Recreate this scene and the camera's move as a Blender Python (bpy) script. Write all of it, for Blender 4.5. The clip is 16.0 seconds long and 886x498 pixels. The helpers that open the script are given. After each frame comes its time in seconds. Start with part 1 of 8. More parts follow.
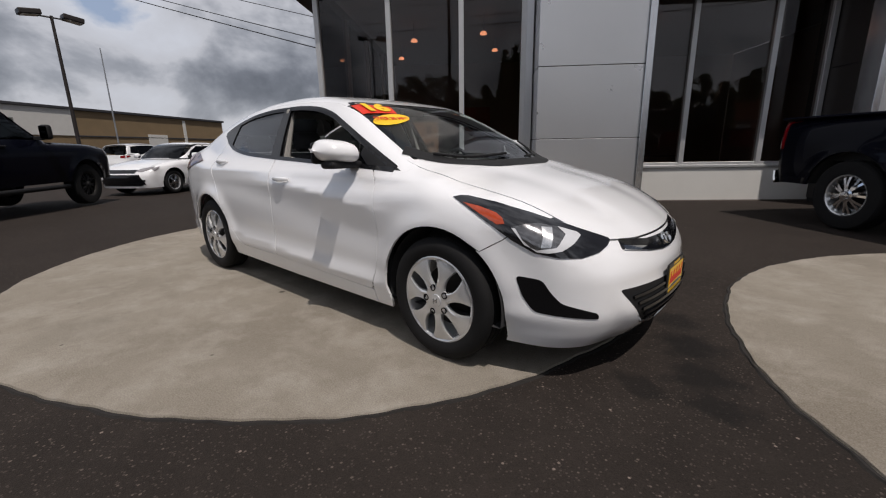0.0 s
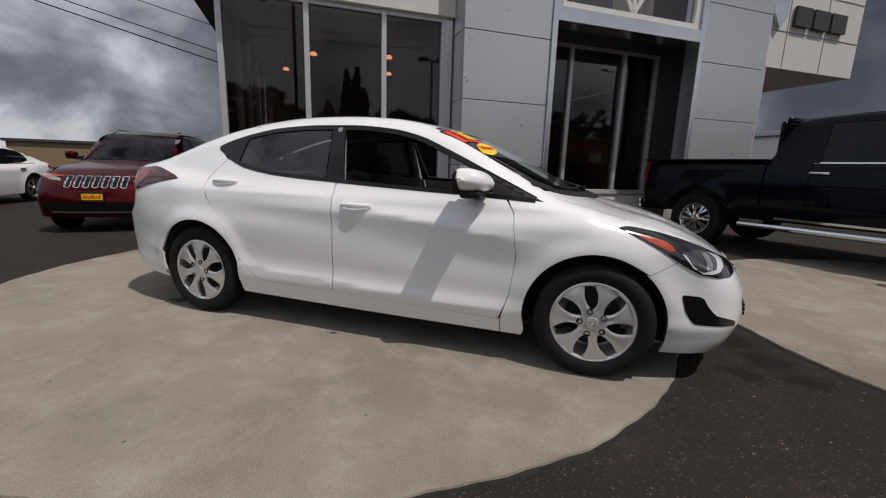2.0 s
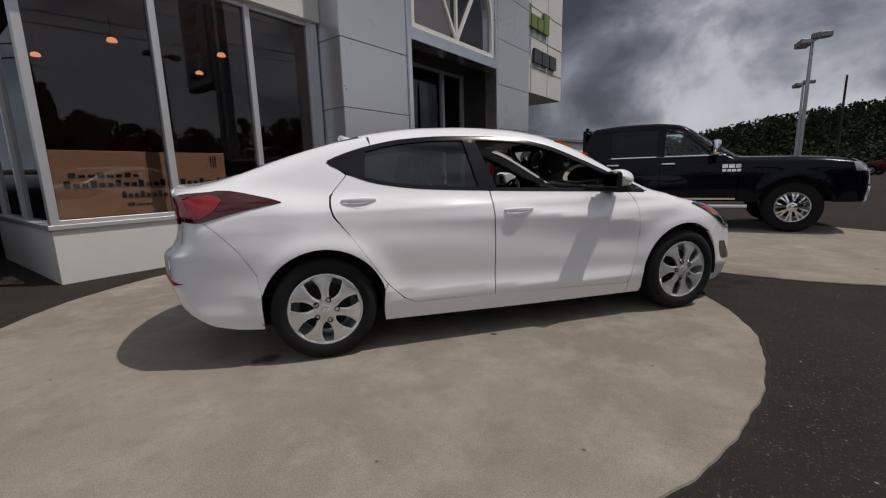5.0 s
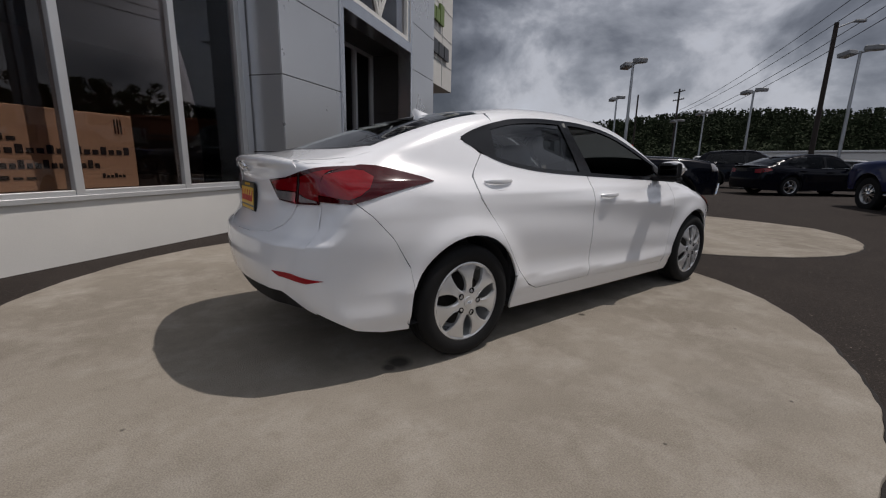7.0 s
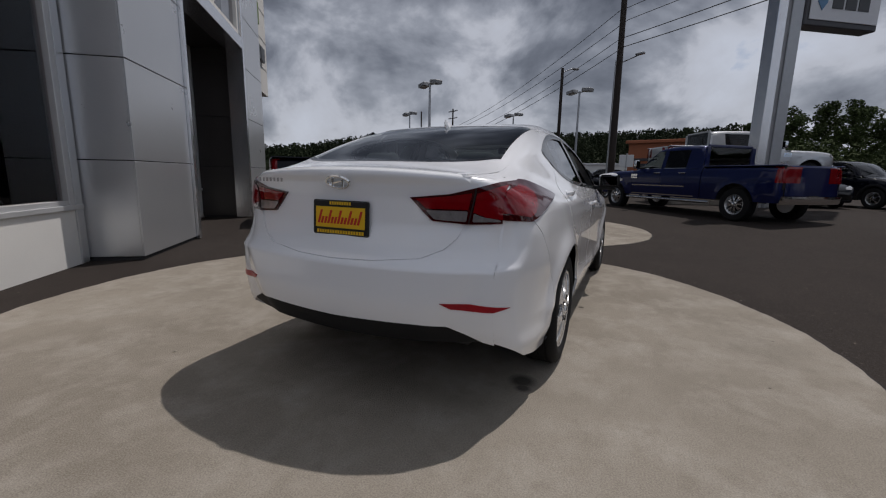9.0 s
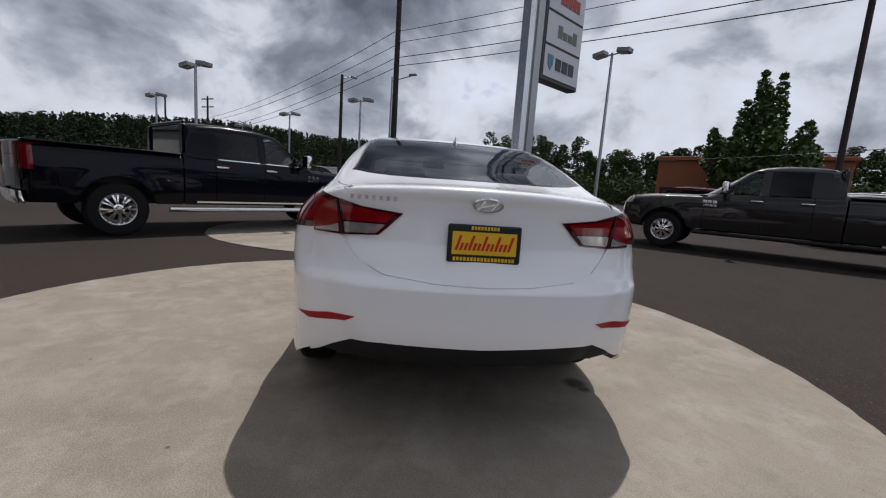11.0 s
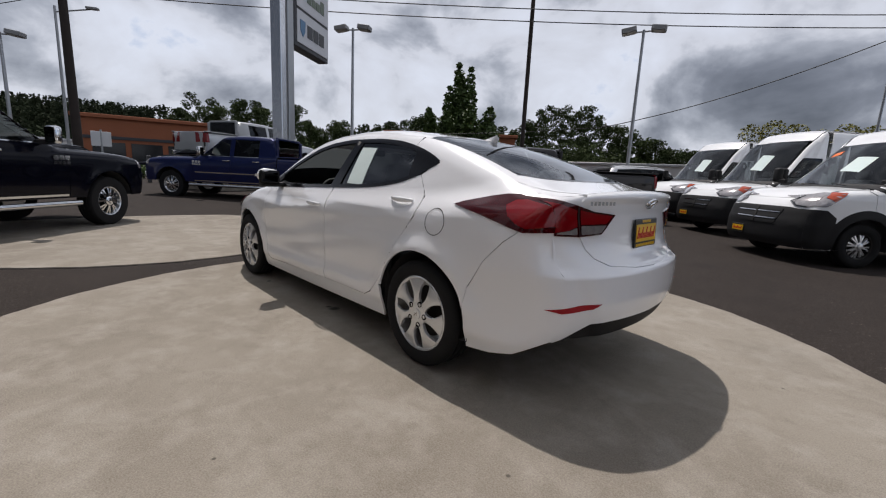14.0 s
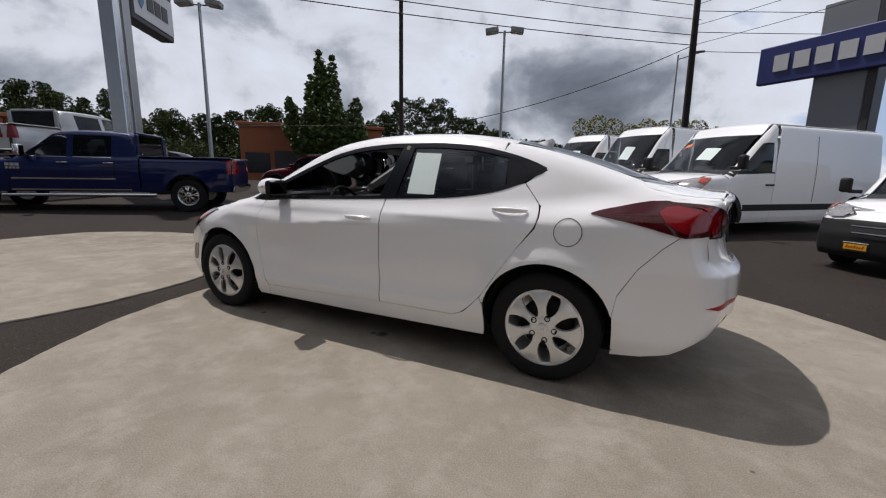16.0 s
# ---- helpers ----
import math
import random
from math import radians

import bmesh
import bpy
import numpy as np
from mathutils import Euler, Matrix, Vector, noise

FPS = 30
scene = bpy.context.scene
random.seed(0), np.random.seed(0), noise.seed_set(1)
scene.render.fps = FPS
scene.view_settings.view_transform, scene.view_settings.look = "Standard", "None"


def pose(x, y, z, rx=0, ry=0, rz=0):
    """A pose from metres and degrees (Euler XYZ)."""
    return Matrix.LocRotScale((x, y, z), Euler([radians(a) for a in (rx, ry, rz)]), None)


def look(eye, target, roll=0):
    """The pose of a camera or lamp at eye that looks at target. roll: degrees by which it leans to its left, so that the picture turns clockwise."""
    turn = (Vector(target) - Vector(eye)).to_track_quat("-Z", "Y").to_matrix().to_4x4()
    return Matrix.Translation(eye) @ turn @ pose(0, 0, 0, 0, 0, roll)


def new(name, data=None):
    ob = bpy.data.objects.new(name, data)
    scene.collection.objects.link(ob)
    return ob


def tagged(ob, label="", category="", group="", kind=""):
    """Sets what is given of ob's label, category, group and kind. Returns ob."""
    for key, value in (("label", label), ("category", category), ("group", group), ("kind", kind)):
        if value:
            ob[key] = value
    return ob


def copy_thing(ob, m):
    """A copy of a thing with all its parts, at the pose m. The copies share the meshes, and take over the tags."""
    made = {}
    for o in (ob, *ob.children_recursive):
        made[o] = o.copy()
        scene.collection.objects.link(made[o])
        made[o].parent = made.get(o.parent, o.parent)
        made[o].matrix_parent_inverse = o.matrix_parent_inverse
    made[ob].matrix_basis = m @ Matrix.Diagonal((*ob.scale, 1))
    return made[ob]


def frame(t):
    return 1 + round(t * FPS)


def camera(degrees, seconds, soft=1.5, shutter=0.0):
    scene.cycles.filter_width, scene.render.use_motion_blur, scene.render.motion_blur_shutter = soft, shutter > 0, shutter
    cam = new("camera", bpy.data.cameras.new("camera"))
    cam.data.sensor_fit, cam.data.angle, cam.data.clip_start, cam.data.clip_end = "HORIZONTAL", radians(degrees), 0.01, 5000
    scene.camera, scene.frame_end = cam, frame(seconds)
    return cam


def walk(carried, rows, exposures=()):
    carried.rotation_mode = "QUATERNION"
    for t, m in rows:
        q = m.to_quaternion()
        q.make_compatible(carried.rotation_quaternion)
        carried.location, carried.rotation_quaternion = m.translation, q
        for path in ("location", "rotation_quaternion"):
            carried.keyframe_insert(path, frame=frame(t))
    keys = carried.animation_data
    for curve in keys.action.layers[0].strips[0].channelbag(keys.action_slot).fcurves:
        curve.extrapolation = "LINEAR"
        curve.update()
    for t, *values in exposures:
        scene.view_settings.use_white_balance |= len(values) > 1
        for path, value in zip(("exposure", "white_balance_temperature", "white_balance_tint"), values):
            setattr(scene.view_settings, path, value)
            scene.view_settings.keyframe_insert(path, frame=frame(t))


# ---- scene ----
cam = camera(93.7, 16.0, 1.15)
PATH = [
    (0, (2.652, -2.304, 1.051), (1.376, -0.84, 0.574), -1.0),
    (0.5, (2.289, -2.547, 1.081), (1.107, -1.005, 0.604), -0.5),
    (1, (1.952, -2.816, 1.085), (1.09, -1.068, 0.634), -1.9),
    (1.5, (1.591, -2.988, 1.08), (0.873, -1.17, 0.656), -1.0),
    (2, (1.224, -3.106, 1.106), (0.623, -1.238, 0.717), 1.8),
    (2.5, (0.839, -3.27, 1.129), (0.491, -1.336, 0.755), 0.8),
    (3, (0.423, -3.336, 1.117), (0.147, -1.397, 0.711), -0.7),
    (3.5, (0.021, -3.399, 1.109), (-0.102, -1.429, 0.782), 0.6),
    (3.7, (-0.169, -3.449, 1.12), (-0.159, -1.482, 0.754), 0.2),
    (5.8, (-1.942, -3.158, 1.091), (-1.209, -1.329, 0.746), -0.2),
    (6, (-2.082, -3.072, 1.09), (-1.29, -1.27, 0.733), 0.6),
    (6.5, (-2.471, -2.848, 1.084), (-1.413, -1.183, 0.756), 1.1),
    (7, (-2.773, -2.515, 1.068), (-1.596, -0.953, 0.653), 1.2),
    (7.5, (-3.05, -2.223, 1.056), (-1.712, -0.778, 0.707), 2.8),
    (8, (-3.326, -1.929, 1.06), (-1.833, -0.638, 0.735), 2.4),
    (8.5, (-3.528, -1.547, 1.07), (-1.949, -0.366, 0.736), 1.0),
    (9, (-3.726, -1.188, 1.055), (-1.938, -0.363, 0.704), 1.1),
    (9.2, (-3.805, -1.056, 1.077), (-1.968, -0.341, 0.737), 1.1),
    (11.5, (-3.897, 0.771, 1.07), (-1.999, 0.193, 0.811), 4.1),
    (12, (-3.861, 1.135, 1.103), (-2.087, 0.249, 0.841), 2.7),
    (12.5, (-3.701, 1.492, 1.11), (-2.009, 0.479, 0.775), 1.1),
    (13, (-3.564, 1.831, 1.111), (-1.978, 0.64, 0.847), 1.7),
    (13.5, (-3.41, 2.134, 1.123), (-1.957, 0.798, 0.804), 2.9),
    (14, (-3.108, 2.392, 1.113), (-1.697, 1.018, 0.766), 2.8),
    (14.5, (-2.848, 2.675, 1.137), (-1.602, 1.141, 0.835), 2.0),
    (15, (-2.548, 2.841, 1.127), (-1.468, 1.191, 0.791), 2.6),
    (15.5, (-2.166, 2.985, 1.149), (-1.089, 1.336, 0.806), 1.5),
    (16, (-1.838, 3.096, 1.168), (-0.955, 1.339, 0.803), 1.0),
]
walk(cam, [(t, look(eye, target, roll)) for t, eye, target, roll in PATH],
     [(0, -0.14, 6550, 14), (3.5, -0.26, 6550, 14), (6, -0.36, 6500, 14), (9.2, -0.35, 6300, 14), (11.3, 0.16, 6300, 14), (16, 0.16, 6380, 14)])

# ---------------------------------------------------------------- world and sun
SUN_DIR = Vector((0.47, -0.17, 1.0)).normalized()
world = bpy.data.worlds.new("sky")
scene.world = world
world.use_nodes = True
wn, wl = world.node_tree.nodes, world.node_tree.links
wn.clear()


def wnode(kind, **values):
    n = wn.new(kind)
    for key, value in values.items():
        n.inputs[key].default_value = value
    return n


w_out = wn.new("ShaderNodeOutputWorld")
w_bg = wn.new("ShaderNodeBackground")
w_sky = wn.new("ShaderNodeTexSky")
w_sky.sky_type = "NISHITA"
w_sky.sun_disc = False
w_sky.sun_elevation = math.asin(SUN_DIR.z)
w_sky.sun_rotation = math.atan2(SUN_DIR.x, SUN_DIR.y)
w_tc = wn.new("ShaderNodeTexCoord")
w_sep = wn.new("ShaderNodeSeparateXYZ")
wl.new(w_tc.outputs["Generated"], w_sep.inputs[0])


def wmath(op, a, b=None, c=None):
    n = wn.new("ShaderNodeMath")
    n.operation = op
    for i, v in enumerate((a, b, c)):
        if v is None:
            continue
        if isinstance(v, (int, float)):
            n.inputs[i].default_value = v
        else:
            wl.new(v, n.inputs[i])
    return n.outputs[0]


# heaped clouds: coarse banks with finer billows, darker towards the hills and overhead
w_com = wn.new("ShaderNodeCombineXYZ")
wl.new(w_sep.outputs[0], w_com.inputs[0])
wl.new(w_sep.outputs[1], w_com.inputs[1])
wl.new(wmath("MULTIPLY", w_sep.outputs[2], 1.45), w_com.inputs[2])
w_n1 = wnode("ShaderNodeTexNoise", Scale=3.9, Detail=10.0, Roughness=0.53, Distortion=0.25)
wl.new(w_com.outputs[0], w_n1.inputs["Vector"])
w_n2 = wnode("ShaderNodeTexNoise", Scale=1.5, Detail=2.0, Roughness=0.5)
wl.new(w_com.outputs[0], w_n2.inputs["Vector"])


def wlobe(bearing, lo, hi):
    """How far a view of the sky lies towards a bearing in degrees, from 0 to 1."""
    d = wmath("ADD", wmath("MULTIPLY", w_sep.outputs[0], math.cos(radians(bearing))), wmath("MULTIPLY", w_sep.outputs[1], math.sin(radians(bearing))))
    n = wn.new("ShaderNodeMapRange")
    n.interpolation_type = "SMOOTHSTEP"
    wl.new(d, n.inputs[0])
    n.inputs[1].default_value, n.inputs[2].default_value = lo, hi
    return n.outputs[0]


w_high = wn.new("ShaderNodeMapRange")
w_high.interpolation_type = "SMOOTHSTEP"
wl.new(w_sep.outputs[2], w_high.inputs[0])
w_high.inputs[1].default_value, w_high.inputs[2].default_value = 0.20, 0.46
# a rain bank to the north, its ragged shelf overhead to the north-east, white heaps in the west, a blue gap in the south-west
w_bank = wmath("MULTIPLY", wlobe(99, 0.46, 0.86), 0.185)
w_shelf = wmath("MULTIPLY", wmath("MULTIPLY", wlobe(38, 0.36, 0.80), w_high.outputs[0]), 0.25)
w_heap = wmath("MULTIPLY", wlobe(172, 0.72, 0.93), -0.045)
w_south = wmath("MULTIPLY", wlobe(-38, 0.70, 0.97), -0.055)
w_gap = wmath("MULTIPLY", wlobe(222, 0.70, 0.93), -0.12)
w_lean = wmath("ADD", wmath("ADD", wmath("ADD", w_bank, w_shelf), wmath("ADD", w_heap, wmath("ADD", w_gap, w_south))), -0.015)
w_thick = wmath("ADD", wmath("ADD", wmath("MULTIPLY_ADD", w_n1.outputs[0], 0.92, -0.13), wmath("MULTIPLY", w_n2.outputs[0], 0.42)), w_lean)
w_ramp = wn.new("ShaderNodeValToRGB")
wl.new(w_thick, w_ramp.inputs[0])
ramp = w_ramp.color_ramp
ramp.elements[0].position, ramp.elements[0].color = 0.33, (0.34, 0.44, 0.60, 1)
ramp.elements[1].position, ramp.elements[1].color = 0.86, (0.055, 0.062, 0.075, 1)
for at, c in ((0.40, (0.66, 0.70, 0.76, 1)), (0.51, (0.58, 0.605, 0.645, 1)), (0.57, (0.36, 0.385, 0.425, 1)), (0.65, (0.19, 0.207, 0.238, 1)), (0.75, (0.095, 0.105, 0.124, 1))):
    e = ramp.elements.new(at)
    e.color = c
w_add = wn.new("ShaderNodeMix")
w_add.data_type = "RGBA"
w_add.inputs["Factor"].default_value = 0.93
w_sc = wn.new("ShaderNodeVectorMath")
w_sc.operation = "SCALE"
w_sc.inputs["Scale"].default_value = 0.08
wl.new(w_sky.outputs[0], w_sc.inputs[0])
wl.new(w_sc.outputs[0], w_add.inputs[6])
wl.new(w_ramp.outputs[0], w_add.inputs[7])
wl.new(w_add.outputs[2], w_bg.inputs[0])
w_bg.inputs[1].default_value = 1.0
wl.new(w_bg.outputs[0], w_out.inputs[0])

sun = new("sun", bpy.data.lights.new("sun", "SUN"))
sun.data.energy, sun.data.angle, sun.data.color = 3.2, radians(0.6), (1.0, 0.945, 0.87)
sun.matrix_world = look(SUN_DIR * 50, (0, 0, 0))

# ---------------------------------------------------------------- materials
def mat(name, col, rough=0.5, metal=0.0, var=0.08, scale=6.0, fine=60.0, bump=0.0, coat=0.0, spec=0.5, rvar=0.05, island=0.0):
    """A plain surface with stains at one scale and grain at another."""
    m = bpy.data.materials.new(name)
    m.use_nodes = True
    nodes, links = m.node_tree.nodes, m.node_tree.links
    p = nodes["Principled BSDF"]
    p.inputs["Metallic"].default_value = metal
    p.inputs["Coat Weight"].default_value = coat
    p.inputs["Coat Roughness"].default_value = 0.03
    p.inputs["Specular IOR Level"].default_value = spec
    tc = nodes.new("ShaderNodeTexCoord")
    a, b = nodes.new("ShaderNodeTexNoise"), nodes.new("ShaderNodeTexNoise")
    for n, s, d in ((a, scale, 5.0), (b, fine, 3.0)):
        n.inputs["Scale"].default_value, n.inputs["Detail"].default_value = s, d
        links.new(tc.outputs["Object"], n.inputs["Vector"])
    mix = nodes.new("ShaderNodeMath")
    mix.operation = "MULTIPLY_ADD"
    links.new(a.outputs[0], mix.inputs[0])
    mix.inputs[1].default_value = 0.6
    grain = nodes.new("ShaderNodeMath")
    grain.operation = "MULTIPLY"
    links.new(b.outputs[0], grain.inputs[0])
    grain.inputs[1].default_value = 0.4
    links.new(grain.outputs[0], mix.inputs[2])
    r = nodes.new("ShaderNodeMapRange")
    links.new(mix.outputs[0], r.inputs[0])
    r.inputs[1].default_value, r.inputs[2].default_value = 0.25, 0.75
    r.inputs[3].default_value, r.inputs[4].default_value = 1 - var, 1 + var
    tint = nodes.new("ShaderNodeVectorMath")
    tint.operation = "SCALE"
    tint.inputs[0].default_value = col
    links.new(r.outputs[0], tint.inputs["Scale"])
    links.new(tint.outputs[0], p.inputs["Base Color"])
    rr = nodes.new("ShaderNodeMapRange")
    links.new(a.outputs[0], rr.inputs[0])
    rr.inputs[3].default_value, rr.inputs[4].default_value = max(rough - rvar, 0.0), min(rough + rvar, 1.0)
    links.new(rr.outputs[0], p.inputs["Roughness"])
    if bump:
        bp = nodes.new("ShaderNodeBump")
        bp.inputs["Strength"].default_value, bp.inputs["Distance"].default_value = min(1.0, bump), 0.01
        links.new(mix.outputs[0], bp.inputs["Height"])
        links.new(bp.outputs[0], p.inputs["Normal"])
    return m


def glass(name, tint, rough=0.0, clear=0.8, ior=1.45):
    """Thin tinted pane: part mirror, part see-through."""
    m = bpy.data.materials.new(name)
    m.use_nodes = True
    nodes, links = m.node_tree.nodes, m.node_tree.links
    nodes.clear()
    out, mix = nodes.new("ShaderNodeOutputMaterial"), nodes.new("ShaderNodeMixShader")
    tr, gl, fr = nodes.new("ShaderNodeBsdfTransparent"), nodes.new("ShaderNodeBsdfGlossy"), nodes.new("ShaderNodeFresnel")
    tr.inputs[0].default_value = (*[c * clear for c in tint], 1)
    gl.inputs["Roughness"].default_value = rough
    gl.inputs[0].default_value = (0.95, 0.97, 1.0, 1)
    fr.inputs[0].default_value = ior
    links.new(fr.outputs[0], mix.inputs[0])
    links.new(tr.outputs[0], mix.inputs[1])
    links.new(gl.outputs[0], mix.inputs[2])
    links.new(mix.outputs[0], out.inputs[0])
    return m


def glow(name, col, strength):
    m = bpy.data.materials.new(name)
    m.use_nodes = True
    p = m.node_tree.nodes["Principled BSDF"]
    p.inputs["Base Color"].default_value = (*col, 1)
    p.inputs["Emission Color"].default_value = (*col, 1)
    p.inputs["Emission Strength"].default_value = strength
    return m


WHITE_PAINT = mat("white car paint", (0.88, 0.885, 0.90), 0.22, 0, 0.010, 3, 300, 0, 1.0)
BLACK_PAINT = mat("dark blue-black car paint", (0.0025, 0.003, 0.007), 0.22, 0, 0.1, 3, 300, 0, 0.26, 0.05)
BLUE_PAINT = mat("deep blue car paint", (0.006, 0.012, 0.068), 0.3, 0.3, 0.08, 3, 300, 0, 0.7, 0.08)
GREY_PAINT = mat("dark grey car paint", (0.024, 0.022, 0.022), 0.34, 0.4, 0.08, 3, 300, 0, 0.7, 0.08)
RED_PAINT = mat("deep cherry red car paint", (0.075, 0.002, 0.005), 0.28, 0.7, 0.08, 3, 300, 0, 0.32, 0.12)
SILVER_PAINT = mat("silver car paint", (0.45, 0.46, 0.47), 0.33, 0.6, 0.05, 3, 300, 0, 1.0)
VAN_WHITE = mat("white van paint", (0.80, 0.81, 0.82), 0.35, 0, 0.02, 2, 120, 0, 0.8)
RUBBER = mat("tyre rubber", (0.010, 0.010, 0.0105), 0.8, 0, 0.25, 14, 160, 0.3, 0, 0.25)
TRIM = mat("matt black plastic", (0.013, 0.013, 0.014), 0.6, 0, 0.12, 10, 200, 0.12, 0, 0.25)
GLOSS_BLACK = mat("gloss black trim", (0.006, 0.006, 0.007), 0.14, 0, 0.1, 8, 100, 0, 0.15, 0.3)
GAP = mat("dark shut line", (0.006, 0.006, 0.006), 0.9)
CABIN = mat("dark grey cabin lining", (0.030, 0.030, 0.032), 0.8, 0, 0.2, 8, 120, 0.2)
CLOTH = mat("grey seat cloth", (0.075, 0.077, 0.082), 0.95, 0, 0.2, 9, 220, 0.4)
BEIGE = mat("pale cabin lining", (0.33, 0.32, 0.30), 0.9, 0, 0.1, 6, 150, 0.2)
MIRROR_GLASS = mat("dim mirror glass", (0.035, 0.036, 0.040), 0.03, 1.0, 0.03, 5, 80)
CHROME = mat("chrome", (0.78, 0.79, 0.80), 0.09, 1.0, 0.04, 5, 80)
WHEEL_SILVER = mat("silver painted wheel cover", (0.72, 0.73, 0.74), 0.24, 0.6, 0.07, 9, 150, 0, 0.5)
ALLOY = mat("polished alloy", (0.60, 0.60, 0.61), 0.22, 1.0, 0.08, 9, 120)
DARKMETAL = mat("dark brake metal", (0.03, 0.028, 0.026), 0.6, 0.6, 0.3, 12, 90)
LAMP_RED = mat("red lamp lens", (0.20, 0.002, 0.005), 0.12, 0, 0.16, 14, 60, 0, 0.7, 0.3)
LAMP_DARKRED = mat("dark red lamp lens", (0.050, 0.0008, 0.002), 0.10, 0, 0.15, 18, 60, 0, 0.7, 0.3)
REFLECTOR_RED = mat("red bumper reflector", (0.34, 0.006, 0.014), 0.3, 0, 0.2, 40, 160, 0, 0.0, 0.3)
LAMP_CLEAR = mat("clear lamp lens over reflector", (0.36, 0.34, 0.34), 0.14, 0.5, 0.35, 30, 160, 0, 1.0)
LAMP_AMBER = mat("amber lamp reflector", (0.42, 0.050, 0.008), 0.16, 0, 0.25, 30, 120, 0, 1.0)
LAMP_BLACK = mat("smoked lamp housing", (0.012, 0.012, 0.014), 0.08, 0, 0.2, 14, 90, 0, 1.0)
CAR_GLASS = glass("car glass", (0.80, 0.88, 0.86), 0, 0.85)
DARK_GLASS = glass("privacy glass", (0.20, 0.21, 0.22), 0, 0.3, 1.36)
SEDAN_GLASS = glass("lightly tinted glass", (0.60, 0.65, 0.68), 0, 0.42, 1.66)
VAN_GLASS = glass("van glass", (0.55, 0.60, 0.60), 0, 0.8, 1.45)
SHOW_GLASS = glass("tinted shop window", (0.66, 0.60, 0.57), 0, 0.95, 1.45)
YELLOW = mat("yellow dealer plate", (0.78, 0.47, 0.010), 0.4, 0, 0.05, 20, 120, 0, 0.3)
PLATE_INK = mat("black plate frame", (0.012, 0.012, 0.012), 0.35)
RED_INK = mat("red plate lettering", (0.55, 0.03, 0.015), 0.4)
PAPER = mat("pale window sheet", (0.62, 0.72, 0.70), 0.8, 0, 0.04, 20, 200)
ORANGE_STICKER = mat("orange sticker", (0.85, 0.16, 0.010), 0.5, 0, 0.05, 20, 200)
RED_STICKER = mat("red sticker", (0.70, 0.035, 0.012), 0.5, 0, 0.05, 20, 200)
YELLOW_STICKER = mat("yellow sticker", (0.90, 0.58, 0.02), 0.5, 0, 0.05, 20, 200)


# ---------------------------------------------------------------- mesh helpers
def link(name, me, material, parent=None, label=""):
    me.materials.append(material)
    ob = new(name, me)
    if parent is not None:
        ob.parent = parent
    if label:
        ob["label"] = label
    return ob


def part(name, bm, material, parent=None, label="", smooth=False):
    """One bmesh becomes one mesh object under its thing."""
    me = bpy.data.meshes.new(name)
    bmesh.ops.recalc_face_normals(bm, faces=bm.faces)
    bm.to_mesh(me)
    bm.free()
    if smooth:
        me.shade_smooth()
        me.set_sharp_from_angle(angle=radians(38))
    return link(name, me, material, parent, label)


def thing(name, label, category, m=None, group="", kind=""):
    ob = new(name)
    if m is not None:
        ob.matrix_world = m
    return tagged(ob, label, category, group, kind)


def box(bm, lo, hi, bevel=0.0, m=None, seg=1):
    lo, hi = Vector(lo), Vector(hi)
    r = bmesh.ops.create_cube(bm, size=1.0)
    vs = r["verts"]
    mid, size = (lo + hi) / 2, hi - lo
    for v in vs:
        v.co = Vector((v.co.x * size.x, v.co.y * size.y, v.co.z * size.z)) + mid
    if bevel:
        es = list({e for v in vs for e in v.link_edges})
        r2 = bmesh.ops.bevel(bm, geom=es, offset=bevel, segments=seg, affect="EDGES", profile=0.5)
        vs = list({v for f in r2["faces"] for v in f.verts} | {v for v in vs if v.is_valid})
    if m is not None:
        for v in vs:
            v.co = m @ v.co
    return vs


def rod(bm, a, b, r0, r1=None, seg=10):
    a, b = Vector(a), Vector(b)
    r1 = r0 if r1 is None else r1
    d = b - a
    m = Matrix.Translation((a + b) / 2) @ d.to_track_quat("Z", "Y").to_matrix().to_4x4()
    bmesh.ops.create_cone(bm, cap_ends=True, segments=seg, radius1=r0, radius2=r1, depth=d.length, matrix=m)


def lathe(bm, profile, seg=32, m=None):
    """Turns (radius, height) pairs about z."""
    rings = []
    for r, h in profile:
        ring = []
        for i in range(seg):
            a = 2 * math.pi * i / seg
            v = Vector((r * math.cos(a), r * math.sin(a), h))
            ring.append(bm.verts.new(m @ v if m is not None else v))
        rings.append(ring)
    for p, q in zip(rings, rings[1:]):
        for i in range(seg):
            bm.faces.new((p[i], p[(i + 1) % seg], q[(i + 1) % seg], q[i]))
    return rings


def prism(bm, pts, depth, m=None):
    """A flat outline in x, y given thickness along z, from 0 to depth."""
    lo = [bm.verts.new(Vector((x, y, 0))) for x, y in pts]
    hi = [bm.verts.new(Vector((x, y, depth))) for x, y in pts]
    bm.faces.new(lo[::-1])
    bm.faces.new(hi)
    n = len(pts)
    for i in range(n):
        bm.faces.new((lo[i], lo[(i + 1) % n], hi[(i + 1) % n], hi[i]))
    if m is not None:
        for v in lo + hi:
            v.co = m @ v.co


def frame_at(p, right, up):
    """A matrix at p with x along right, y along up."""
    x, y = Vector(right).normalized(), Vector(up).normalized()
    z = x.cross(y).normalized()
    y = z.cross(x)
    return Matrix(((x.x, y.x, z.x, p[0]), (x.y, y.y, z.y, p[1]), (x.z, y.z, z.z, p[2]), (0, 0, 0, 1)))


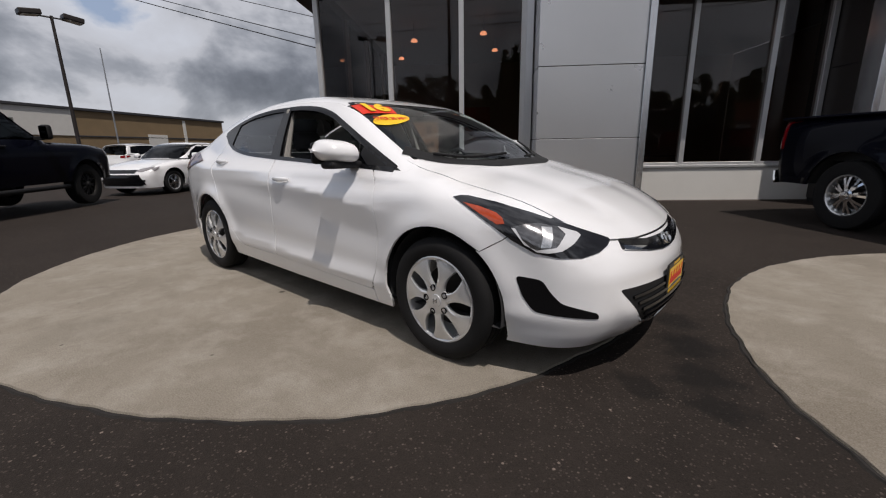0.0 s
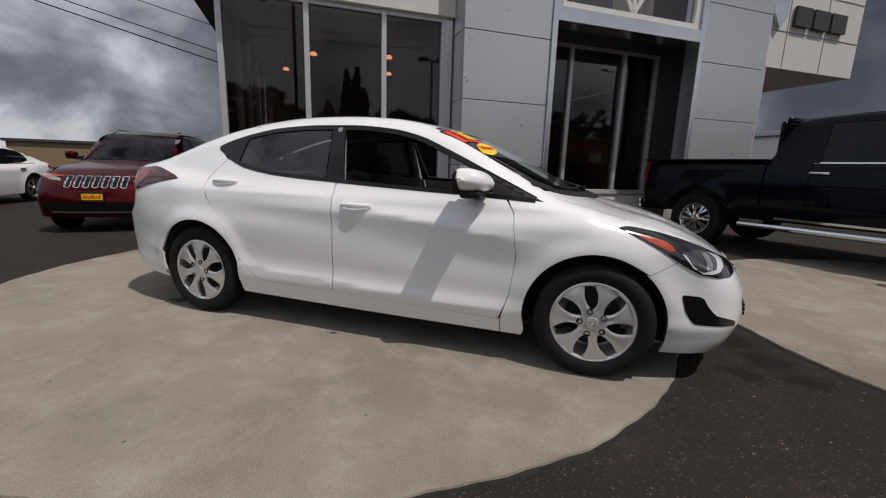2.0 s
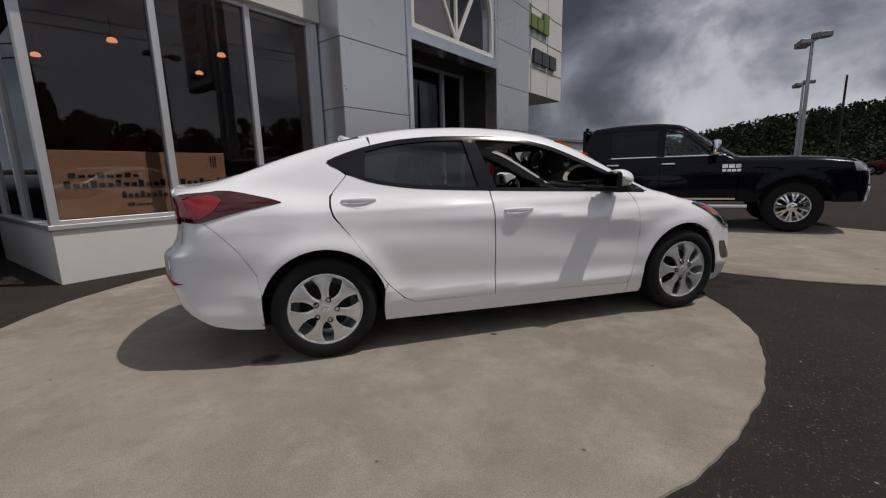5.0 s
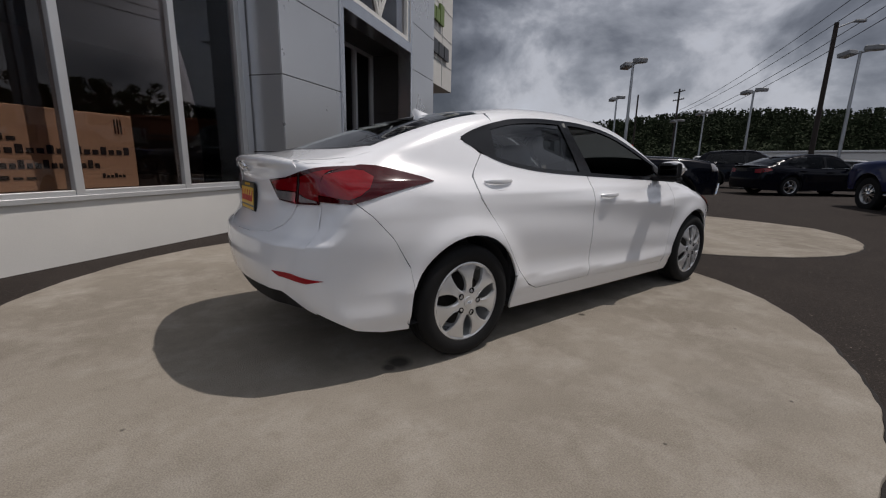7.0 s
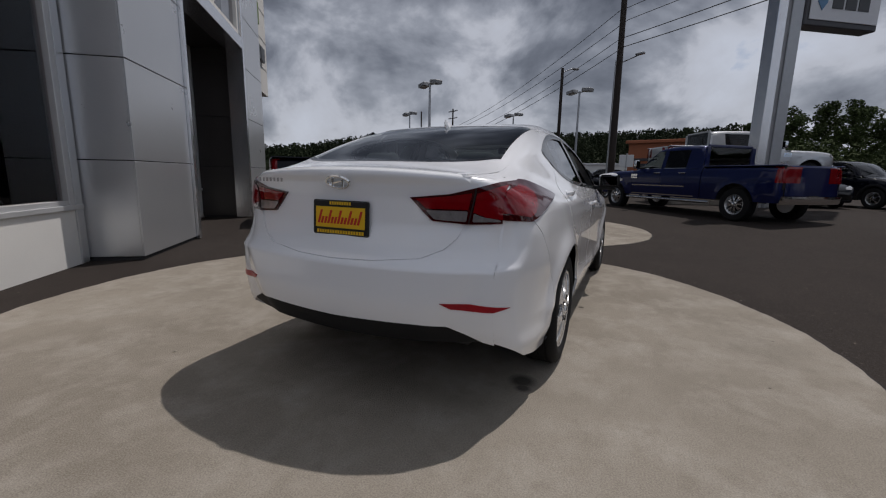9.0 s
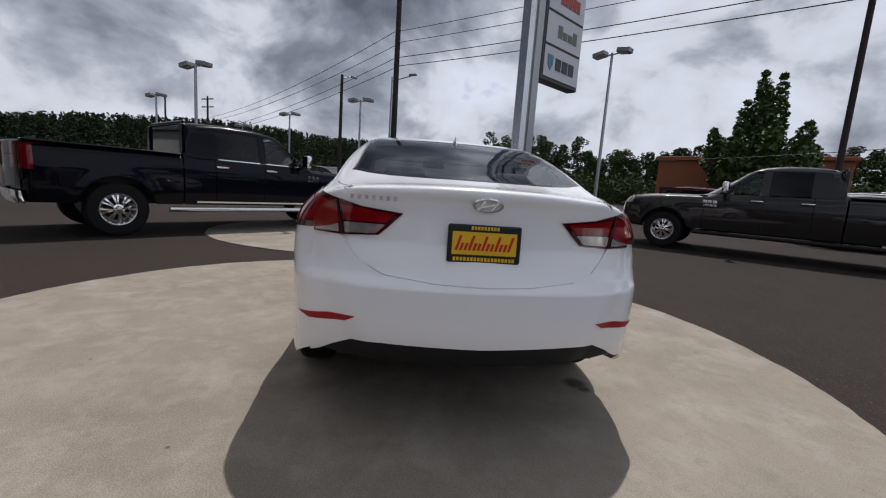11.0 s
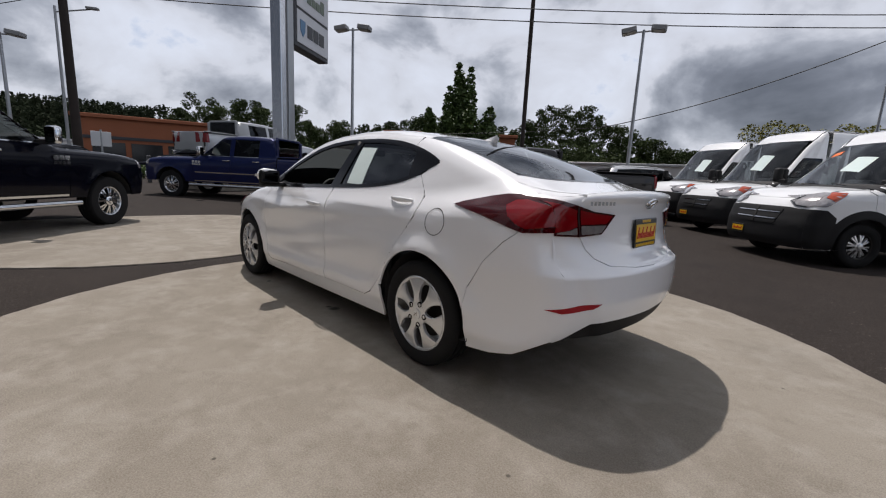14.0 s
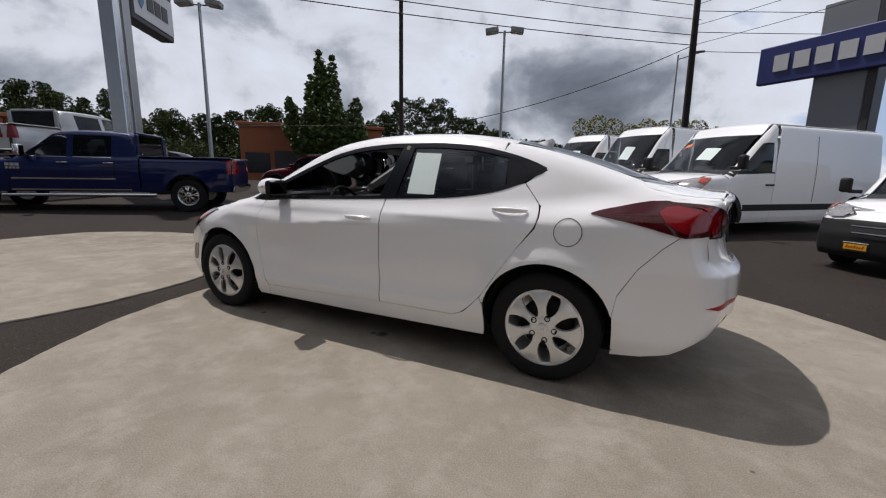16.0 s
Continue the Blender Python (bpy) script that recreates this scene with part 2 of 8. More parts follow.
def words(name, text, size, depth, material, m, parent=None, label="", shear=0.0, bold=0.0, wide=1.0):
    """Raised letters in Blender's own font, turned into a mesh; m has x along the line and y up."""
    cu = bpy.data.curves.new(name, "FONT")
    cu.body, cu.size, cu.extrude, cu.align_x, cu.align_y, cu.shear, cu.offset = text, size, depth, "CENTER", "CENTER", shear, bold
    tmp = bpy.data.objects.new(name, cu)
    scene.collection.objects.link(tmp)
    dg = bpy.context.evaluated_depsgraph_get()
    me = bpy.data.meshes.new_from_object(tmp.evaluated_get(dg))
    bpy.data.objects.remove(tmp)
    bpy.data.curves.remove(cu)
    me.transform(m @ Matrix.Diagonal((wide, 1, 1, 1)))
    me.materials.clear()
    return link(name, me, material, parent, label)


def bars(name, n, width, height, depth, material, m, parent=None, label="", slant=0.0, lower=False, fill=0.72, low=0.62):
    """A line of plain upright bars in place of letters; m has x along the line and y up, centred."""
    bm = bmesh.new()
    pitch = width / n
    for i in range(n):
        x = -width / 2 + pitch * (i + 0.5)
        h = height * (low if lower and i % 3 else 1.0)
        y0 = -height / 2
        w = pitch * fill / 2
        prism(bm, [(x - w + slant * y0, y0), (x + w + slant * y0, y0), (x + w + slant * (y0 + h), y0 + h), (x - w + slant * (y0 + h), y0 + h)], depth, m)
    return part(name, bm, material, parent, label)


def blocks(name, n, width, height, depth, material, m, parent, lower=False, fill=0.72):
    """Like bars, but each block is a part of its own."""
    pitch = width / n
    for i in range(n):
        h = height * (0.62 if lower and i % 3 else 1.0)
        bars(name, 1, pitch, h, depth, material, m @ Matrix.Translation((-width / 2 + pitch * (i + 0.5), (h - height) / 2, 0)), parent, fill=fill)


# ---------------------------------------------------------------- ground
def rise(x, y):
    """The lot is level at the pads and falls from the street down past the building's end."""
    d = math.hypot(x - 1.5, y - 0.6)
    s = min(max((d - 4.5) / 5.0, 0.0), 1.0)
    s = s * s * (3 - 2 * s)
    k = 14.0 / max(d, 14.0)
    return s * k * (0.010 * x - 0.006 * y)


def blotchy(name, base, dark, pale, rough, bump, speck=0.0, stains=(), ink=(0.009, 0.0085, 0.0085), patchy=1.0, grit=0.6):
    m = bpy.data.materials.new(name)
    m.use_nodes = True
    nodes, links = m.node_tree.nodes, m.node_tree.links
    p = nodes["Principled BSDF"]
    p.inputs["Roughness"].default_value, p.inputs["Specular IOR Level"].default_value = rough, 0.16
    tc = nodes.new("ShaderNodeTexCoord")

    def noise(scale, detail, rgh=0.55, dist=0.0):
        n = nodes.new("ShaderNodeTexNoise")
        n.inputs["Scale"].default_value, n.inputs["Detail"].default_value = scale, detail
        n.inputs["Roughness"].default_value, n.inputs["Distortion"].default_value = rgh, dist
        links.new(tc.outputs["Object"], n.inputs["Vector"])
        return n.outputs[0]

    def ramp2(src, lo, hi):
        r = nodes.new("ShaderNodeMapRange")
        links.new(src, r.inputs[0])
        r.inputs[1].default_value, r.inputs[2].default_value = lo, hi
        return r.outputs[0]

    def blend(f, a, b):
        n = nodes.new("ShaderNodeMix")
        n.data_type = "RGBA"
        links.new(f, n.inputs[0])
        for v, i in ((a, 6), (b, 7)):
            if isinstance(v, tuple):
                n.inputs[i].default_value = (*v, 1)
            else:
                links.new(v, n.inputs[i])
        return n.outputs[2]
    def part_of(src, lo, hi, most):
        r = nodes.new("ShaderNodeMapRange")
        links.new(src, r.inputs[0])
        r.inputs[1].default_value, r.inputs[2].default_value, r.inputs[4].default_value = lo, hi, most
        return r.outputs[0]
    fine = noise(150.0, 3)
    c = blend(part_of(noise(0.55, 7, 0.62, 0.4), 0.40, 0.68, patchy), base, dark)
    c = blend(part_of(noise(2.6, 8, 0.68, 0.2), 0.46, 0.74, patchy), c, pale)
    c = blend(part_of(noise(8.0, 7, 0.66, 0.2), 0.50, 0.80, 0.7 * patchy), c, dark)
    c = blend(part_of(noise(34.0, 5, 0.66), 0.46, 0.72, 0.55), c, tuple(v * grit for v in base))
    c = blend(part_of(noise(62.0, 4, 0.6), 0.55, 0.76, 0.5), c, tuple(min(v * (2.0 - grit) * 1.12, 1) for v in base))
    grain = blend(ramp2(fine, 0.3, 0.7), tuple(v * 0.5 for v in base), tuple(min(v * 1.6, 1) for v in base))
    g = nodes.new("ShaderNodeMix")
    g.data_type, g.inputs[0].default_value = "RGBA", 0.34
    links.new(c, g.inputs[6])
    links.new(grain, g.inputs[7])
    col = g.outputs[2]
    if speck:
        # worn stones in the surface: many small dull ones, a few pale large ones
        for scale, share, size, k in ((95.0, 0.80, 0.46, speck * 0.45), (60.0, 0.945, 0.34, speck * 0.8), (34.0, 0.984, 0.24, speck * 1.6)):
            vo = nodes.new("ShaderNodeTexVoronoi")
            vo.inputs["Scale"].default_value = scale
            links.new(tc.outputs["Object"], vo.inputs["Vector"])
            pick = nodes.new("ShaderNodeSeparateColor")
            links.new(vo.outputs["Color"], pick.inputs[0])
            both = nodes.new("ShaderNodeMath")
            both.operation = "MULTIPLY"
            links.new(ramp2(pick.outputs[0], share, share + 0.01), both.inputs[0])
            links.new(ramp2(vo.outputs["Distance"], size, size * 0.7), both.inputs[1])
            col = blend(both.outputs[0], col, tuple(min(v * k, 0.5) for v in base))
    if stains:
        # spilt oil: soft ragged blots round given places
        wob = nodes.new("ShaderNodeTexNoise")
        wob.inputs["Scale"].default_value, wob.inputs["Detail"].default_value = 7.0, 6.0
        links.new(tc.outputs["Object"], wob.inputs["Vector"])
        flat = nodes.new("ShaderNodeVectorMath")
        flat.operation = "MULTIPLY_ADD"
        links.new(wob.outputs["Color"], flat.inputs[0])
        flat.inputs[1].default_value, flat.inputs[2].default_value = (0.34, 0.34, 0), (-0.17, -0.17, 0)
        here = nodes.new("ShaderNodeVectorMath")
        links.new(tc.outputs["Object"], here.inputs[0])
        links.new(flat.outputs[0], here.inputs[1])
        most = None
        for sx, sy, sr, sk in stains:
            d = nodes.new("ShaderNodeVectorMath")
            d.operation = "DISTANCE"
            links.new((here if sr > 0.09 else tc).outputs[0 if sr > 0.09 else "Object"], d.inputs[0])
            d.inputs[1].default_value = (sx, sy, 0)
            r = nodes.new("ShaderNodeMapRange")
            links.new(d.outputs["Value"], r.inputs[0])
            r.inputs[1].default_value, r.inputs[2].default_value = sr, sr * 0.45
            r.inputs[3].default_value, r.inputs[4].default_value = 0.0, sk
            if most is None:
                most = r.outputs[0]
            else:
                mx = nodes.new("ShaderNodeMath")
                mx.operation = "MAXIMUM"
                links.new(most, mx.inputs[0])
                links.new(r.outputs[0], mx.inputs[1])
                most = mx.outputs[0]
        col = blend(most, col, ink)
    links.new(col, p.inputs["Base Color"])
    bp = nodes.new("ShaderNodeBump")
    bp.inputs["Strength"].default_value, bp.inputs["Distance"].default_value = bump, 0.006
    links.new(fine, bp.inputs["Height"])
    links.new(bp.outputs[0], p.inputs["Normal"])
    return m


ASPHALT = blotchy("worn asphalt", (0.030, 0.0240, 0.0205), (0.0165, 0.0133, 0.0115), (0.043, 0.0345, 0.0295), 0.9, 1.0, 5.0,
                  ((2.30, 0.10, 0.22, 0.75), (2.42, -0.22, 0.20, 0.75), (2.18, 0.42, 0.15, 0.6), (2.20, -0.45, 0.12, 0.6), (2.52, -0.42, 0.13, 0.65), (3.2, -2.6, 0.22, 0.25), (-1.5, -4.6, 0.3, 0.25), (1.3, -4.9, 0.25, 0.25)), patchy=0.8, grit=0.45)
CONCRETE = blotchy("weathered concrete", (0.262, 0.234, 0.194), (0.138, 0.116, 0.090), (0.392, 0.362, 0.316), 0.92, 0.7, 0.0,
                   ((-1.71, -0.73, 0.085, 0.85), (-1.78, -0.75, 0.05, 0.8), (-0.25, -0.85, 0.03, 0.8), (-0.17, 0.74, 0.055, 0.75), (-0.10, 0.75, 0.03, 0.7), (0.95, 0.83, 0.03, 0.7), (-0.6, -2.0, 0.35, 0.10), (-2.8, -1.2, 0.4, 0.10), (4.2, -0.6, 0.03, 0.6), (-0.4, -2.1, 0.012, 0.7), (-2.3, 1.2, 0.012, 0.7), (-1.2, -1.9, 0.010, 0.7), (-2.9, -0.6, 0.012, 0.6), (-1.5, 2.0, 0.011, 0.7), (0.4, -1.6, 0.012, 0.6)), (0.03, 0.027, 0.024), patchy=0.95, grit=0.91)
GRASS_DIRT = blotchy("grass verge", (0.055, 0.075, 0.025), (0.035, 0.055, 0.018), (0.10, 0.10, 0.045), 0.95, 0.8)


def ground_sheet():
    radii = [0.0] + [1.2 * 1.17 ** i for i in range(50)]
    radii = [r for r in radii if r < 1900] + [2000.0]
    seg = 72
    verts = [(1.5, 0.6, rise(1.5, 0.6))]
    for r in radii[1:]:
        for i in range(seg):
            a = 2 * math.pi * i / seg
            x, y = 1.5 + r * math.cos(a), 0.6 + r * math.sin(a)
            verts.append((x, y, rise(x, y)))
    faces = [(0, 1 + i, 1 + (i + 1) % seg) for i in range(seg)]
    for k in range(len(radii) - 2):
        a0, b0 = 1 + k * seg, 1 + (k + 1) * seg
        faces += [(a0 + i, b0 + i, b0 + (i + 1) % seg, a0 + (i + 1) % seg) for i in range(seg)]
    me = bpy.data.meshes.new("ground")
    me.from_pydata(verts, [], faces)
    me.shade_smooth()
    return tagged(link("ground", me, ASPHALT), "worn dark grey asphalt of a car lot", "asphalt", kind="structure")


def pad(name, cx, cy, r, seed, bulge=0.0):
    rnd = random.Random(seed)
    bm = bmesh.new()
    n = 480
    ph = [rnd.uniform(0, 6.28) for _ in range(4)]
    rim = lambda a: r + 0.006 * math.sin(9 * a + ph[0]) + 0.004 * math.sin(23 * a + ph[1]) + 0.004 * math.sin(41 * a + ph[2]) + 0.003 * math.sin(97 * a + ph[3]) + (bulge * math.exp(-((a - 5.63) / 0.42) ** 2))
    top = [bm.verts.new((cx + (rim(2 * math.pi * i / n) - 0.012) * math.cos(2 * math.pi * i / n), cy + (rim(2 * math.pi * i / n) - 0.012) * math.sin(2 * math.pi * i / n), 0.0)) for i in range(n)]
    low = [bm.verts.new((cx + rim(2 * math.pi * i / n) * math.cos(2 * math.pi * i / n), cy + rim(2 * math.pi * i / n) * math.sin(2 * math.pi * i / n), -0.03)) for i in range(n)]
    bm.faces.new(top)
    for i in range(n):
        bm.faces.new((low[i], low[(i + 1) % n], top[(i + 1) % n], top[i]))
    # crumbled dirt in the joint round the pad
    jm = bmesh.new()
    rows = []
    for i in range(n):
        a = 2 * math.pi * i / n
        w = 0.005 + 0.012 * abs(math.sin(31 * a + ph[1])) * rnd.uniform(0.2, 1.0) + rnd.uniform(0, 0.009)
        rows.append([jm.verts.new((cx + (rim(a) + k) * math.cos(a), cy + (rim(a) + k) * math.sin(a), h)) for k, h in ((-0.006, -0.007), (w * 0.5, -0.005), (w, -0.0125))])
    for p, q in zip(rows, rows[1:] + rows[:1]):
        for i in range(2):
            jm.faces.new((p[i], p[i + 1], q[i + 1], q[i]))
    tagged(part("pavement_joint", jm, JOINT_DIRT), "dark crumbled dirt in the joint round the pad", "joint", kind="structure")
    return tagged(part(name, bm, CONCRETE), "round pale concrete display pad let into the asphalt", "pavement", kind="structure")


JOINT_DIRT = mat("dark joint dirt", (0.016, 0.0135, 0.012), 0.95, 0, 0.4, 14, 120, 0.6)
ground_sheet().location.z = -0.012
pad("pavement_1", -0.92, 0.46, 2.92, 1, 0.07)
pad("pavement_2", 5.08, 1.22, 2.74, 2)



# ---------------------------------------------------------------- curved bodywork
def curve(*pts):
    """A smooth curve through (x, y) pairs, x rising."""
    xs, ys = np.array([p[0] for p in pts], float), np.array([p[1] for p in pts], float)
    d = np.diff(ys) / np.diff(xs)
    m = np.empty_like(xs)
    m[0], m[-1] = d[0], d[-1]
    for i in range(1, len(xs) - 1):
        m[i] = 0.0 if d[i - 1] * d[i] <= 0 else 2 * d[i - 1] * d[i] / (d[i - 1] + d[i])

    def f(x):
        x = np.clip(np.asarray(x, float), xs[0], xs[-1])
        i = np.clip(np.searchsorted(xs, x) - 1, 0, len(xs) - 2)
        h = xs[i + 1] - xs[i]
        t = (x - xs[i]) / h
        return ((1 + 2 * t) * (1 - t) ** 2 * ys[i] + t * (1 - t) ** 2 * h * m[i] + t * t * (3 - 2 * t) * ys[i + 1] + t * t * (t - 1) * h * m[i + 1])
    return f


def smax(a, b, k):
    h = np.maximum(k - np.abs(a - b), 0) / k
    return np.maximum(a, b) + h * h * k * 0.25


def smin(a, b, k):
    return -smax(-a, -b, k)


def step(x, a, b):
    t = np.clip((x - a) / (b - a), 0, 1)
    return t * t * (3 - 2 * t)


def clip_cell(poly, x0, x1, y0, y1):
    for axis, lim, sign in ((0, x0, 1), (0, x1, -1), (1, y0, 1), (1, y1, -1)):
        out = []
        n = len(poly)
        for i in range(n):
            p, q = poly[i], poly[(i + 1) % n]
            a, b = sign * (p[axis] - lim), sign * (q[axis] - lim)
            if a >= 0:
                out.append(p)
            if (a > 0 > b) or (a < 0 < b):
                t = a / (a - b)
                out.append((p[0] + t * (q[0] - p[0]), p[1] + t * (q[1] - p[1])))
        poly = out
        if len(poly) < 3:
            return []
    return poly


def grid_patch(poly, h):
    """Cuts an outline into cells of size h: flat points and faces."""
    poly = [tuple(map(float, p)) for p in poly]
    px, py = np.array([p[0] for p in poly]), np.array([p[1] for p in poly])
    x0, y0 = px.min() - 0.37 * h, py.min() - 0.41 * h
    nx, ny = int((px.max() - x0) / h) + 2, int((py.max() - y0) / h) + 2
    gx, gy = np.meshgrid(x0 + h * np.arange(nx + 1), y0 + h * np.arange(ny + 1), indexing="ij")
    inside = np.zeros(gx.shape, bool)
    qx, qy = np.roll(px, -1), np.roll(py, -1)
    touched = np.zeros((nx, ny), bool)
    for ax, ay, bx, by in zip(px, py, qx, qy):
        if ay != by:
            inside ^= ((ay > gy) != (by > gy)) & (gx < (bx - ax) * (gy - ay) / (by - ay) + ax)
        k = max(int(math.hypot(bx - ax, by - ay) / h * 12), 2)
        t = np.linspace(0, 1, k)
        touched[((ax + t * (bx - ax) - x0) / h).astype(int), ((ay + t * (by - ay) - y0) / h).astype(int)] = True
    c = inside[:-1, :-1].astype(int) + inside[1:, :-1] + inside[:-1, 1:] + inside[1:, 1:]
    index, pts, faces = {}, [], []

    def vert(p):
        key = (round(p[0] * 2e4), round(p[1] * 2e4))
        if key not in index:
            index[key] = len(pts)
            pts.append(p)
        return index[key]
    for i in range(nx):
        for j in range(ny):
            if not touched[i, j] and c[i, j] == 0:
                continue
            xa, ya = x0 + i * h, y0 + j * h
            if not touched[i, j] and c[i, j] == 4:
                cell = [(xa, ya), (xa + h, ya), (xa + h, ya + h), (xa, ya + h)]
            else:
                cell = clip_cell(poly, xa, xa + h, ya, ya + h)
            ids = []
            for p in cell:
                v = vert(p)
                if v not in ids:
                    ids.append(v)
            if len(ids) > 2:
                area = sum(pts[a][0] * pts[b][1] - pts[b][0] * pts[a][1] for a, b in zip(ids, ids[1:] + ids[:1]))
                if abs(area) > 1e-9:
                    faces.append(ids if area > 0 else ids[::-1])
    return np.array(pts), faces


class Form:
    """A solid given by a function that is negative inside; outlines are laid onto it from a side or from above."""

    def __init__(self, f, reach=3.2):
        self.f, self.reach = f, reach

    def cast(self, start, way, length, steps=72):
        """First meeting of each ray with the skin; a ray that misses stops where it comes nearest."""
        start = np.atleast_2d(np.asarray(start, float))
        way = np.broadcast_to(np.asarray(way, float), start.shape)
        n = len(start)
        ts = np.linspace(0, length, steps)
        q = start[None] + ts[:, None, None] * way[None]
        q = q.reshape(-1, 3)
        v = self.f(q[:, 0], q[:, 1], q[:, 2]).reshape(steps, n)
        inside = v <= 0
        hit = inside.any(0)
        k = np.where(hit, inside.argmax(0), v.argmin(0))
        hi = ts[k]
        lo = np.where(hit, ts[np.maximum(k - 1, 0)], hi)
        for _ in range(11):
            mid = (lo + hi) / 2
            q = start + mid[:, None] * way
            out = self.f(q[:, 0], q[:, 1], q[:, 2]) > 0
            lo, hi = np.where(out, mid, lo), np.where(out, hi, mid)
        return start + np.where(hit, hi, ts[k])[:, None] * way

    def normal(self, p, e=0.003):
        d = np.concatenate([p + e * np.eye(3)[k] for k in range(3)] + [p - e * np.eye(3)[k] for k in range(3)])
        v = self.f(d[:, 0], d[:, 1], d[:, 2]).reshape(6, -1)
        g = (v[:3] - v[3:]).T
        return g / np.maximum(np.linalg.norm(g, axis=1, keepdims=True), 1e-9)

    def lay(self, pts, a):
        """Flat points (s, z) met from the bearing a in degrees, or (x, y) from above with a = None."""
        pts = np.atleast_2d(np.asarray(pts, float))
        if a is None:
            return self.cast(np.c_[pts, np.full(len(pts), self.reach)], (0, 0, -1), self.reach)
        c, s = math.cos(radians(a)), math.sin(radians(a))
        base = np.stack([-s * pts[:, 0] + c * self.reach, c * pts[:, 0] + s * self.reach, pts[:, 1]], -1)
        return self.cast(base, (-c, -s, 0), self.reach + 0.3)


def shell(pieces, name, material, parent=None, label="", flange=0.014, mirror=False):
    """One mesh from laid patches: (form, outline, bearing, cell, offset)."""
    key = (name, flange) + tuple((id(f), a, h, off, tuple(map(tuple, np.round(np.asarray(poly, float), 5).tolist()))) for f, poly, a, h, off in pieces)
    if key in shell_cache:
        V, F, N = shell_cache.pop(key)
        return shell_mesh(V, F, N, name, material, parent, label, mirror)
    V, F, N = [], [], []
    for form, poly, a, h, off in pieces:
        flat, faces = grid_patch(poly, h)
        p = form.lay(flat, a)
        n = form.normal(p)
        p = p + off * n
        k = len(V)
        V += p.tolist()
        N += n.tolist()
        count = {}
        for f in faces:
            for u, v in zip(f, f[1:] + f[:1]):
                key = (min(u, v), max(u, v))
                count[key] = (u, v) if key not in count else None
            F.append([k + i for i in f])
        if flange:
            rim = {}
            for e in [e for e in count.values() if e]:
                ids = []
                for i in e:
                    if i not in rim:
                        rim[i] = len(V)
                        V.append(p[i].tolist())
                        V.append((p[i] - flange * n[i]).tolist())
                        N.extend([(0, 0, 0), (0, 0, 0)])
                    ids.append(rim[i])
                F.append([ids[1], ids[0], ids[0] + 1, ids[1] + 1])
    if not mirror:
        shell_cache[key] = (V, F, N)
    return shell_mesh(V, F, N, name, material, parent, label, mirror)


shell_cache = {}


def shell_mesh(V, F, N, name, material, parent, label, mirror):
    if mirror:
        V = [(x, -y, z) for x, y, z in V]
        N = [(x, -y, z) for x, y, z in N]
        F = [f[::-1] for f in F]
    me = bpy.data.meshes.new(name)
    me.from_pydata(V, [], F)
    me.shade_smooth()
    me.normals_split_custom_set_from_vertices(N)
    return link(name, me, material, parent, label)


def rounded(pts, r=0.03, n=4):
    """An outline with its corners rounded off."""
    out = []
    m = len(pts)
    for i in range(m):
        p0, p, p1 = (np.array(pts[(i + k) % m], float) for k in (-1, 0, 1))
        d0, d1 = p0 - p, p1 - p
        l0, l1 = np.linalg.norm(d0), np.linalg.norm(d1)
        k = min(r, 0.45 * l0, 0.45 * l1)
        a, b = p + d0 / l0 * k, p + d1 / l1 * k
        for j in range(n + 1):
            t = j / n
            out.append(tuple((1 - t) ** 2 * a + 2 * t * (1 - t) * p + t * t * b))
    return out


def eased(pts, r=0.03, n=4):
    """An open line with its inner corners rounded off."""
    out = [tuple(pts[0])]
    for p0, p, p1 in zip(pts, pts[1:], pts[2:]):
        p0, p, p1 = (np.array(q, float) for q in (p0, p, p1))
        d0, d1 = p0 - p, p1 - p
        l0, l1 = np.linalg.norm(d0), np.linalg.norm(d1)
        k = min(r, 0.45 * l0, 0.45 * l1)
        a, b = p + d0 / l0 * k, p + d1 / l1 * k
        out += [tuple((1 - j / n) ** 2 * a + 2 * j / n * (1 - j / n) * p + (j / n) ** 2 * b) for j in range(n + 1)]
    return out + [tuple(pts[-1])]


def ribbon(pts, w):
    """A strip of width w along a line of points."""
    p = np.array(pts, float)
    d = np.gradient(p, axis=0)
    d /= np.linalg.norm(d, axis=1, keepdims=True)
    n = np.stack([-d[:, 1], d[:, 0]], -1) * w / 2
    return [tuple(q) for q in p + n] + [tuple(q) for q in (p - n)[::-1]]


def arc(cx, cz, r, a0, a1, n=20, sx=1.0):
    return [(cx + sx * r * math.cos(radians(a0 + (a1 - a0) * i / n)), cz + r * math.sin(radians(a0 + (a1 - a0) * i / n))) for i in range(n + 1)]


# ---------------------------------------------------------------- wheels
def tyre_profile(R, w, rim):
    s = w / 2
    return [(rim - 0.004, -s * 0.78), (rim + 0.012, -s * 0.92), (rim + (R - rim) * 0.5, -s), (R - 0.022, -s * 0.93), (R - 0.006, -s * 0.80), (R, -s * 0.62), (R, -s * 0.5),
            (R - 0.008, -s * 0.47), (R - 0.008, -s * 0.42), (R, -s * 0.39), (R, -s * 0.06), (R - 0.008, -s * 0.03), (R - 0.008, s * 0.03), (R, s * 0.06), (R, s * 0.39),
            (R - 0.008, s * 0.42), (R - 0.008, s * 0.47), (R, s * 0.5), (R, s * 0.62), (R - 0.006, s * 0.80), (R - 0.022, s * 0.93), (rim + (R - rim) * 0.5, s), (rim + 0.012, s * 0.92), (rim - 0.004, s * 0.78)]


shared = {}


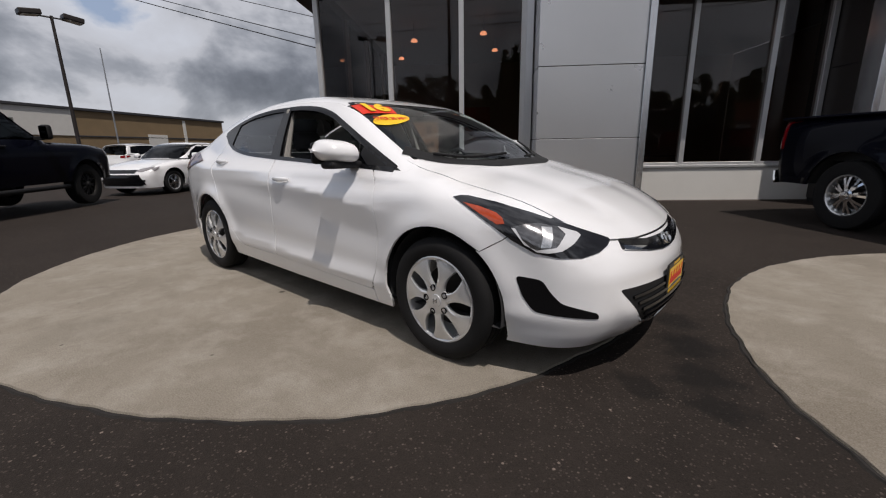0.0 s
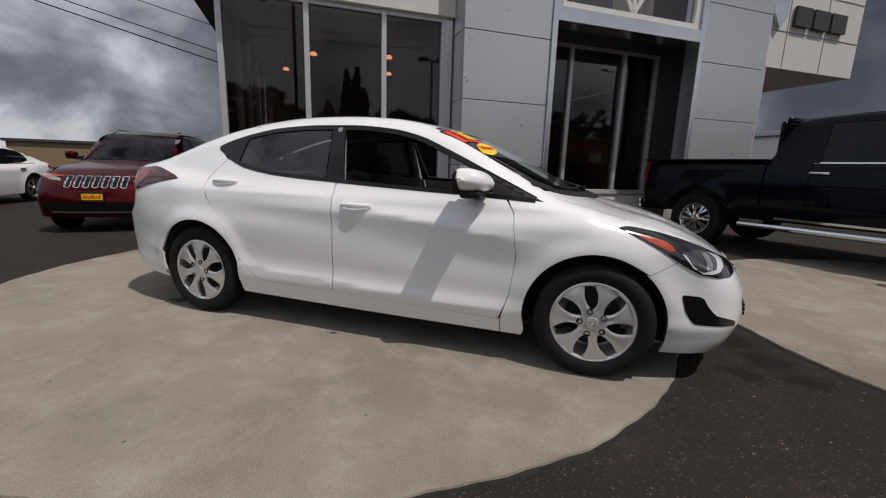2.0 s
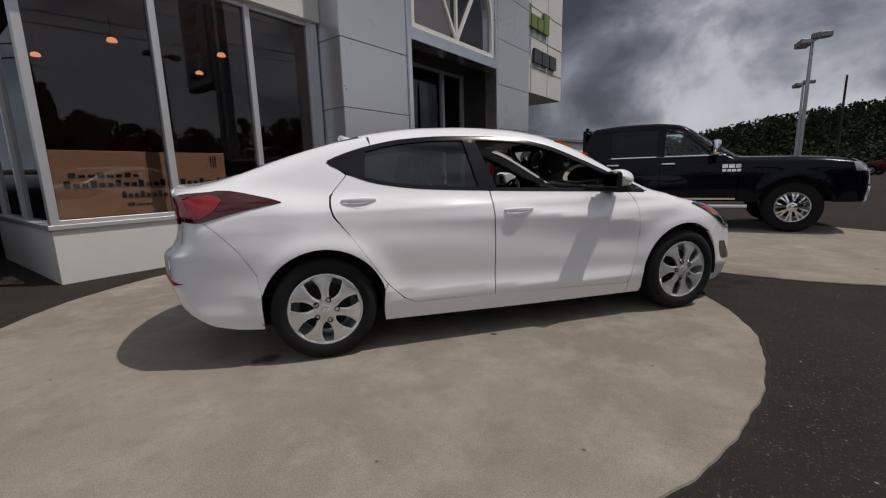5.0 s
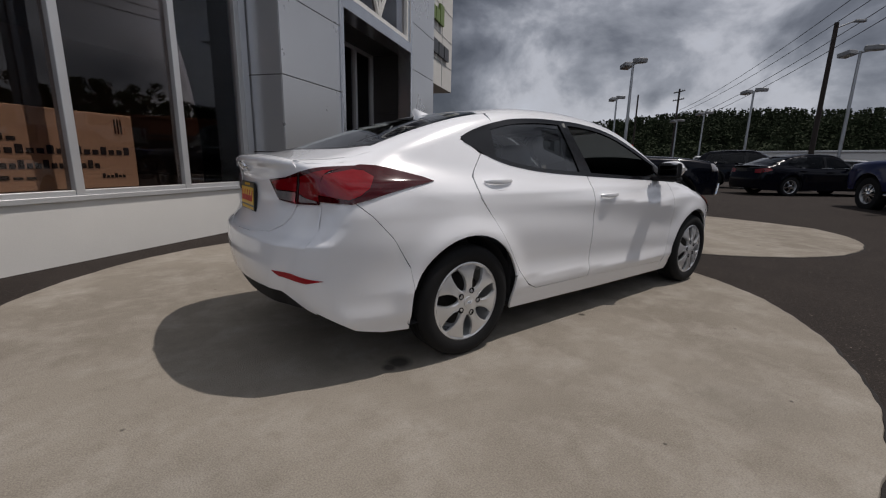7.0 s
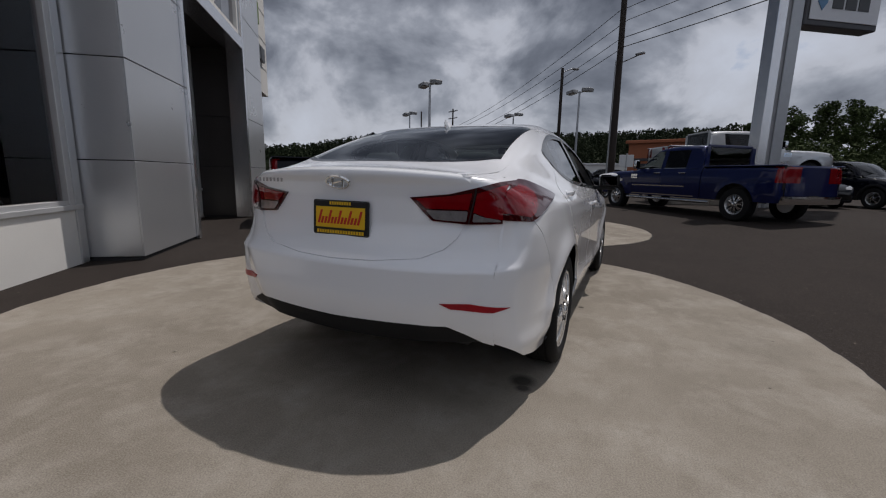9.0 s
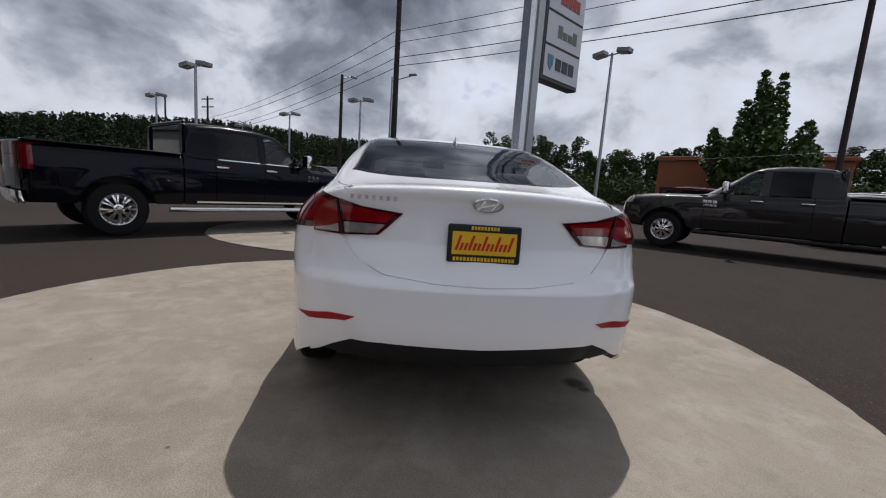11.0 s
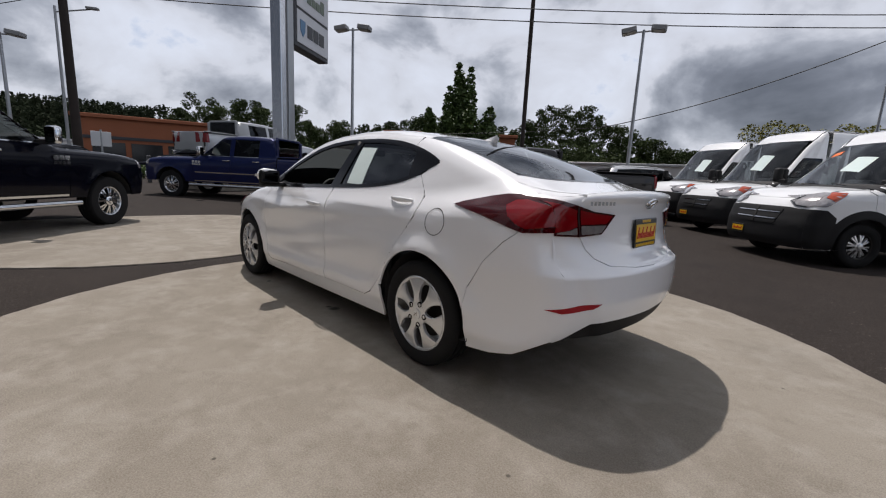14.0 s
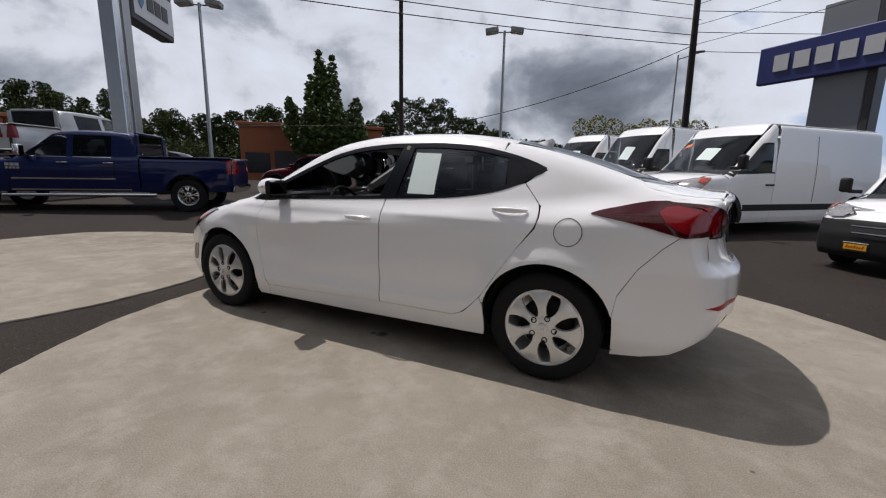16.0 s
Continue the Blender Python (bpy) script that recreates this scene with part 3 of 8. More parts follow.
def wheel(parent, x, y, R, w, rim, style, turn=0.0):
    """A wheel facing out along its side of the car; local z points out."""
    side = 1 if y > 0 else -1
    base = new("wheel")
    base.parent = parent
    base.matrix_local = Matrix.Translation((x, y, R)) @ (pose(0, 0, 0, -90) if side > 0 else pose(0, 0, 0, 90)) @ pose(0, 0, 0, 0, 0, turn)
    bm = bmesh.new()
    lathe(bm, tyre_profile(R, w, rim), 44)
    part("tyre", bm, RUBBER, base, smooth=True)
    s = w / 2
    bm = bmesh.new()
    lathe(bm, [(rim + 0.002, s * 0.80), (rim - 0.004, s * 0.86), (rim - 0.016, s * 0.80), (rim - 0.024, s * 0.3), (rim - 0.03, -s * 0.7), (0.0, -s * 0.7)], 40)
    part("rim", bm, WHEEL_SILVER if style not in ("steel", "dark") else DARKMETAL, base, smooth=True)
    bm = bmesh.new()
    lathe(bm, [(0.0, s * 0.05), (rim * 0.62, s * 0.05), (rim * 0.70, -s * 0.05)], 24)
    part("brake_disc", bm, DARKMETAL, base, smooth=True)
    bm = bmesh.new()
    ring = lambda pr: lathe(bm, pr, 56)
    if style == "cover":
        zo = s * 0.84
        lathe(bm, [(rim + 0.006, zo - 0.012), (rim + 0.004, zo), (rim - 0.003, zo + 0.003), (rim - 0.012, zo - 0.001), (rim - 0.016, zo - 0.012)], 56)
        part("cover_rim", bm, WHEEL_SILVER, base, smooth=True)
        key = ("spoke", round(rim, 3), round(zo, 3))
        if key not in shared:
            bm = bmesh.new()
            rows = []
            for r, half, z in ((rim - 0.010, 0.352, -0.001), (rim * 0.84, 0.292, 0.004), (rim * 0.70, 0.232, 0.009), (rim * 0.56, 0.205, 0.011), (rim * 0.44, 0.24, 0.011), (rim * 0.31, 0.43, 0.010)):
                rows.append([bm.verts.new((r * math.cos(half * u + 0.10 * (r / rim)), r * math.sin(half * u + 0.10 * (r / rim)), zo + z + dz)) for u, dz in ((-1, -0.016), (-0.95, -0.001), (-0.55, 0.003), (0.1, -0.001), (0.75, 0.004), (0.95, 0.001), (1, -0.016))])
            for p, q in zip(rows, rows[1:]):
                for i in range(6):
                    bm.faces.new((p[i], p[i + 1], q[i + 1], q[i]))
            bmesh.ops.recalc_face_normals(bm, faces=bm.faces)
            me = bpy.data.meshes.new("cover_spoke")
            bm.to_mesh(me)
            bm.free()
            me.shade_smooth()
            me.set_sharp_from_angle(angle=radians(35))
            me.materials.append(WHEEL_SILVER)
            shared[key] = me
        for k in range(7):
            sp = new("cover_spoke", shared[key])
            sp.parent = base
            sp.matrix_local = pose(0, 0, 0, 0, 0, 360 * k / 7)
        bm = bmesh.new()
        lathe(bm, [(rim * 0.34, zo - 0.004), (rim * 0.335, zo + 0.010), (rim * 0.26, zo + 0.014), (rim * 0.15, zo + 0.012), (rim * 0.145, zo + 0.018), (rim * 0.09, zo + 0.020), (0.0, zo + 0.020)], 40)
        part("cover_hub", bm, WHEEL_SILVER, base, smooth=True)
        for k in range(5):
            a = 2 * math.pi * k / 5 + 0.3
            bm = bmesh.new()
            m = Matrix.Translation((rim * 0.30 * math.cos(a), rim * 0.30 * math.sin(a), zo + 0.008))
            lathe(bm, [(0.017, 0), (0.017, 0.0075), (0.0125, 0.0085), (0.011, 0.003), (0.0, 0.003)], 12, m)
            part("lug_nut", bm, GLOSS_BLACK, base)
        bm = bmesh.new()
        for u in (-1, 1):
            rod(bm, (0.010 * u - 0.004, -0.012, zo + 0.021), (0.010 * u + 0.004, 0.012, zo + 0.021), 0.003, seg=6)
        rod(bm, (-0.010, -0.004, zo + 0.021), (0.010, 0.004, zo + 0.021), 0.003, seg=6)
        part("emblem", bm, CHROME, base)
    else:
        zo = s * 0.62
        n = {"alloy": 5, "truck": 8, "steel": 8, "dark": 8}[style]
        for k in range(n):
            a0 = 2 * math.pi * k / n
            for u in ((-0.16, 0.16) if style != "alloy" else (-0.13, 0.13)):
                rows = []
                for r, half, z in ((rim - 0.02, 0.085, 0.0), (rim * 0.72, 0.085, 0.012), (rim * 0.46, 0.13, 0.02), (rim * 0.26, 0.2, 0.02)):
                    row = []
                    for v, dz in ((-1, -0.03), (-0.85, 0), (0.85, 0), (1, -0.03)):
                        a = a0 + u * (r / rim) ** 0.6 + half * v
                        row.append(bm.verts.new((r * math.cos(a), r * math.sin(a), zo + z + dz)))
                    rows.append(row)
                for p, q in zip(rows, rows[1:]):
                    for i in range(3):
                        bm.faces.new((p[i], p[i + 1], q[i + 1], q[i]))
        lathe(bm, [(rim * 0.32, zo - 0.02), (rim * 0.31, zo + 0.022), (rim * 0.2, zo + 0.03), (rim * 0.17, zo + 0.045), (0, zo + 0.05)], 28)
        part("spokes", bm, {"alloy": ALLOY, "truck": CHROME, "steel": WHEEL_SILVER, "dark": TRIM}[style], base, smooth=True)
    return base


def dealer_plate(parent, m, w=0.305, h=0.155):
    """Yellow dealer plate in a black frame; m has x along the plate, y up, z outwards."""
    bm = bmesh.new()
    box(bm, (-w / 2, -h / 2, -0.006), (w / 2, h / 2, 0.004), 0.006)
    bm.transform(m)
    ob = part("plate", bm, PLATE_INK, parent, "yellow dealer plate in a black frame with red script lettering")
    bm = bmesh.new()
    box(bm, (-w * 0.44, -h * 0.29, 0.003), (w * 0.44, h * 0.31, 0.006))
    bm.transform(m)
    part("plate_face", bm, YELLOW, ob)
    return ob


# ---------------------------------------------------------------- the white sedan
S_TOP = curve((-2.40, 1.055), (-2.25, 1.082), (-2.05, 1.088), (-1.8, 1.085), (-1.3, 1.02), (-0.3, 0.975), (0.6, 0.945), (1.05, 0.955), (1.23, 0.958), (1.38, 0.925), (1.52, 0.893), (1.71, 0.842), (1.90, 0.765), (2.06, 0.680), (2.15, 0.61), (2.25, 0.5))
S_ROOF = curve((-3.2, 0.2), (-2.45, 0.86), (-2.25, 0.985), (-2.1, 1.055), (-1.95, 1.115), (-1.75, 1.187), (-1.5, 1.272), (-1.22, 1.348), (-0.97, 1.397), (-0.63, 1.434), (-0.34, 1.441), (0.0, 1.425), (0.25, 1.388), (0.47, 1.325), (0.69, 1.232), (0.92, 1.122), (1.12, 1.022), (1.32, 0.925), (1.6, 0.77), (3.2, -0.3))
S_SEC = curve((0.10, 0.780), (0.18, 0.825), (0.26, 0.850), (0.33, 0.866), (0.40, 0.862), (0.55, 0.866), (0.70, 0.874), (0.80, 0.872), (0.88, 0.858), (0.95, 0.830), (1.02, 0.785), (1.10, 0.72))
S_PLAN = curve((-2.38, -0.30), (-2.25, -0.185), (-2.06, -0.085), (-1.8, -0.03), (-1.35, -0.002), (0.0, 0.0), (1.2, -0.004), (1.5, -0.022), (1.7, -0.05), (1.9, -0.108), (2.05, -0.175), (2.2, -0.30), (2.35, -0.5))
S_FRONT = curve((0.10, 2.05), (0.17, 2.11), (0.24, 2.165), (0.34, 2.195), (0.48, 2.190), (0.56, 2.165), (0.63, 2.125), (0.70, 2.06), (0.80, 1.92), (0.9, 1.70))
S_REAR = curve((0.10, -2.05), (0.20, -2.14), (0.30, -2.235), (0.42, -2.295), (0.55, -2.315), (0.672, -2.312), (0.712, -2.268), (0.77, -2.235), (0.86, -2.215), (0.95, -2.213), (1.01, -2.230), (1.05, -2.265), (1.09, -2.28), (1.2, -2.28))
S_GTAPER = curve((-2.3, 0.80), (-2.0, 0.87), (-1.6, 0.94), (-1.2, 0.985), (-0.8, 1.0), (0.3, 1.0), (0.8, 0.99), (1.3, 0.955))
S_CREASE = curve((-2.1, 0.955), (-1.52, 0.97), (-1.0, 0.95), (-0.65, 0.92), (-0.23, 0.87), (0.08, 0.83), (0.42, 0.785), (0.86, 0.735), (1.4, 0.70))


def sedan_form(x, y, z):
    ay = np.abs(y)
    fade = step(x, -2.0, -1.6) * (1 - step(x, 0.75, 1.15))
    dz = z - S_CREASE(x)
    side = S_SEC(z) + S_PLAN(x)
    side = side + fade * (0.012 * np.exp(-np.sqrt(dz * dz + 0.00002) / 0.050) - 0.011 * np.exp(-((dz + 0.15) / 0.10) ** 2))
    side = side + 0.007 * fade * np.exp(-np.abs(z - (0.345 - 0.05 * x)) / 0.040) - 0.006 * fade * np.exp(-((z - (0.43 - 0.05 * x)) / 0.07) ** 2)
    for cx, amp in ((1.35, 0.020), (-1.35, 0.024)):
        d = np.hypot(x - cx, z - 0.305)
        side = side + amp * np.exp(-((d - 0.38) / 0.075) ** 2) * step(z, 0.24, 0.48)
    top = S_TOP(x) - 0.045 * (ay / 0.7) ** 2.2 - 0.03 * step(x, 1.0, 1.4) * np.exp(-((ay - 0.30) / 0.12) ** 2) * 0.25
    lower = smax(ay - side, z - top, 0.11)
    nose = x - (S_FRONT(z) - 0.20 * ay ** 2 - 0.24 * ay ** 4)
    # fog-lamp scoops and lip of the bumper
    tail = (S_REAR(z) + 0.19 * ay ** 2 + 0.15 * ay ** 4) - x
    lower = smax(lower, nose, 0.10)
    lower = smax(lower, tail, 0.06)
    gx = x + 0.20 * ay ** 2 * step(x, 0.2, 0.8) - 0.13 * ay ** 2 * (1 - step(x, -1.6, -0.8))
    gz = np.where(z > 0.90, z - 0.95, 0.85 - z)
    green = smax(ay - (0.805 - 0.44 * gz - 0.22 * gz ** 2) * S_GTAPER(x), z - (S_ROOF(gx) - 0.022 * (ay / 0.6) ** 2), 0.10)
    green = smax(smax(green, tail, 0.06), nose, 0.1)
    return smin(lower, green, 0.075)


SEDAN = Form(sedan_form)


def seam_x(s, z, a):
    return SEDAN.lay([(s, z)], a)[0]


def build_sedan():
    car = thing("sedan", "glossy white four-door sedan with silver wheel covers on a concrete pad", "car")
    W, DZ = WHITE_PAINT, 0.0
    h = 0.024
    sy = 0.70
    # where the end patches meet the side patches
    rear_line = [(float(SEDAN.lay([(sy, z)], 180)[0][0]), z) for z in np.linspace(0.22, 1.05, 30)]
    front_line = [(float(SEDAN.lay([(-sy, z)], 0)[0][0]), z) for z in np.linspace(0.17, 0.80, 26)]
    belt = [(-1.29, 1.185), (-1.24, 1.165), (-1.12, 1.10), (-0.97, 1.052), (-0.68, 1.012), (-0.26, 0.988), (0.25, 0.965), (0.67, 0.948), (1.06, 0.925)]
    belt_f = curve(*belt)
    # upper edge of the side windows
    head = [(-1.29, 1.19), (-1.19, 1.235), (-1.0, 1.292), (-0.78, 1.333), (-0.48, 1.352), (-0.24, 1.352), (0.03, 1.333), (0.24, 1.290), (0.46, 1.203), (0.68, 1.103), (0.92, 0.992), (1.06, 0.925)]
    head_f = curve(*head)
    # roof seam in plan, where the roof panel meets the side frame
    roof_y = curve((-2.3, 0.68), (-1.9, 0.60), (-1.5, 0.565), (-1.1, 0.555), (-0.3, 0.565), (0.2, 0.575), (0.5, 0.60), (0.8, 0.645), (1.0, 0.675), (1.2, 0.70))
    hood_y = curve((1.0, 0.715), (1.2, 0.705), (1.5, 0.685), (1.75, 0.65), (1.95, 0.60), (2.2, 0.5))

    def over(f, xs, g=0.0):
        """(x, z) of a line given in plan, as seen from the side."""
        p = SEDAN.lay([(x, -(float(f(x)) + g)) for x in xs], None)
        return [(float(q[0]), float(q[2])) for q in p]
    for mirror in (False, True):
        # front fender
        top = over(hood_y, np.linspace(1.84, 1.02, 18), 0.003)
        archf = arc(1.345, 0.315, 0.372, 4, 196, 26)
        fender = [(1.60, 0.60)] + [(1.70, 0.66), (1.78, 0.72)] + top + [(0.985, 0.955), (0.845, 0.955), (0.895, 0.87), (0.925, 0.63), (0.897, 0.41), (0.855, 0.27), (0.855, 0.172), (0.975, 0.172)]
        arch_pts = [p for p in archf[::-1] if p[1] > 0.172]
        fender = fender + arch_pts[:-8]
        shell([(SEDAN, fender, -90, h, 0)], "front_fender", W, car, mirror=mirror)
        # doors
        fd = eased([(0.78, 0.264), (0.842, 0.262), (0.8945, 0.41), (0.9215, 0.63), (0.8925, 0.87), (0.842, 0.9375)], 0.025) + [(x, float(belt_f(x)) - 0.002) for x in np.linspace(0.80, -0.24, 16)] + [(-0.232, 0.69), (-0.236, 0.295)]
        door = shell([(SEDAN, fd, -90, h, 0)], "front_door", W, car, mirror=mirror)
        rd = [(-0.244, 0.297), (-0.240, 0.69)] + [(x, float(belt_f(x)) - 0.002) for x in np.linspace(-0.25, -1.13, 18)] + eased([(-1.165, 1.112), (-1.275, 0.99), (-1.272, 0.89), (-1.16, 0.735), (-0.965, 0.44), (-0.86, 0.335), (-0.79, 0.302)], 0.05)
        rdoor = shell([(SEDAN, rd, -90, h, 0)], "rear_door", W, car, mirror=mirror)
        # rocker
        rk = [(0.850, 0.172), (0.850, 0.258)] + [(x, 0.258 + 0.036 * (0.83 - x) / 1.07) for x in np.linspace(0.83, -0.24, 8)] + [(-0.79, 0.297), (-0.865, 0.332), (-0.965, 0.436), (-0.982, 0.40), (-0.99, 0.30), (-0.985, 0.195)] + [(0.0, 0.178)]
        shell([(SEDAN, rk, -90, h, 0)], "rocker_panel", W, car, mirror=mirror)
        # quarter panel with its pillar
        archr = [p for p in arc(-1.345, 0.315, 0.372, -16, 196, 30) if p[1] > 0.21]
        pillar = over(roof_y, np.linspace(-1.02, -1.88, 16))
        quarter_outline(car, W, h, mirror, head, belt_f, pillar, rear_line, archr)
        # roof rail and windscreen pillar
        rail_out = over(roof_y, np.linspace(1.10, -1.0, 30))
        rail = rail_out + [(-1.0, 1.294)] + [p for p in head if p[0] > -0.99] + [(1.08, 0.93)]
        shell([(SEDAN, rail, -90, h, 0)], "roof_rail", W, car, mirror=mirror)
        # black window surrounds
        up = [(x, float(head_f(x)) - 0.012) for x in np.linspace(-1.27, 1.0, 40)]
        shell([(SEDAN, ribbon(up, 0.030), -90, 0.03, 0.002)], "window_trim", GLOSS_BLACK, car, mirror=mirror)
        lo = [(x, float(belt_f(x)) + 0.010) for x in np.linspace(-1.26, 1.0, 40)]
        shell([(SEDAN, ribbon(lo, 0.022), -90, 0.03, 0.003)], "belt_trim", GLOSS_BLACK, car, mirror=mirror)
        shell([(SEDAN, [(-0.19, 0.99), (-0.315, 0.99), (-0.372, 1.345), (-0.285, 1.346)], -90, 0.03, 0.003)], "pillar_trim", GLOSS_BLACK, car, mirror=mirror)
        shell([(SEDAN, [(1.04, 0.935), (0.80, 0.950), (0.70, 1.02), (0.715, 1.078), (0.92, 0.985)], -90, 0.03, 0.002)], "sail_trim", TRIM, car, mirror=mirror)
        shell([(SEDAN, [(-1.27, 1.182), (-1.10, 1.098), (-1.06, 1.085), (-1.035, 1.275), (-1.17, 1.232)], -90, 0.03, 0.002)], "quarter_trim", GLOSS_BLACK, car, mirror=mirror)
        # rear door glass, the front panes are wound down
        rg = [(-0.33, 1.0), (-0.68, 1.02), (-0.97, 1.06), (-1.05, 1.085), (-1.035, 1.27), (-0.78, 1.325), (-0.48, 1.343), (-0.385, 1.343)]
        pane = shell([(SEDAN, rg, -90, 0.06, -0.004)], "rear_door_window", SEDAN_GLASS, car, mirror=mirror, flange=0)
        # handles
        s = 1 if mirror else -1
        for ob, x0, z0 in ((door, -0.065, 0.845), (rdoor, -1.11, 0.95)):
            yy = -SEDAN.lay([(x0, z0)], -90)[0][1]
            bm = bmesh.new()
            path = [(x0 - 0.105 + 0.21 * i / 10, 0.020 * math.sin(math.pi * i / 10) ** 0.6) for i in range(11)]
            rows = []
            for px, py in path:
                k = 0.55 + 0.45 * math.sin(math.pi * (px - x0 + 0.105) / 0.21)
                rows.append([bm.verts.new((px, s * (yy + py + 0.010 * math.cos(t) * k), z0 + 0.012 + 0.016 * math.sin(t) * k + 0.012 * (px - x0))) for t in np.linspace(0, 2 * math.pi, 9)[:-1]])
            for p, q in zip(rows, rows[1:]):
                for i in range(8):
                    bm.faces.new((p[i], p[(i + 1) % 8], q[(i + 1) % 8], q[i]))
            bm.faces.new(rows[0][::-1])
            bm.faces.new(rows[-1])
            part("handle", bm, W, ob, smooth=True)
            oval = [(x0 + 0.065 * math.cos(t), z0 - 0.004 + 0.034 * math.sin(t)) for t in np.linspace(0, 2 * math.pi, 22)[:-1]]
            shell([(SEDAN, oval, -90, 0.02, 0.0015)], "handle_cup", WHITE_SHADE, ob, mirror=mirror, flange=0)
        # mirror
        build_mirror(car, s)
        # headlamp
        build_headlamp(car, mirror)
        build_tail_lamp(car, mirror, rear_line)
        # fog-lamp scoop
        shell([(SEDAN, rounded(FOG, 0.02), FOG_A, 0.025, 0.003)], "fog_bezel", GLOSS_BLACK, car, mirror=mirror, flange=0.02)
        # bumper reflector
        shell([(SEDAN, [(0.505, 0.545), (0.545, 0.522), (0.70, 0.508), (0.755, 0.524), (0.62, 0.545)], 180, 0.03, 0.004)], "reflector", REFLECTOR_RED, car, mirror=mirror)
    # fuel flap outline on the left quarter
    bm = bmesh.new()
    rim = []
    for t in np.linspace(0, 2 * math.pi, 49)[:-1]:
        flat = [(-1.447 + r * math.cos(t), 0.862 + r * math.sin(t)) for r in (0.0705, 0.0745)]
        q = SEDAN.lay(flat, -90)
        q = q + 0.0025 * SEDAN.normal(q)
        rim.append([bm.verts.new((p[0], -p[1], p[2])) for p in q])
    for p, q in zip(rim, rim[1:] + rim[:1]):
        bm.faces.new((p[0], p[1], q[1], q[0]))
    part("fuel_flap", bm, GAP, car)
    # hood
    xs = np.linspace(1.02, 1.9, 14)
    hood_edge = [(x, -float(hood_y(x)) + 0.003) for x in xs]
    front = [(float(2.105 - 0.26 * y * y - 0.2 * y ** 4), y) for y in np.linspace(-0.585, 0.585, 15)]
    cowl = [(float(1.345 - 0.32 * y * y - 1.2 * y ** 4), y) for y in np.linspace(0.69, -0.69, 15)]
    hood = [(x, y) for x, y in hood_edge] + front + [(x, -y) for x, y in hood_edge[::-1]] + cowl[1:-1]
    shell([(SEDAN, hood, None, 0.04, 0)], "hood", W, car)
    # front bumper: middle and two sides
    zf = [p for p in front_line]
    mid_top = [(y, float(SEDAN.lay([(2.108 - 0.26 * y * y - 0.2 * y ** 4, y)], None)[0][2]) - 0.004) for y in np.linspace(0.585, -0.585, 15)]
    mid = [(-sy, 0.17), (sy, 0.17), (sy, 0.70)] + mid_top + [(-sy, 0.70)]
    sidep = [p for p in front_line if p[1] <= 0.70] + [(1.78, 0.715), (1.70, 0.655), (1.60, 0.595)] + [p for p in arc(1.345, 0.315, 0.372, 50, 4, 10)] + [(1.712, 0.20), (1.70, 0.172)]
    sidep = [(x, z) for x, z in sidep]
    bm_parts = [(SEDAN, mid, 0, 0.024, 0), (SEDAN, sidep, -90, 0.022, 0)]
    bumper = shell(bm_parts, "front_bumper", W, car)
    shell([(SEDAN, sidep, -90, 0.022, 0)], "front_bumper", W, car, mirror=True)
    # windscreen, roof, rear window, trunk
    ws_low = [(float(1.35 - 0.32 * y * y - 1.2 * y ** 4), y) for y in np.linspace(-0.66, 0.66, 15)]
    ws_side = [(x, float(roof_y(x)) - 0.004) for x in np.linspace(0.98, 0.37, 12)]
    ws_top = [(float(0.46 - 0.30 * y * y), y) for y in np.linspace(0.56, -0.56, 11)]
    ws = ws_low + ws_side + ws_top + [(x, -y) for x, y in ws_side[::-1]]
    shell([(SEDAN, ws, None, 0.05, -0.002)], "windscreen", CAR_GLASS, car, flange=0)
    shell([(SEDAN, ribbon([(0.445 - 0.30 * y * y, y) for y in np.linspace(-0.56, 0.56, 21)], 0.05), None, 0.04, 0.001)], "windscreen_band", GLOSS_BLACK, car, flange=0)
    shell([(SEDAN, ribbon([(1.31 - 0.32 * y * y - 1.2 * y ** 4, y) for y in np.linspace(-0.66, 0.66, 21)], 0.09), None, 0.04, 0.003)], "cowl", TRIM, car, flange=0)
    rs = [(x, float(roof_y(x)) - 0.001) for x in np.linspace(0.36, -1.03, 16)]
    rear_top = [(float(-1.10 + 0.13 * y * y), y) for y in np.linspace(0.55, -0.55, 11)]
    roof = [(float(0.465 - 0.30 * y * y), y) for y in np.linspace(-0.57, 0.57, 11)] + rs + rear_top + [(x, -y) for x, y in rs[::-1]]
    shell([(SEDAN, roof, None, 0.04, 0)], "roof", W, car)
    bw_side = [(x, float(roof_y(x)) - 0.006) for x in np.linspace(-1.08, -1.74, 10)]
    bw_low = [(float(-1.965 + 0.30 * y * y + 0.8 * y ** 4), y) for y in np.linspace(0.58, -0.58, 13)]
    bw = [(x, y) for x, y in rear_top[::-1]] + bw_side + bw_low + [(x, -y) for x, y in bw_side[::-1]]
    shell([(SEDAN, bw, None, 0.05, -0.003)], "rear_window", CAR_GLASS, car, flange=0)
    shell([(SEDAN, ribbon([(x, y) for x, y in bw_low], 0.03), None, 0.03, 0.001)], "rear_window_seal", GLOSS_BLACK, car, flange=0)
    tl = [(float(-1.970 + 0.30 * y * y + 0.8 * y ** 4), y) for y in np.linspace(-0.585, 0.585, 13)] + [(-1.80, 0.632), (-1.93, 0.632), (-2.03, 0.610), (-2.105, 0.572)] + [(float(-2.212 + 0.19 * y * y), y) for y in np.linspace(0.540, -0.540, 15)] + [(-2.105, -0.572), (-2.03, -0.610), (-1.93, -0.632), (-1.80, -0.632)]
    trunk = shell([(SEDAN, tl, None, 0.018, 0)], "trunk_lid", W, car)
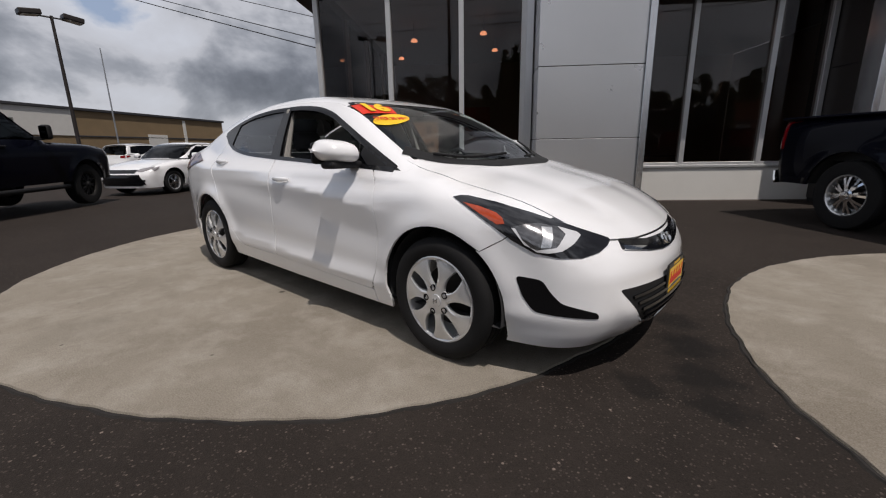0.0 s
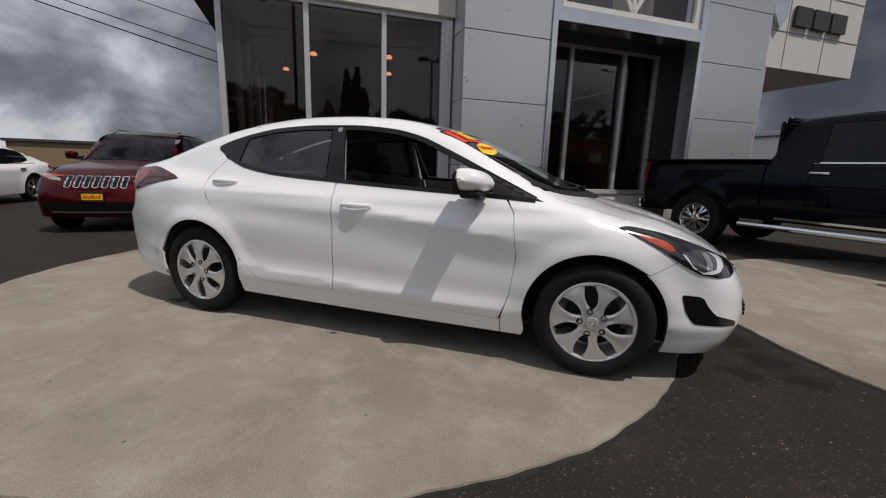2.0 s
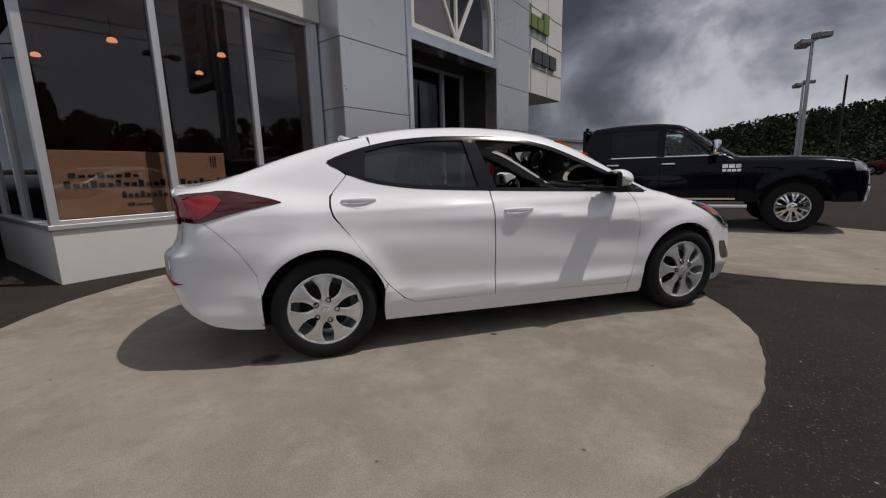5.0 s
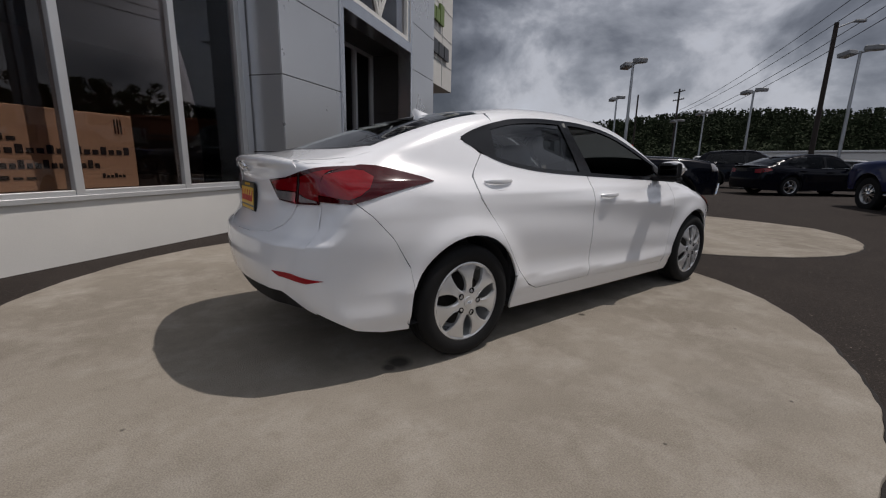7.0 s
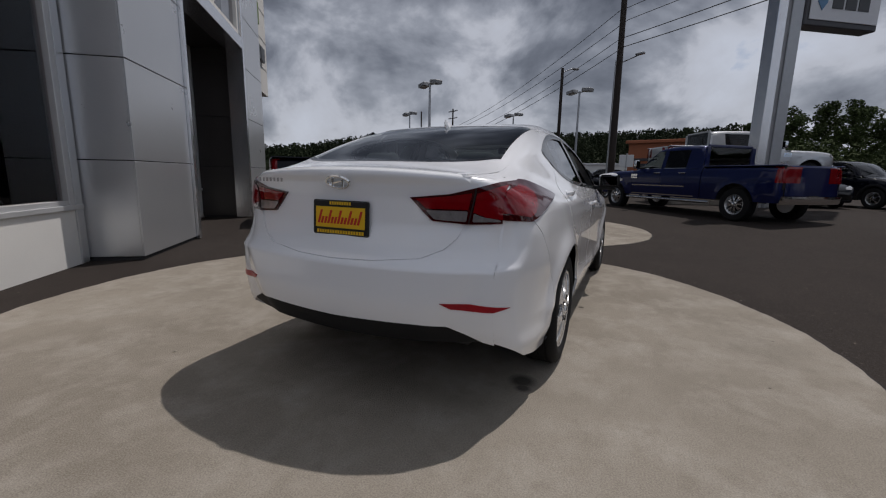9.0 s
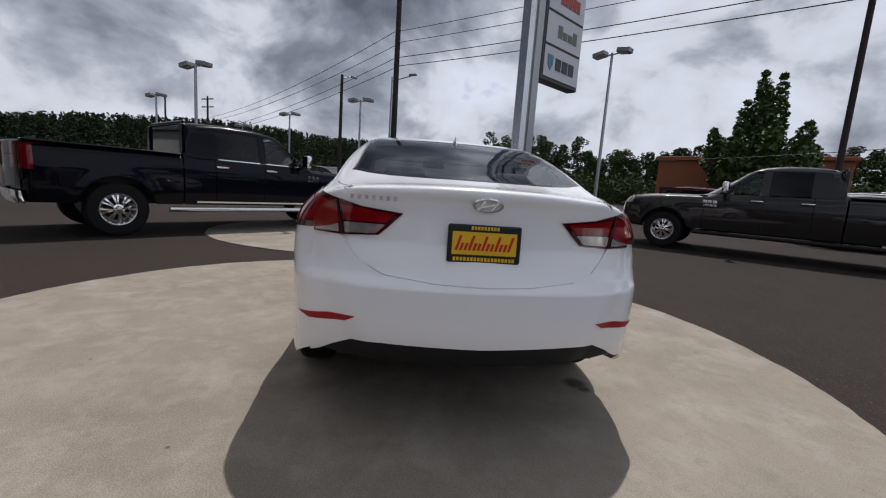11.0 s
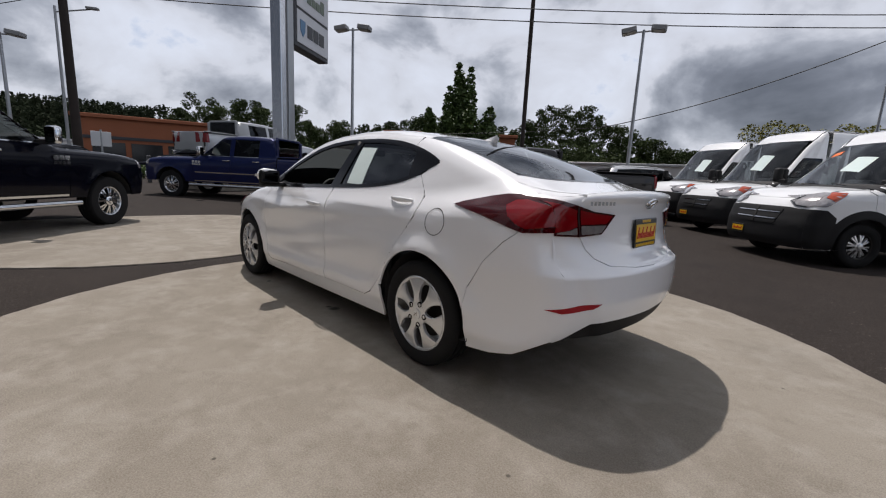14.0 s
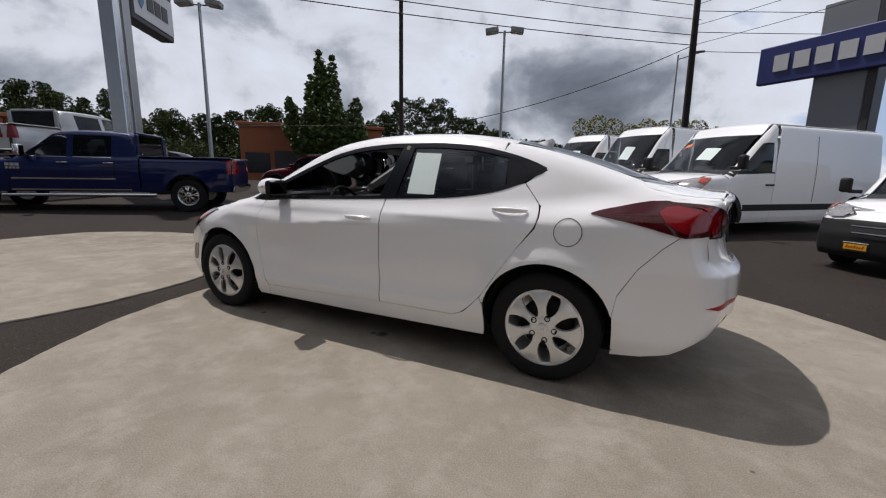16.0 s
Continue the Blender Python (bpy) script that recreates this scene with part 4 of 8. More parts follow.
    # body behind the trunk gaps
    shell([(SEDAN, [(-1.72, -0.71), (-1.98, -0.42), (-1.98, 0.42), (-1.72, 0.71), (-2.13, 0.71), (-2.17, 0.40), (-2.19, 0.0), (-2.17, -0.40), (-2.13, -0.71)], None, 0.04, -0.008), (SEDAN, [(-0.71, 0.66), (0.71, 0.66), (0.71, 1.06), (-0.71, 1.06)], 180, 0.04, -0.008)], "rear_body", W, car, flange=0)
    for mirror in (False, True):
        # flush corner between the lid, the quarter and the lamp
        shell([(SEDAN, [(-1.86, -0.640), (-1.93, -0.636), (-2.03, -0.615), (-2.108, -0.577), (-2.150, -0.553), (-2.125, -0.605), (-2.06, -0.645), (-1.97, -0.664), (-1.86, -0.672)], None, 0.014, 0.0), (SEDAN, [(0.580, 0.985), (0.705, 0.99), (0.705, 1.045), (0.64, 1.052), (0.580, 1.057)], 180, 0.014, 0.0)], "corner_panel", W, car, mirror=mirror, flange=0)
    face_top = [(y, float(SEDAN.lay([(-2.210 + 0.19 * y * y, y)], None)[0][2]) - 0.001) for y in np.linspace(-0.540, 0.540, 15)]
    # outline seen from behind: s runs to the right-hand side of the car
    half = [(0.575, 1.03), (0.585, 1.0), (0.580, 0.92), (0.560, 0.852), (0.535, 0.800), (0.490, 0.755), (0.40, 0.716), (0.20, 0.697), (0.0, 0.692)]
    tf = [(s, z) for s, z in face_top] + [(0.556, face_top[-1][1] - 0.012)] + half + [(-s, z) for s, z in half[::-1][1:]] + [(-0.556, face_top[0][1] - 0.012)]
    shell([(SEDAN, tf, 180, 0.014, 0)], "trunk_face", W, trunk)
    # rear bumper
    under = [(0.585, 0.856), (0.543, 0.796), (0.495, 0.750), (0.403, 0.711), (0.20, 0.692), (0.0, 0.687)]
    mb = [(-sy, 0.88)] + [(-s, z) for s, z in under] + [(s, z) for s, z in under[::-1][1:]] + [(sy, 0.88), (sy, 0.352), (0.66, 0.368), (0.60, 0.405), (0.52, 0.440), (0.40, 0.442), (0.0, 0.432), (-0.40, 0.442), (-0.52, 0.440), (-0.60, 0.405), (-0.66, 0.368), (-sy, 0.352)]
    rl = [p for p in rear_line if 0.345 <= p[1] <= 0.88]
    sb = rl + [(-1.985, 0.88), (-1.90, 0.81), (-1.80, 0.70), (-1.715, 0.55), (-1.70, 0.45)] + [(-1.706, 0.35), (-1.705, 0.222), (-1.85, 0.235), (-1.98, 0.265)]
    shell([(SEDAN, mb, 180, 0.02, 0), (SEDAN, sb, -90, 0.02, 0)], "rear_bumper", W, car)
    shell([(SEDAN, sb, -90, 0.02, 0)], "rear_bumper", W, car, mirror=True)
    dif = [(-0.66, 0.366), (-0.60, 0.404), (-0.52, 0.438), (-0.40, 0.441), (0.0, 0.431), (0.40, 0.441), (0.52, 0.438), (0.60, 0.404), (0.66, 0.366), (0.56, 0.350), (0.0, 0.335), (-0.56, 0.350)]
    shell([(SEDAN, dif, 180, 0.03, -0.012)], "rear_diffuser", TRIM, car, flange=0.05)
    # grille, lower grille
    gr = rounded([(-0.43, 0.640), (-0.2, 0.610), (0.0, 0.604), (0.2, 0.610), (0.43, 0.640), (0.455, 0.600), (0.24, 0.562), (0.08, 0.545), (-0.08, 0.545), (-0.24, 0.562), (-0.455, 0.600)], 0.012)
    grille = shell([(SEDAN, gr, 0, 0.03, 0.002)], "grille", GLOSS_BLACK, car)
    shell([(SEDAN, ribbon([(-0.44, 0.604), (-0.24, 0.572), (-0.10, 0.556), (0.0, 0.553), (0.10, 0.556), (0.24, 0.572), (0.44, 0.604)], 0.016), 0, 0.02, 0.010)], "grille_bar", CHROME, grille)
    lg = rounded([(-0.535, 0.440), (0.0, 0.415), (0.535, 0.440), (0.38, 0.275), (0.20, 0.228), (-0.20, 0.228), (-0.38, 0.275)], 0.02)
    low = shell([(SEDAN, lg, 0, 0.03, 0.002)], "lower_grille", TRIM, car)
    for z in (0.395, 0.362, 0.330, 0.298, 0.266):
        k = 0.485 - (0.42 - z) * 0.95
        shell([(SEDAN, ribbon([(y, z) for y in np.linspace(-k, k, 13)], 0.012), 0, 0.04, 0.012)], "grille_slat", GLOSS_BLACK, low)
    shell([(SEDAN, ribbon([(-0.38, 0.268), (-0.2, 0.220), (0, 0.215), (0.2, 0.220), (0.38, 0.268)], 0.014), 0, 0.02, 0.010)], "lower_grille_bar", CHROME, low)
    # price sheet inside the left rear window
    shell([(SEDAN, [(-0.39, 1.293), (-0.58, 1.285), (-0.596, 1.025), (-0.399, 1.028)], -90, 0.05, -0.001)], "window_sheet", PAPER, car, "pale price sheet behind the rear door window", mirror=True, flange=0)
    # emblems
    for a, z0, rx, rz in ((0, 0.580, 0.064, 0.034), (180, 1.025, 0.066, 0.034)):
        p = SEDAN.lay([(0, z0)], a)
        n = SEDAN.normal(p)[0]
        right = (0, 1, 0) if a == 0 else (0, -1, 0)
        m = frame_at(p[0] + 0.012 * n, right, Vector(n).cross(Vector(right)))
        bm = bmesh.new()
        k = 28
        ringv = []
        for i in range(k):
            t = 2 * math.pi * i / k
            ringv.append([bm.verts.new(m @ Vector((rx * c * math.cos(t), rz * c * math.sin(t), dz))) for c, dz in ((1, 0), (0.95, 0.008), (0.84, 0.008), (0.80, 0))])
        for i in range(k):
            for j in range(3):
                bm.faces.new((ringv[i][j], ringv[(i + 1) % k][j], ringv[(i + 1) % k][j + 1], ringv[i][j + 1]))
        for u in (-1, 1):
            rod(bm, m @ Vector((u * rx * 0.42 - 0.010, -rz * 0.66, 0.004)), m @ Vector((u * rx * 0.42 + 0.012, rz * 0.66, 0.004)), 0.0055, seg=8)
        rod(bm, m @ Vector((-rx * 0.42, -rz * 0.22, 0.005)), m @ Vector((rx * 0.42, rz * 0.22, 0.005)), 0.005, seg=8)
        part("emblem", bm, CHROME, trunk if a else grille, smooth=True)
    # model script as bars of chrome letters on the left of the trunk
    p = SEDAN.lay([(-0.455, 1.020)], 180)
    n = SEDAN.normal(p)[0]
    m = frame_at(p[0] + 0.005 * n, (-0.17, -1, 0), (0.0, 0, 1))
    bars("model_script", 7, 0.205, 0.018, 0.003, WHEEL_SILVER, m, trunk, "chrome model script", fill=0.45)
    # plates
    for a, z0 in ((180, 0.858), (0, 0.405)):
        p = SEDAN.lay([(0, z0)], a)
        n = SEDAN.normal(p)[0]
        right = (0, -1, 0) if a else (0, 1, 0)
        m = frame_at(p[0] + 0.012 * n, right, (0, 0, 1) if not a else Vector(n).cross(Vector(right)))
        pl = dealer_plate(trunk if a else bumper, m)
        bars("plate_script", 13, 0.235, 0.060, 0.002, RED_INK, m @ Matrix.Translation((0, 0.003, 0.006)), pl, slant=0.3, lower=True, fill=0.6, low=0.5)
        bars("plate_line", 18, 0.26, 0.015, 0.001, YELLOW, m @ Matrix.Translation((0, -0.063, 0.004)), pl)
        bars("plate_line", 9, 0.12, 0.014, 0.001, YELLOW, m @ Matrix.Translation((0, 0.064, 0.004)), pl)
    # shark-fin aerial
    zf = float(SEDAN.lay([(-1.06, 0)], None)[0][2])
    bm = bmesh.new()
    rows = []
    for i in range(9):
        t = i / 8
        x = -0.985 - 0.155 * t
        hgt = 0.070 * t ** 1.25 * (1 if t < 0.95 else 0.55)
        wid = 0.026 * (1 - abs(2 * t - 0.9) ** 3) + 0.002
        base = zf - 0.012 - 0.16 * (t - 0.5) * 0.155 - 0.01
        rows.append([bm.verts.new((x, -wid, base)), bm.verts.new((x - 0.02 * t, -wid * 0.30, base + 0.6 * hgt)), bm.verts.new((x - 0.03 * t, 0, base + hgt + 0.008)), bm.verts.new((x - 0.02 * t, wid * 0.30, base + 0.6 * hgt)), bm.verts.new((x, wid, base))])
    for p, q in zip(rows, rows[1:]):
        for i in range(4):
            bm.faces.new((p[i], p[i + 1], q[i + 1], q[i]))
    bm.faces.new(rows[0])
    bm.faces.new(rows[-1])
    part("aerial", bm, W, car, smooth=True)
    # wheels and dark wells
    for x in (1.35, -1.35):
        for y in (0.775, -0.775):
            wheel(car, x, y, 0.314, 0.196, 0.219, "cover", 12 * x + 31 * (y > 0))
            s = 1 if y > 0 else -1
            bm = bmesh.new()
            lathe(bm, [(0.366, 0.0), (0.366, 0.30), (0.0, 0.30)], 36, Matrix.Translation((x - 0.005, s * 0.835, 0.315)) @ pose(0, 0, 0, 90 * s))
            for v in [v for v in bm.verts if v.co.z < 0.25]:
                v.co.z = 0.25
            part("wheel_well", bm, CABIN, car, smooth=True)
    # underbody and cabin
    bm = bmesh.new()
    box(bm, (-1.75, -0.60, 0.20), (2.02, 0.60, 0.30), 0.03)
    box(bm, (-2.15, -0.60, 0.33), (-1.75, 0.60, 0.40), 0.02)
    box(bm, (-0.98, -0.80, 0.185), (0.96, 0.80, 0.30), 0.02)
    box(bm, (0.97, -0.62, 0.30), (1.95, 0.62, 0.66), 0.05)
    box(bm, (-2.02, -0.60, 0.30), (-1.30, 0.60, 0.98), 0.05)
    box(bm, (-0.98, -0.815, 0.20), (0.96, -0.775, 0.88), 0.01)
    box(bm, (-0.98, 0.775, 0.20), (0.96, 0.815, 0.88), 0.01)
    part("underbody", bm, CABIN, car)
    build_cabin(car)
    return car


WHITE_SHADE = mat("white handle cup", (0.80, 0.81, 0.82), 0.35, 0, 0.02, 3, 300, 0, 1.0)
FOG = [(0.180, 0.507), (0.269, 0.496), (0.298, 0.442), (0.335, 0.397), (0.480, 0.354), (0.489, 0.328), (0.245, 0.350), (0.205, 0.418)]
FOG_A = -30


def quarter_outline(car, W, h, mirror, head, belt_f, pillar, rear_line, archr):
    """Rear quarter and roof pillar in one pressing."""
    line = [(-0.988, 0.205), (-0.994, 0.30), (-0.986, 0.40), (-0.970, 0.442), (-1.164, 0.738), (-1.270, 0.87), (-1.285, 0.93), (-1.280, 0.99), (-1.172, 1.112)]
    line += [(-1.24, 1.166), (-1.287, 1.187), (-1.19, 1.236), (-1.0, 1.293)]
    line += [p for p in pillar if p[0] < -1.0]
    line += [(-1.95, 1.072)] + [p for p in rear_line if 0.89 < p[1] < 1.04][::-1] + [(-1.985, 0.885), (-1.90, 0.815), (-1.80, 0.705), (-1.715, 0.56)]
    line += [p for p in archr if p[1] > 0.36 and p[0] < -1.3 and p[0] > -1.70][::-1]
    line += [p for p in archr if p[0] >= -1.3][::-1]
    shell([(SEDAN, line, -90, h, 0)], "quarter_panel", W, car, mirror=mirror)


def build_mirror(car, s):
    bm = bmesh.new()
    rows = []
    # housing, from the foot outwards: full near the car, drawn in to a rounded end
    for t in np.linspace(0, 1, 15):
        y = 0.840 + 0.205 * t
        k = (max(1.0 - abs(2 * t - 0.80) ** 3.2 * (1.0 if t > 0.4 else 0.45), 0.03)) ** 0.5
        hx, hz = 0.088 * k, 0.066 * k
        cz = 1.022 + 0.020 * t
        cx = 0.690 - 0.055 * t
        ring = []
        for a in np.linspace(0, 2 * math.pi, 25)[:-1]:
            ca, sa = math.cos(a), math.sin(a)
            lift = 0.82 if sa < 0 else 1.08
            x = cx + hx * (1.15 * ca if ca > 0 else 0.7 * math.copysign(abs(ca) ** 0.6, ca)) + 0.018 * sa * (sa > 0) * -1
            ring.append(bm.verts.new((x, s * y, cz + hz * lift * math.copysign(abs(sa) ** 0.85, sa))))
        rows.append(ring)
    for p, q in zip(rows, rows[1:]):
        for i in range(24):
            bm.faces.new((p[i], p[(i + 1) % 24], q[(i + 1) % 24], q[i]))
    bm.faces.new(rows[0])
    bm.faces.new(rows[-1])
    ob = part("side_mirror", bm, WHITE_PAINT, car, smooth=True)
    bm = bmesh.new()
    box(bm, (0.62, min(s * 0.78, s * 0.99), 0.945), (0.735, max(s * 0.78, s * 0.99), 0.985), 0.016, seg=2)
    part("mirror_foot", bm, TRIM, ob)
    bm = bmesh.new()
    box(bm, (0.590, min(s * 0.850, s * 1.026), 0.972), (0.618, max(s * 0.850, s * 1.026), 1.088), 0.022, pose(0, 0, 0), seg=3)
    part("mirror_bezel", bm, TRIM, ob)
    bm = bmesh.new()
    box(bm, (0.584, min(s * 0.870, s * 1.006), 0.988), (0.592, max(s * 0.870, s * 1.006), 1.072), 0.003)
    part("mirror_glass", bm, MIRROR_GLASS, ob)


HEAD_A = -48


def build_headlamp(car, mirror):
    """Swept-back lamp seen from the corner: dark housing, amber marker, silver reflector bowl."""
    out = HEAD_OUT
    lamp = shell([(SEDAN, out, HEAD_A, 0.025, 0.004)], "headlamp", LAMP_BLACK, car, mirror=mirror)
    shell([(SEDAN, HEAD_AMBER, HEAD_A, 0.02, 0.0055)], "amber_marker", LAMP_AMBER, lamp, mirror=mirror, flange=0)
    shell([(SEDAN, HEAD_BOWL, HEAD_A, 0.02, 0.0055)], "reflector_bowl", HEAD_BOWL_GREY, lamp, mirror=mirror, flange=0)
    shell([(SEDAN, HEAD_LENS, HEAD_A, 0.015, 0.0075)], "projector_lens", HEAD_SILVER, lamp, mirror=mirror, flange=0)
    shell([(SEDAN, HEAD_DRL, HEAD_A, 0.02, 0.007)], "light_strip", HEAD_WHITE, lamp, mirror=mirror, flange=0)


HEAD_SILVER = mat("silver lamp reflector", (0.62, 0.63, 0.64), 0.18, 0.8, 0.3, 40, 120, 0, 1.0)
HEAD_BOWL_GREY = mat("dim lamp reflector bowl", (0.15, 0.15, 0.155), 0.12, 0.7, 0.5, 34, 120, 0, 1.0)
HEAD_WHITE = mat("white light strip", (0.66, 0.67, 0.69), 0.2, 0.1, 0.06, 20, 120, 0, 1.0)
HEAD_OUT = [(0.513, 0.826), (0.545, 0.833), (0.582, 0.832), (0.702, 0.808), (0.843, 0.767), (0.987, 0.719), (1.10, 0.680), (1.180, 0.652), (1.19, 0.642), (1.165, 0.625), (1.114, 0.606), (1.032, 0.592), (0.936, 0.595), (0.837, 0.614), (0.748, 0.663), (0.624, 0.749)]
HEAD_AMBER = [(0.555, 0.806), (0.626, 0.791), (0.690, 0.770), (0.714, 0.750), (0.722, 0.727), (0.692, 0.723), (0.624, 0.762)]
HEAD_BOWL = [(0.748, 0.715), (0.808, 0.726), (0.86, 0.728), (0.942, 0.712), (0.973, 0.685), (0.927, 0.635), (0.847, 0.622), (0.803, 0.650)]
HEAD_LENS = [(0.872, 0.714), (0.918, 0.710), (0.914, 0.67), (0.903, 0.637), (0.862, 0.636), (0.872, 0.67)]
HEAD_DRL = [(0.942, 0.712), (1.028, 0.686), (1.042, 0.674), (1.0, 0.645), (0.949, 0.621), (0.895, 0.614), (0.847, 0.618), (0.792, 0.664), (0.764, 0.709), (0.748, 0.712), (0.80, 0.645), (0.85, 0.626), (0.927, 0.635), (0.972, 0.683)]


def build_tail_lamp(car, mirror, rear_line):
    """Lamp that wraps from the trunk round to a point on the quarter."""
    sy = 0.70
    split = [p for p in rear_line if 0.868 < p[1] < 1.03]
    rear = [(0.335, 0.962), (0.39, 0.905), (0.43, 0.868), (0.577, 0.858), (sy, 0.864), (sy, 1.034), (0.66, 1.022), (0.60, 1.006), (0.50, 0.980)]
    side = split + [(-1.90, 1.040), (-1.83, 1.037), (-1.76, 1.024), (-1.68, 1.004), (-1.60, 0.984), (-1.550, 0.966), (-1.60, 0.957), (-1.72, 0.935), (-1.82, 0.912), (-1.92, 0.885), (-1.99, 0.868)]
    lamp = shell([(SEDAN, rear, 180, 0.011, 0.007), (SEDAN, side, -90, 0.011, 0.007)], "tail_lamp", LAMP_DARKRED, car, mirror=mirror)
    core_r = [(0.592, 0.908), (0.64, 0.888), (sy, 0.880), (sy, 1.014), (0.64, 0.996), (0.604, 0.985)]
    core_s = [p for p in split if 0.880 < p[1] < 1.015] + [(-1.95, 1.016), (-1.90, 1.010), (-1.865, 0.985), (-1.90, 0.935), (-1.95, 0.903), (-2.0, 0.886)]
    shell([(SEDAN, core_r, 180, 0.011, 0.0095), (SEDAN, core_s, -90, 0.011, 0.0095)], "brake_lamp", LAMP_RED, lamp, mirror=mirror, flange=0)
    shell([(SEDAN, [(0.362, 0.957), (0.405, 0.918), (0.572, 0.918), (0.586, 0.986), (0.50, 0.972)], 180, 0.011, 0.0095)], "inner_lamp", LAMP_RED, lamp, mirror=mirror, flange=0)
    shell([(SEDAN, rounded([(0.402, 0.912), (0.440, 0.874), (0.566, 0.868), (0.572, 0.912)], 0.008), 180, 0.011, 0.0115)], "reversing_lamp", LAMP_CLEAR, lamp, mirror=mirror, flange=0)
    shell([(SEDAN, rounded([(0.594, 0.904), (0.590, 0.868), (0.695, 0.872), (0.690, 0.880), (0.630, 0.890)], 0.006), 180, 0.011, 0.0115)], "turn_lamp", LAMP_CLEAR, lamp, mirror=mirror, flange=0)
    shell([(SEDAN, ribbon([(0.575, 0.86), (0.586, 0.92), (0.602, 1.004)], 0.006), 180, 0.011, 0.012)], "lamp_joint", GAP, lamp, mirror=mirror, flange=0)


def build_cabin(car):
    """Seats, dash, wheel and headlining that show through the glass and the open windows."""
    def seat(x, y, w=0.50, rear=False):
        st = new("seat")
        st.parent = car
        bm = bmesh.new()
        box(bm, (x - 0.26, y - w / 2, 0.36), (x + 0.26, y + w / 2, 0.56), 0.06, seg=3)
        part("cushion", bm, CLOTH, st, smooth=True)
        bm = bmesh.new()
        box(bm, (-0.07, -w / 2, 0.0), (0.07, w / 2, 0.58), 0.06, pose(x - 0.27, y, 0.48, 0, -22), seg=3)
        part("backrest", bm, CLOTH, st, smooth=True)
        for dy in ((0,) if not rear else (-0.32, 0.32)):
            bm = bmesh.new()
            box(bm, (-0.05, -0.12, 0.60), (0.05, 0.12, 0.76), 0.045, pose(x - 0.27, y + dy, 0.48, 0, -22), seg=3)
            part("headrest", bm, CLOTH, st, smooth=True)
    seat(0.02, 0.36)
    seat(0.02, -0.36)
    seat(-0.88, 0.0, 1.22, True)
    bm = bmesh.new()
    rows = []
    for x, z in ((0.58, 0.60), (0.56, 0.84), (0.62, 0.915), (0.75, 0.935), (0.95, 0.925), (1.08, 0.90), (1.08, 0.6)):
        rows.append([bm.verts.new((x - 0.05 * (abs(y) / 0.7) ** 2, y, z - 0.02 * abs(y))) for y in np.linspace(-0.72, 0.72, 13)])
    for p, q in zip(rows, rows[1:]):
        for i in range(12):
            bm.faces.new((p[i], p[i + 1], q[i + 1], q[i]))
    part("dashboard", bm, CABIN, car, smooth=True)
    bm = bmesh.new()
    m = pose(0.42, 0.36, 0.87, 0, -62)
    k = 28
    for i in range(k):
        a, b = 2 * math.pi * i / k, 2 * math.pi * (i + 1) / k
        rod(bm, m @ Vector((0.18 * math.cos(a), 0.18 * math.sin(a), 0)), m @ Vector((0.18 * math.cos(b), 0.18 * math.sin(b), 0)), 0.014, seg=6)
    for a in (0, 180, 270):
        rod(bm, m @ Vector((0, 0, -0.01)), m @ Vector((0.18 * math.sin(radians(a + 90)), 0.18 * math.cos(radians(a + 90)), 0)), 0.018, seg=6)
    lathe(bm, [(0, 0.02), (0.06, 0.015), (0.07, -0.03), (0, -0.04)], 14, m)
    part("steering_wheel", bm, TRIM, car, smooth=True)
    # headlining and parcel shelf
    xs = np.linspace(-1.05, 0.2, 10)
    ys = np.linspace(-0.55, 0.55, 9)
    bm = bmesh.new()
    grid = [[bm.verts.new((x, y, float(S_ROOF(x)) - 0.05 - 0.03 * (y / 0.55) ** 2)) for y in ys] for x in xs]
    for p, q in zip(grid, grid[1:]):
        for i in range(8):
            bm.faces.new((p[i], p[i + 1], q[i + 1], q[i]))
    part("headlining", bm, BEIGE, car, smooth=True)
    bm = bmesh.new()
    box(bm, (-1.85, -0.60, 0.985), (-1.25, 0.60, 1.0), 0.005)
    part("parcel_shelf", bm, CABIN, car)
    bm = bmesh.new()
    box(bm, (-0.02, -0.11, -0.03), (0.02, 0.11, 0.03), 0.015, pose(0.36, 0, 1.30, 0, 15), seg=2)
    part("rear_view_mirror", bm, TRIM, car)
    for s in (-1, 1):
        bm = bmesh.new()
        box(bm, (-0.31, s * 0.66 - 0.02, 0.5), (-0.23, s * 0.66 + 0.02, 1.0), 0.015, seg=2)
        rod(bm, (-0.27, s * 0.70, 0.98), (-0.32, s * 0.585, 1.33), 0.035, 0.03, 8)
        part("pillar_lining", bm, BEIGE, car, smooth=True)
        # wiper
    for y0, y1 in ((0.10, 0.62), (-0.55, -0.02)):
        bm = bmesh.new()
        pts = SEDAN.lay([(1.27 - 0.32 * y * y - 1.2 * y ** 4 - 0.07 * i / 5, y) for i, y in enumerate(np.linspace(y0, y1, 6))], None)
        for p, q in zip(pts, pts[1:]):
            rod(bm, (p[0], p[1], p[2] + 0.016), (q[0], q[1], q[2] + 0.016), 0.008, seg=6)
        part("wiper", bm, TRIM, car)
    # window sheet on the left rear pane, price sticker on the windscreen
    shell([(SEDAN, [(-0.40, 1.03), (-0.605, 1.035), (-0.59, 1.30), (-0.435, 1.298)], -90, 0.05, -0.007)], "window_sheet", PAPER, car, "pale green printed price sheet inside the glass", mirror=True, flange=0)
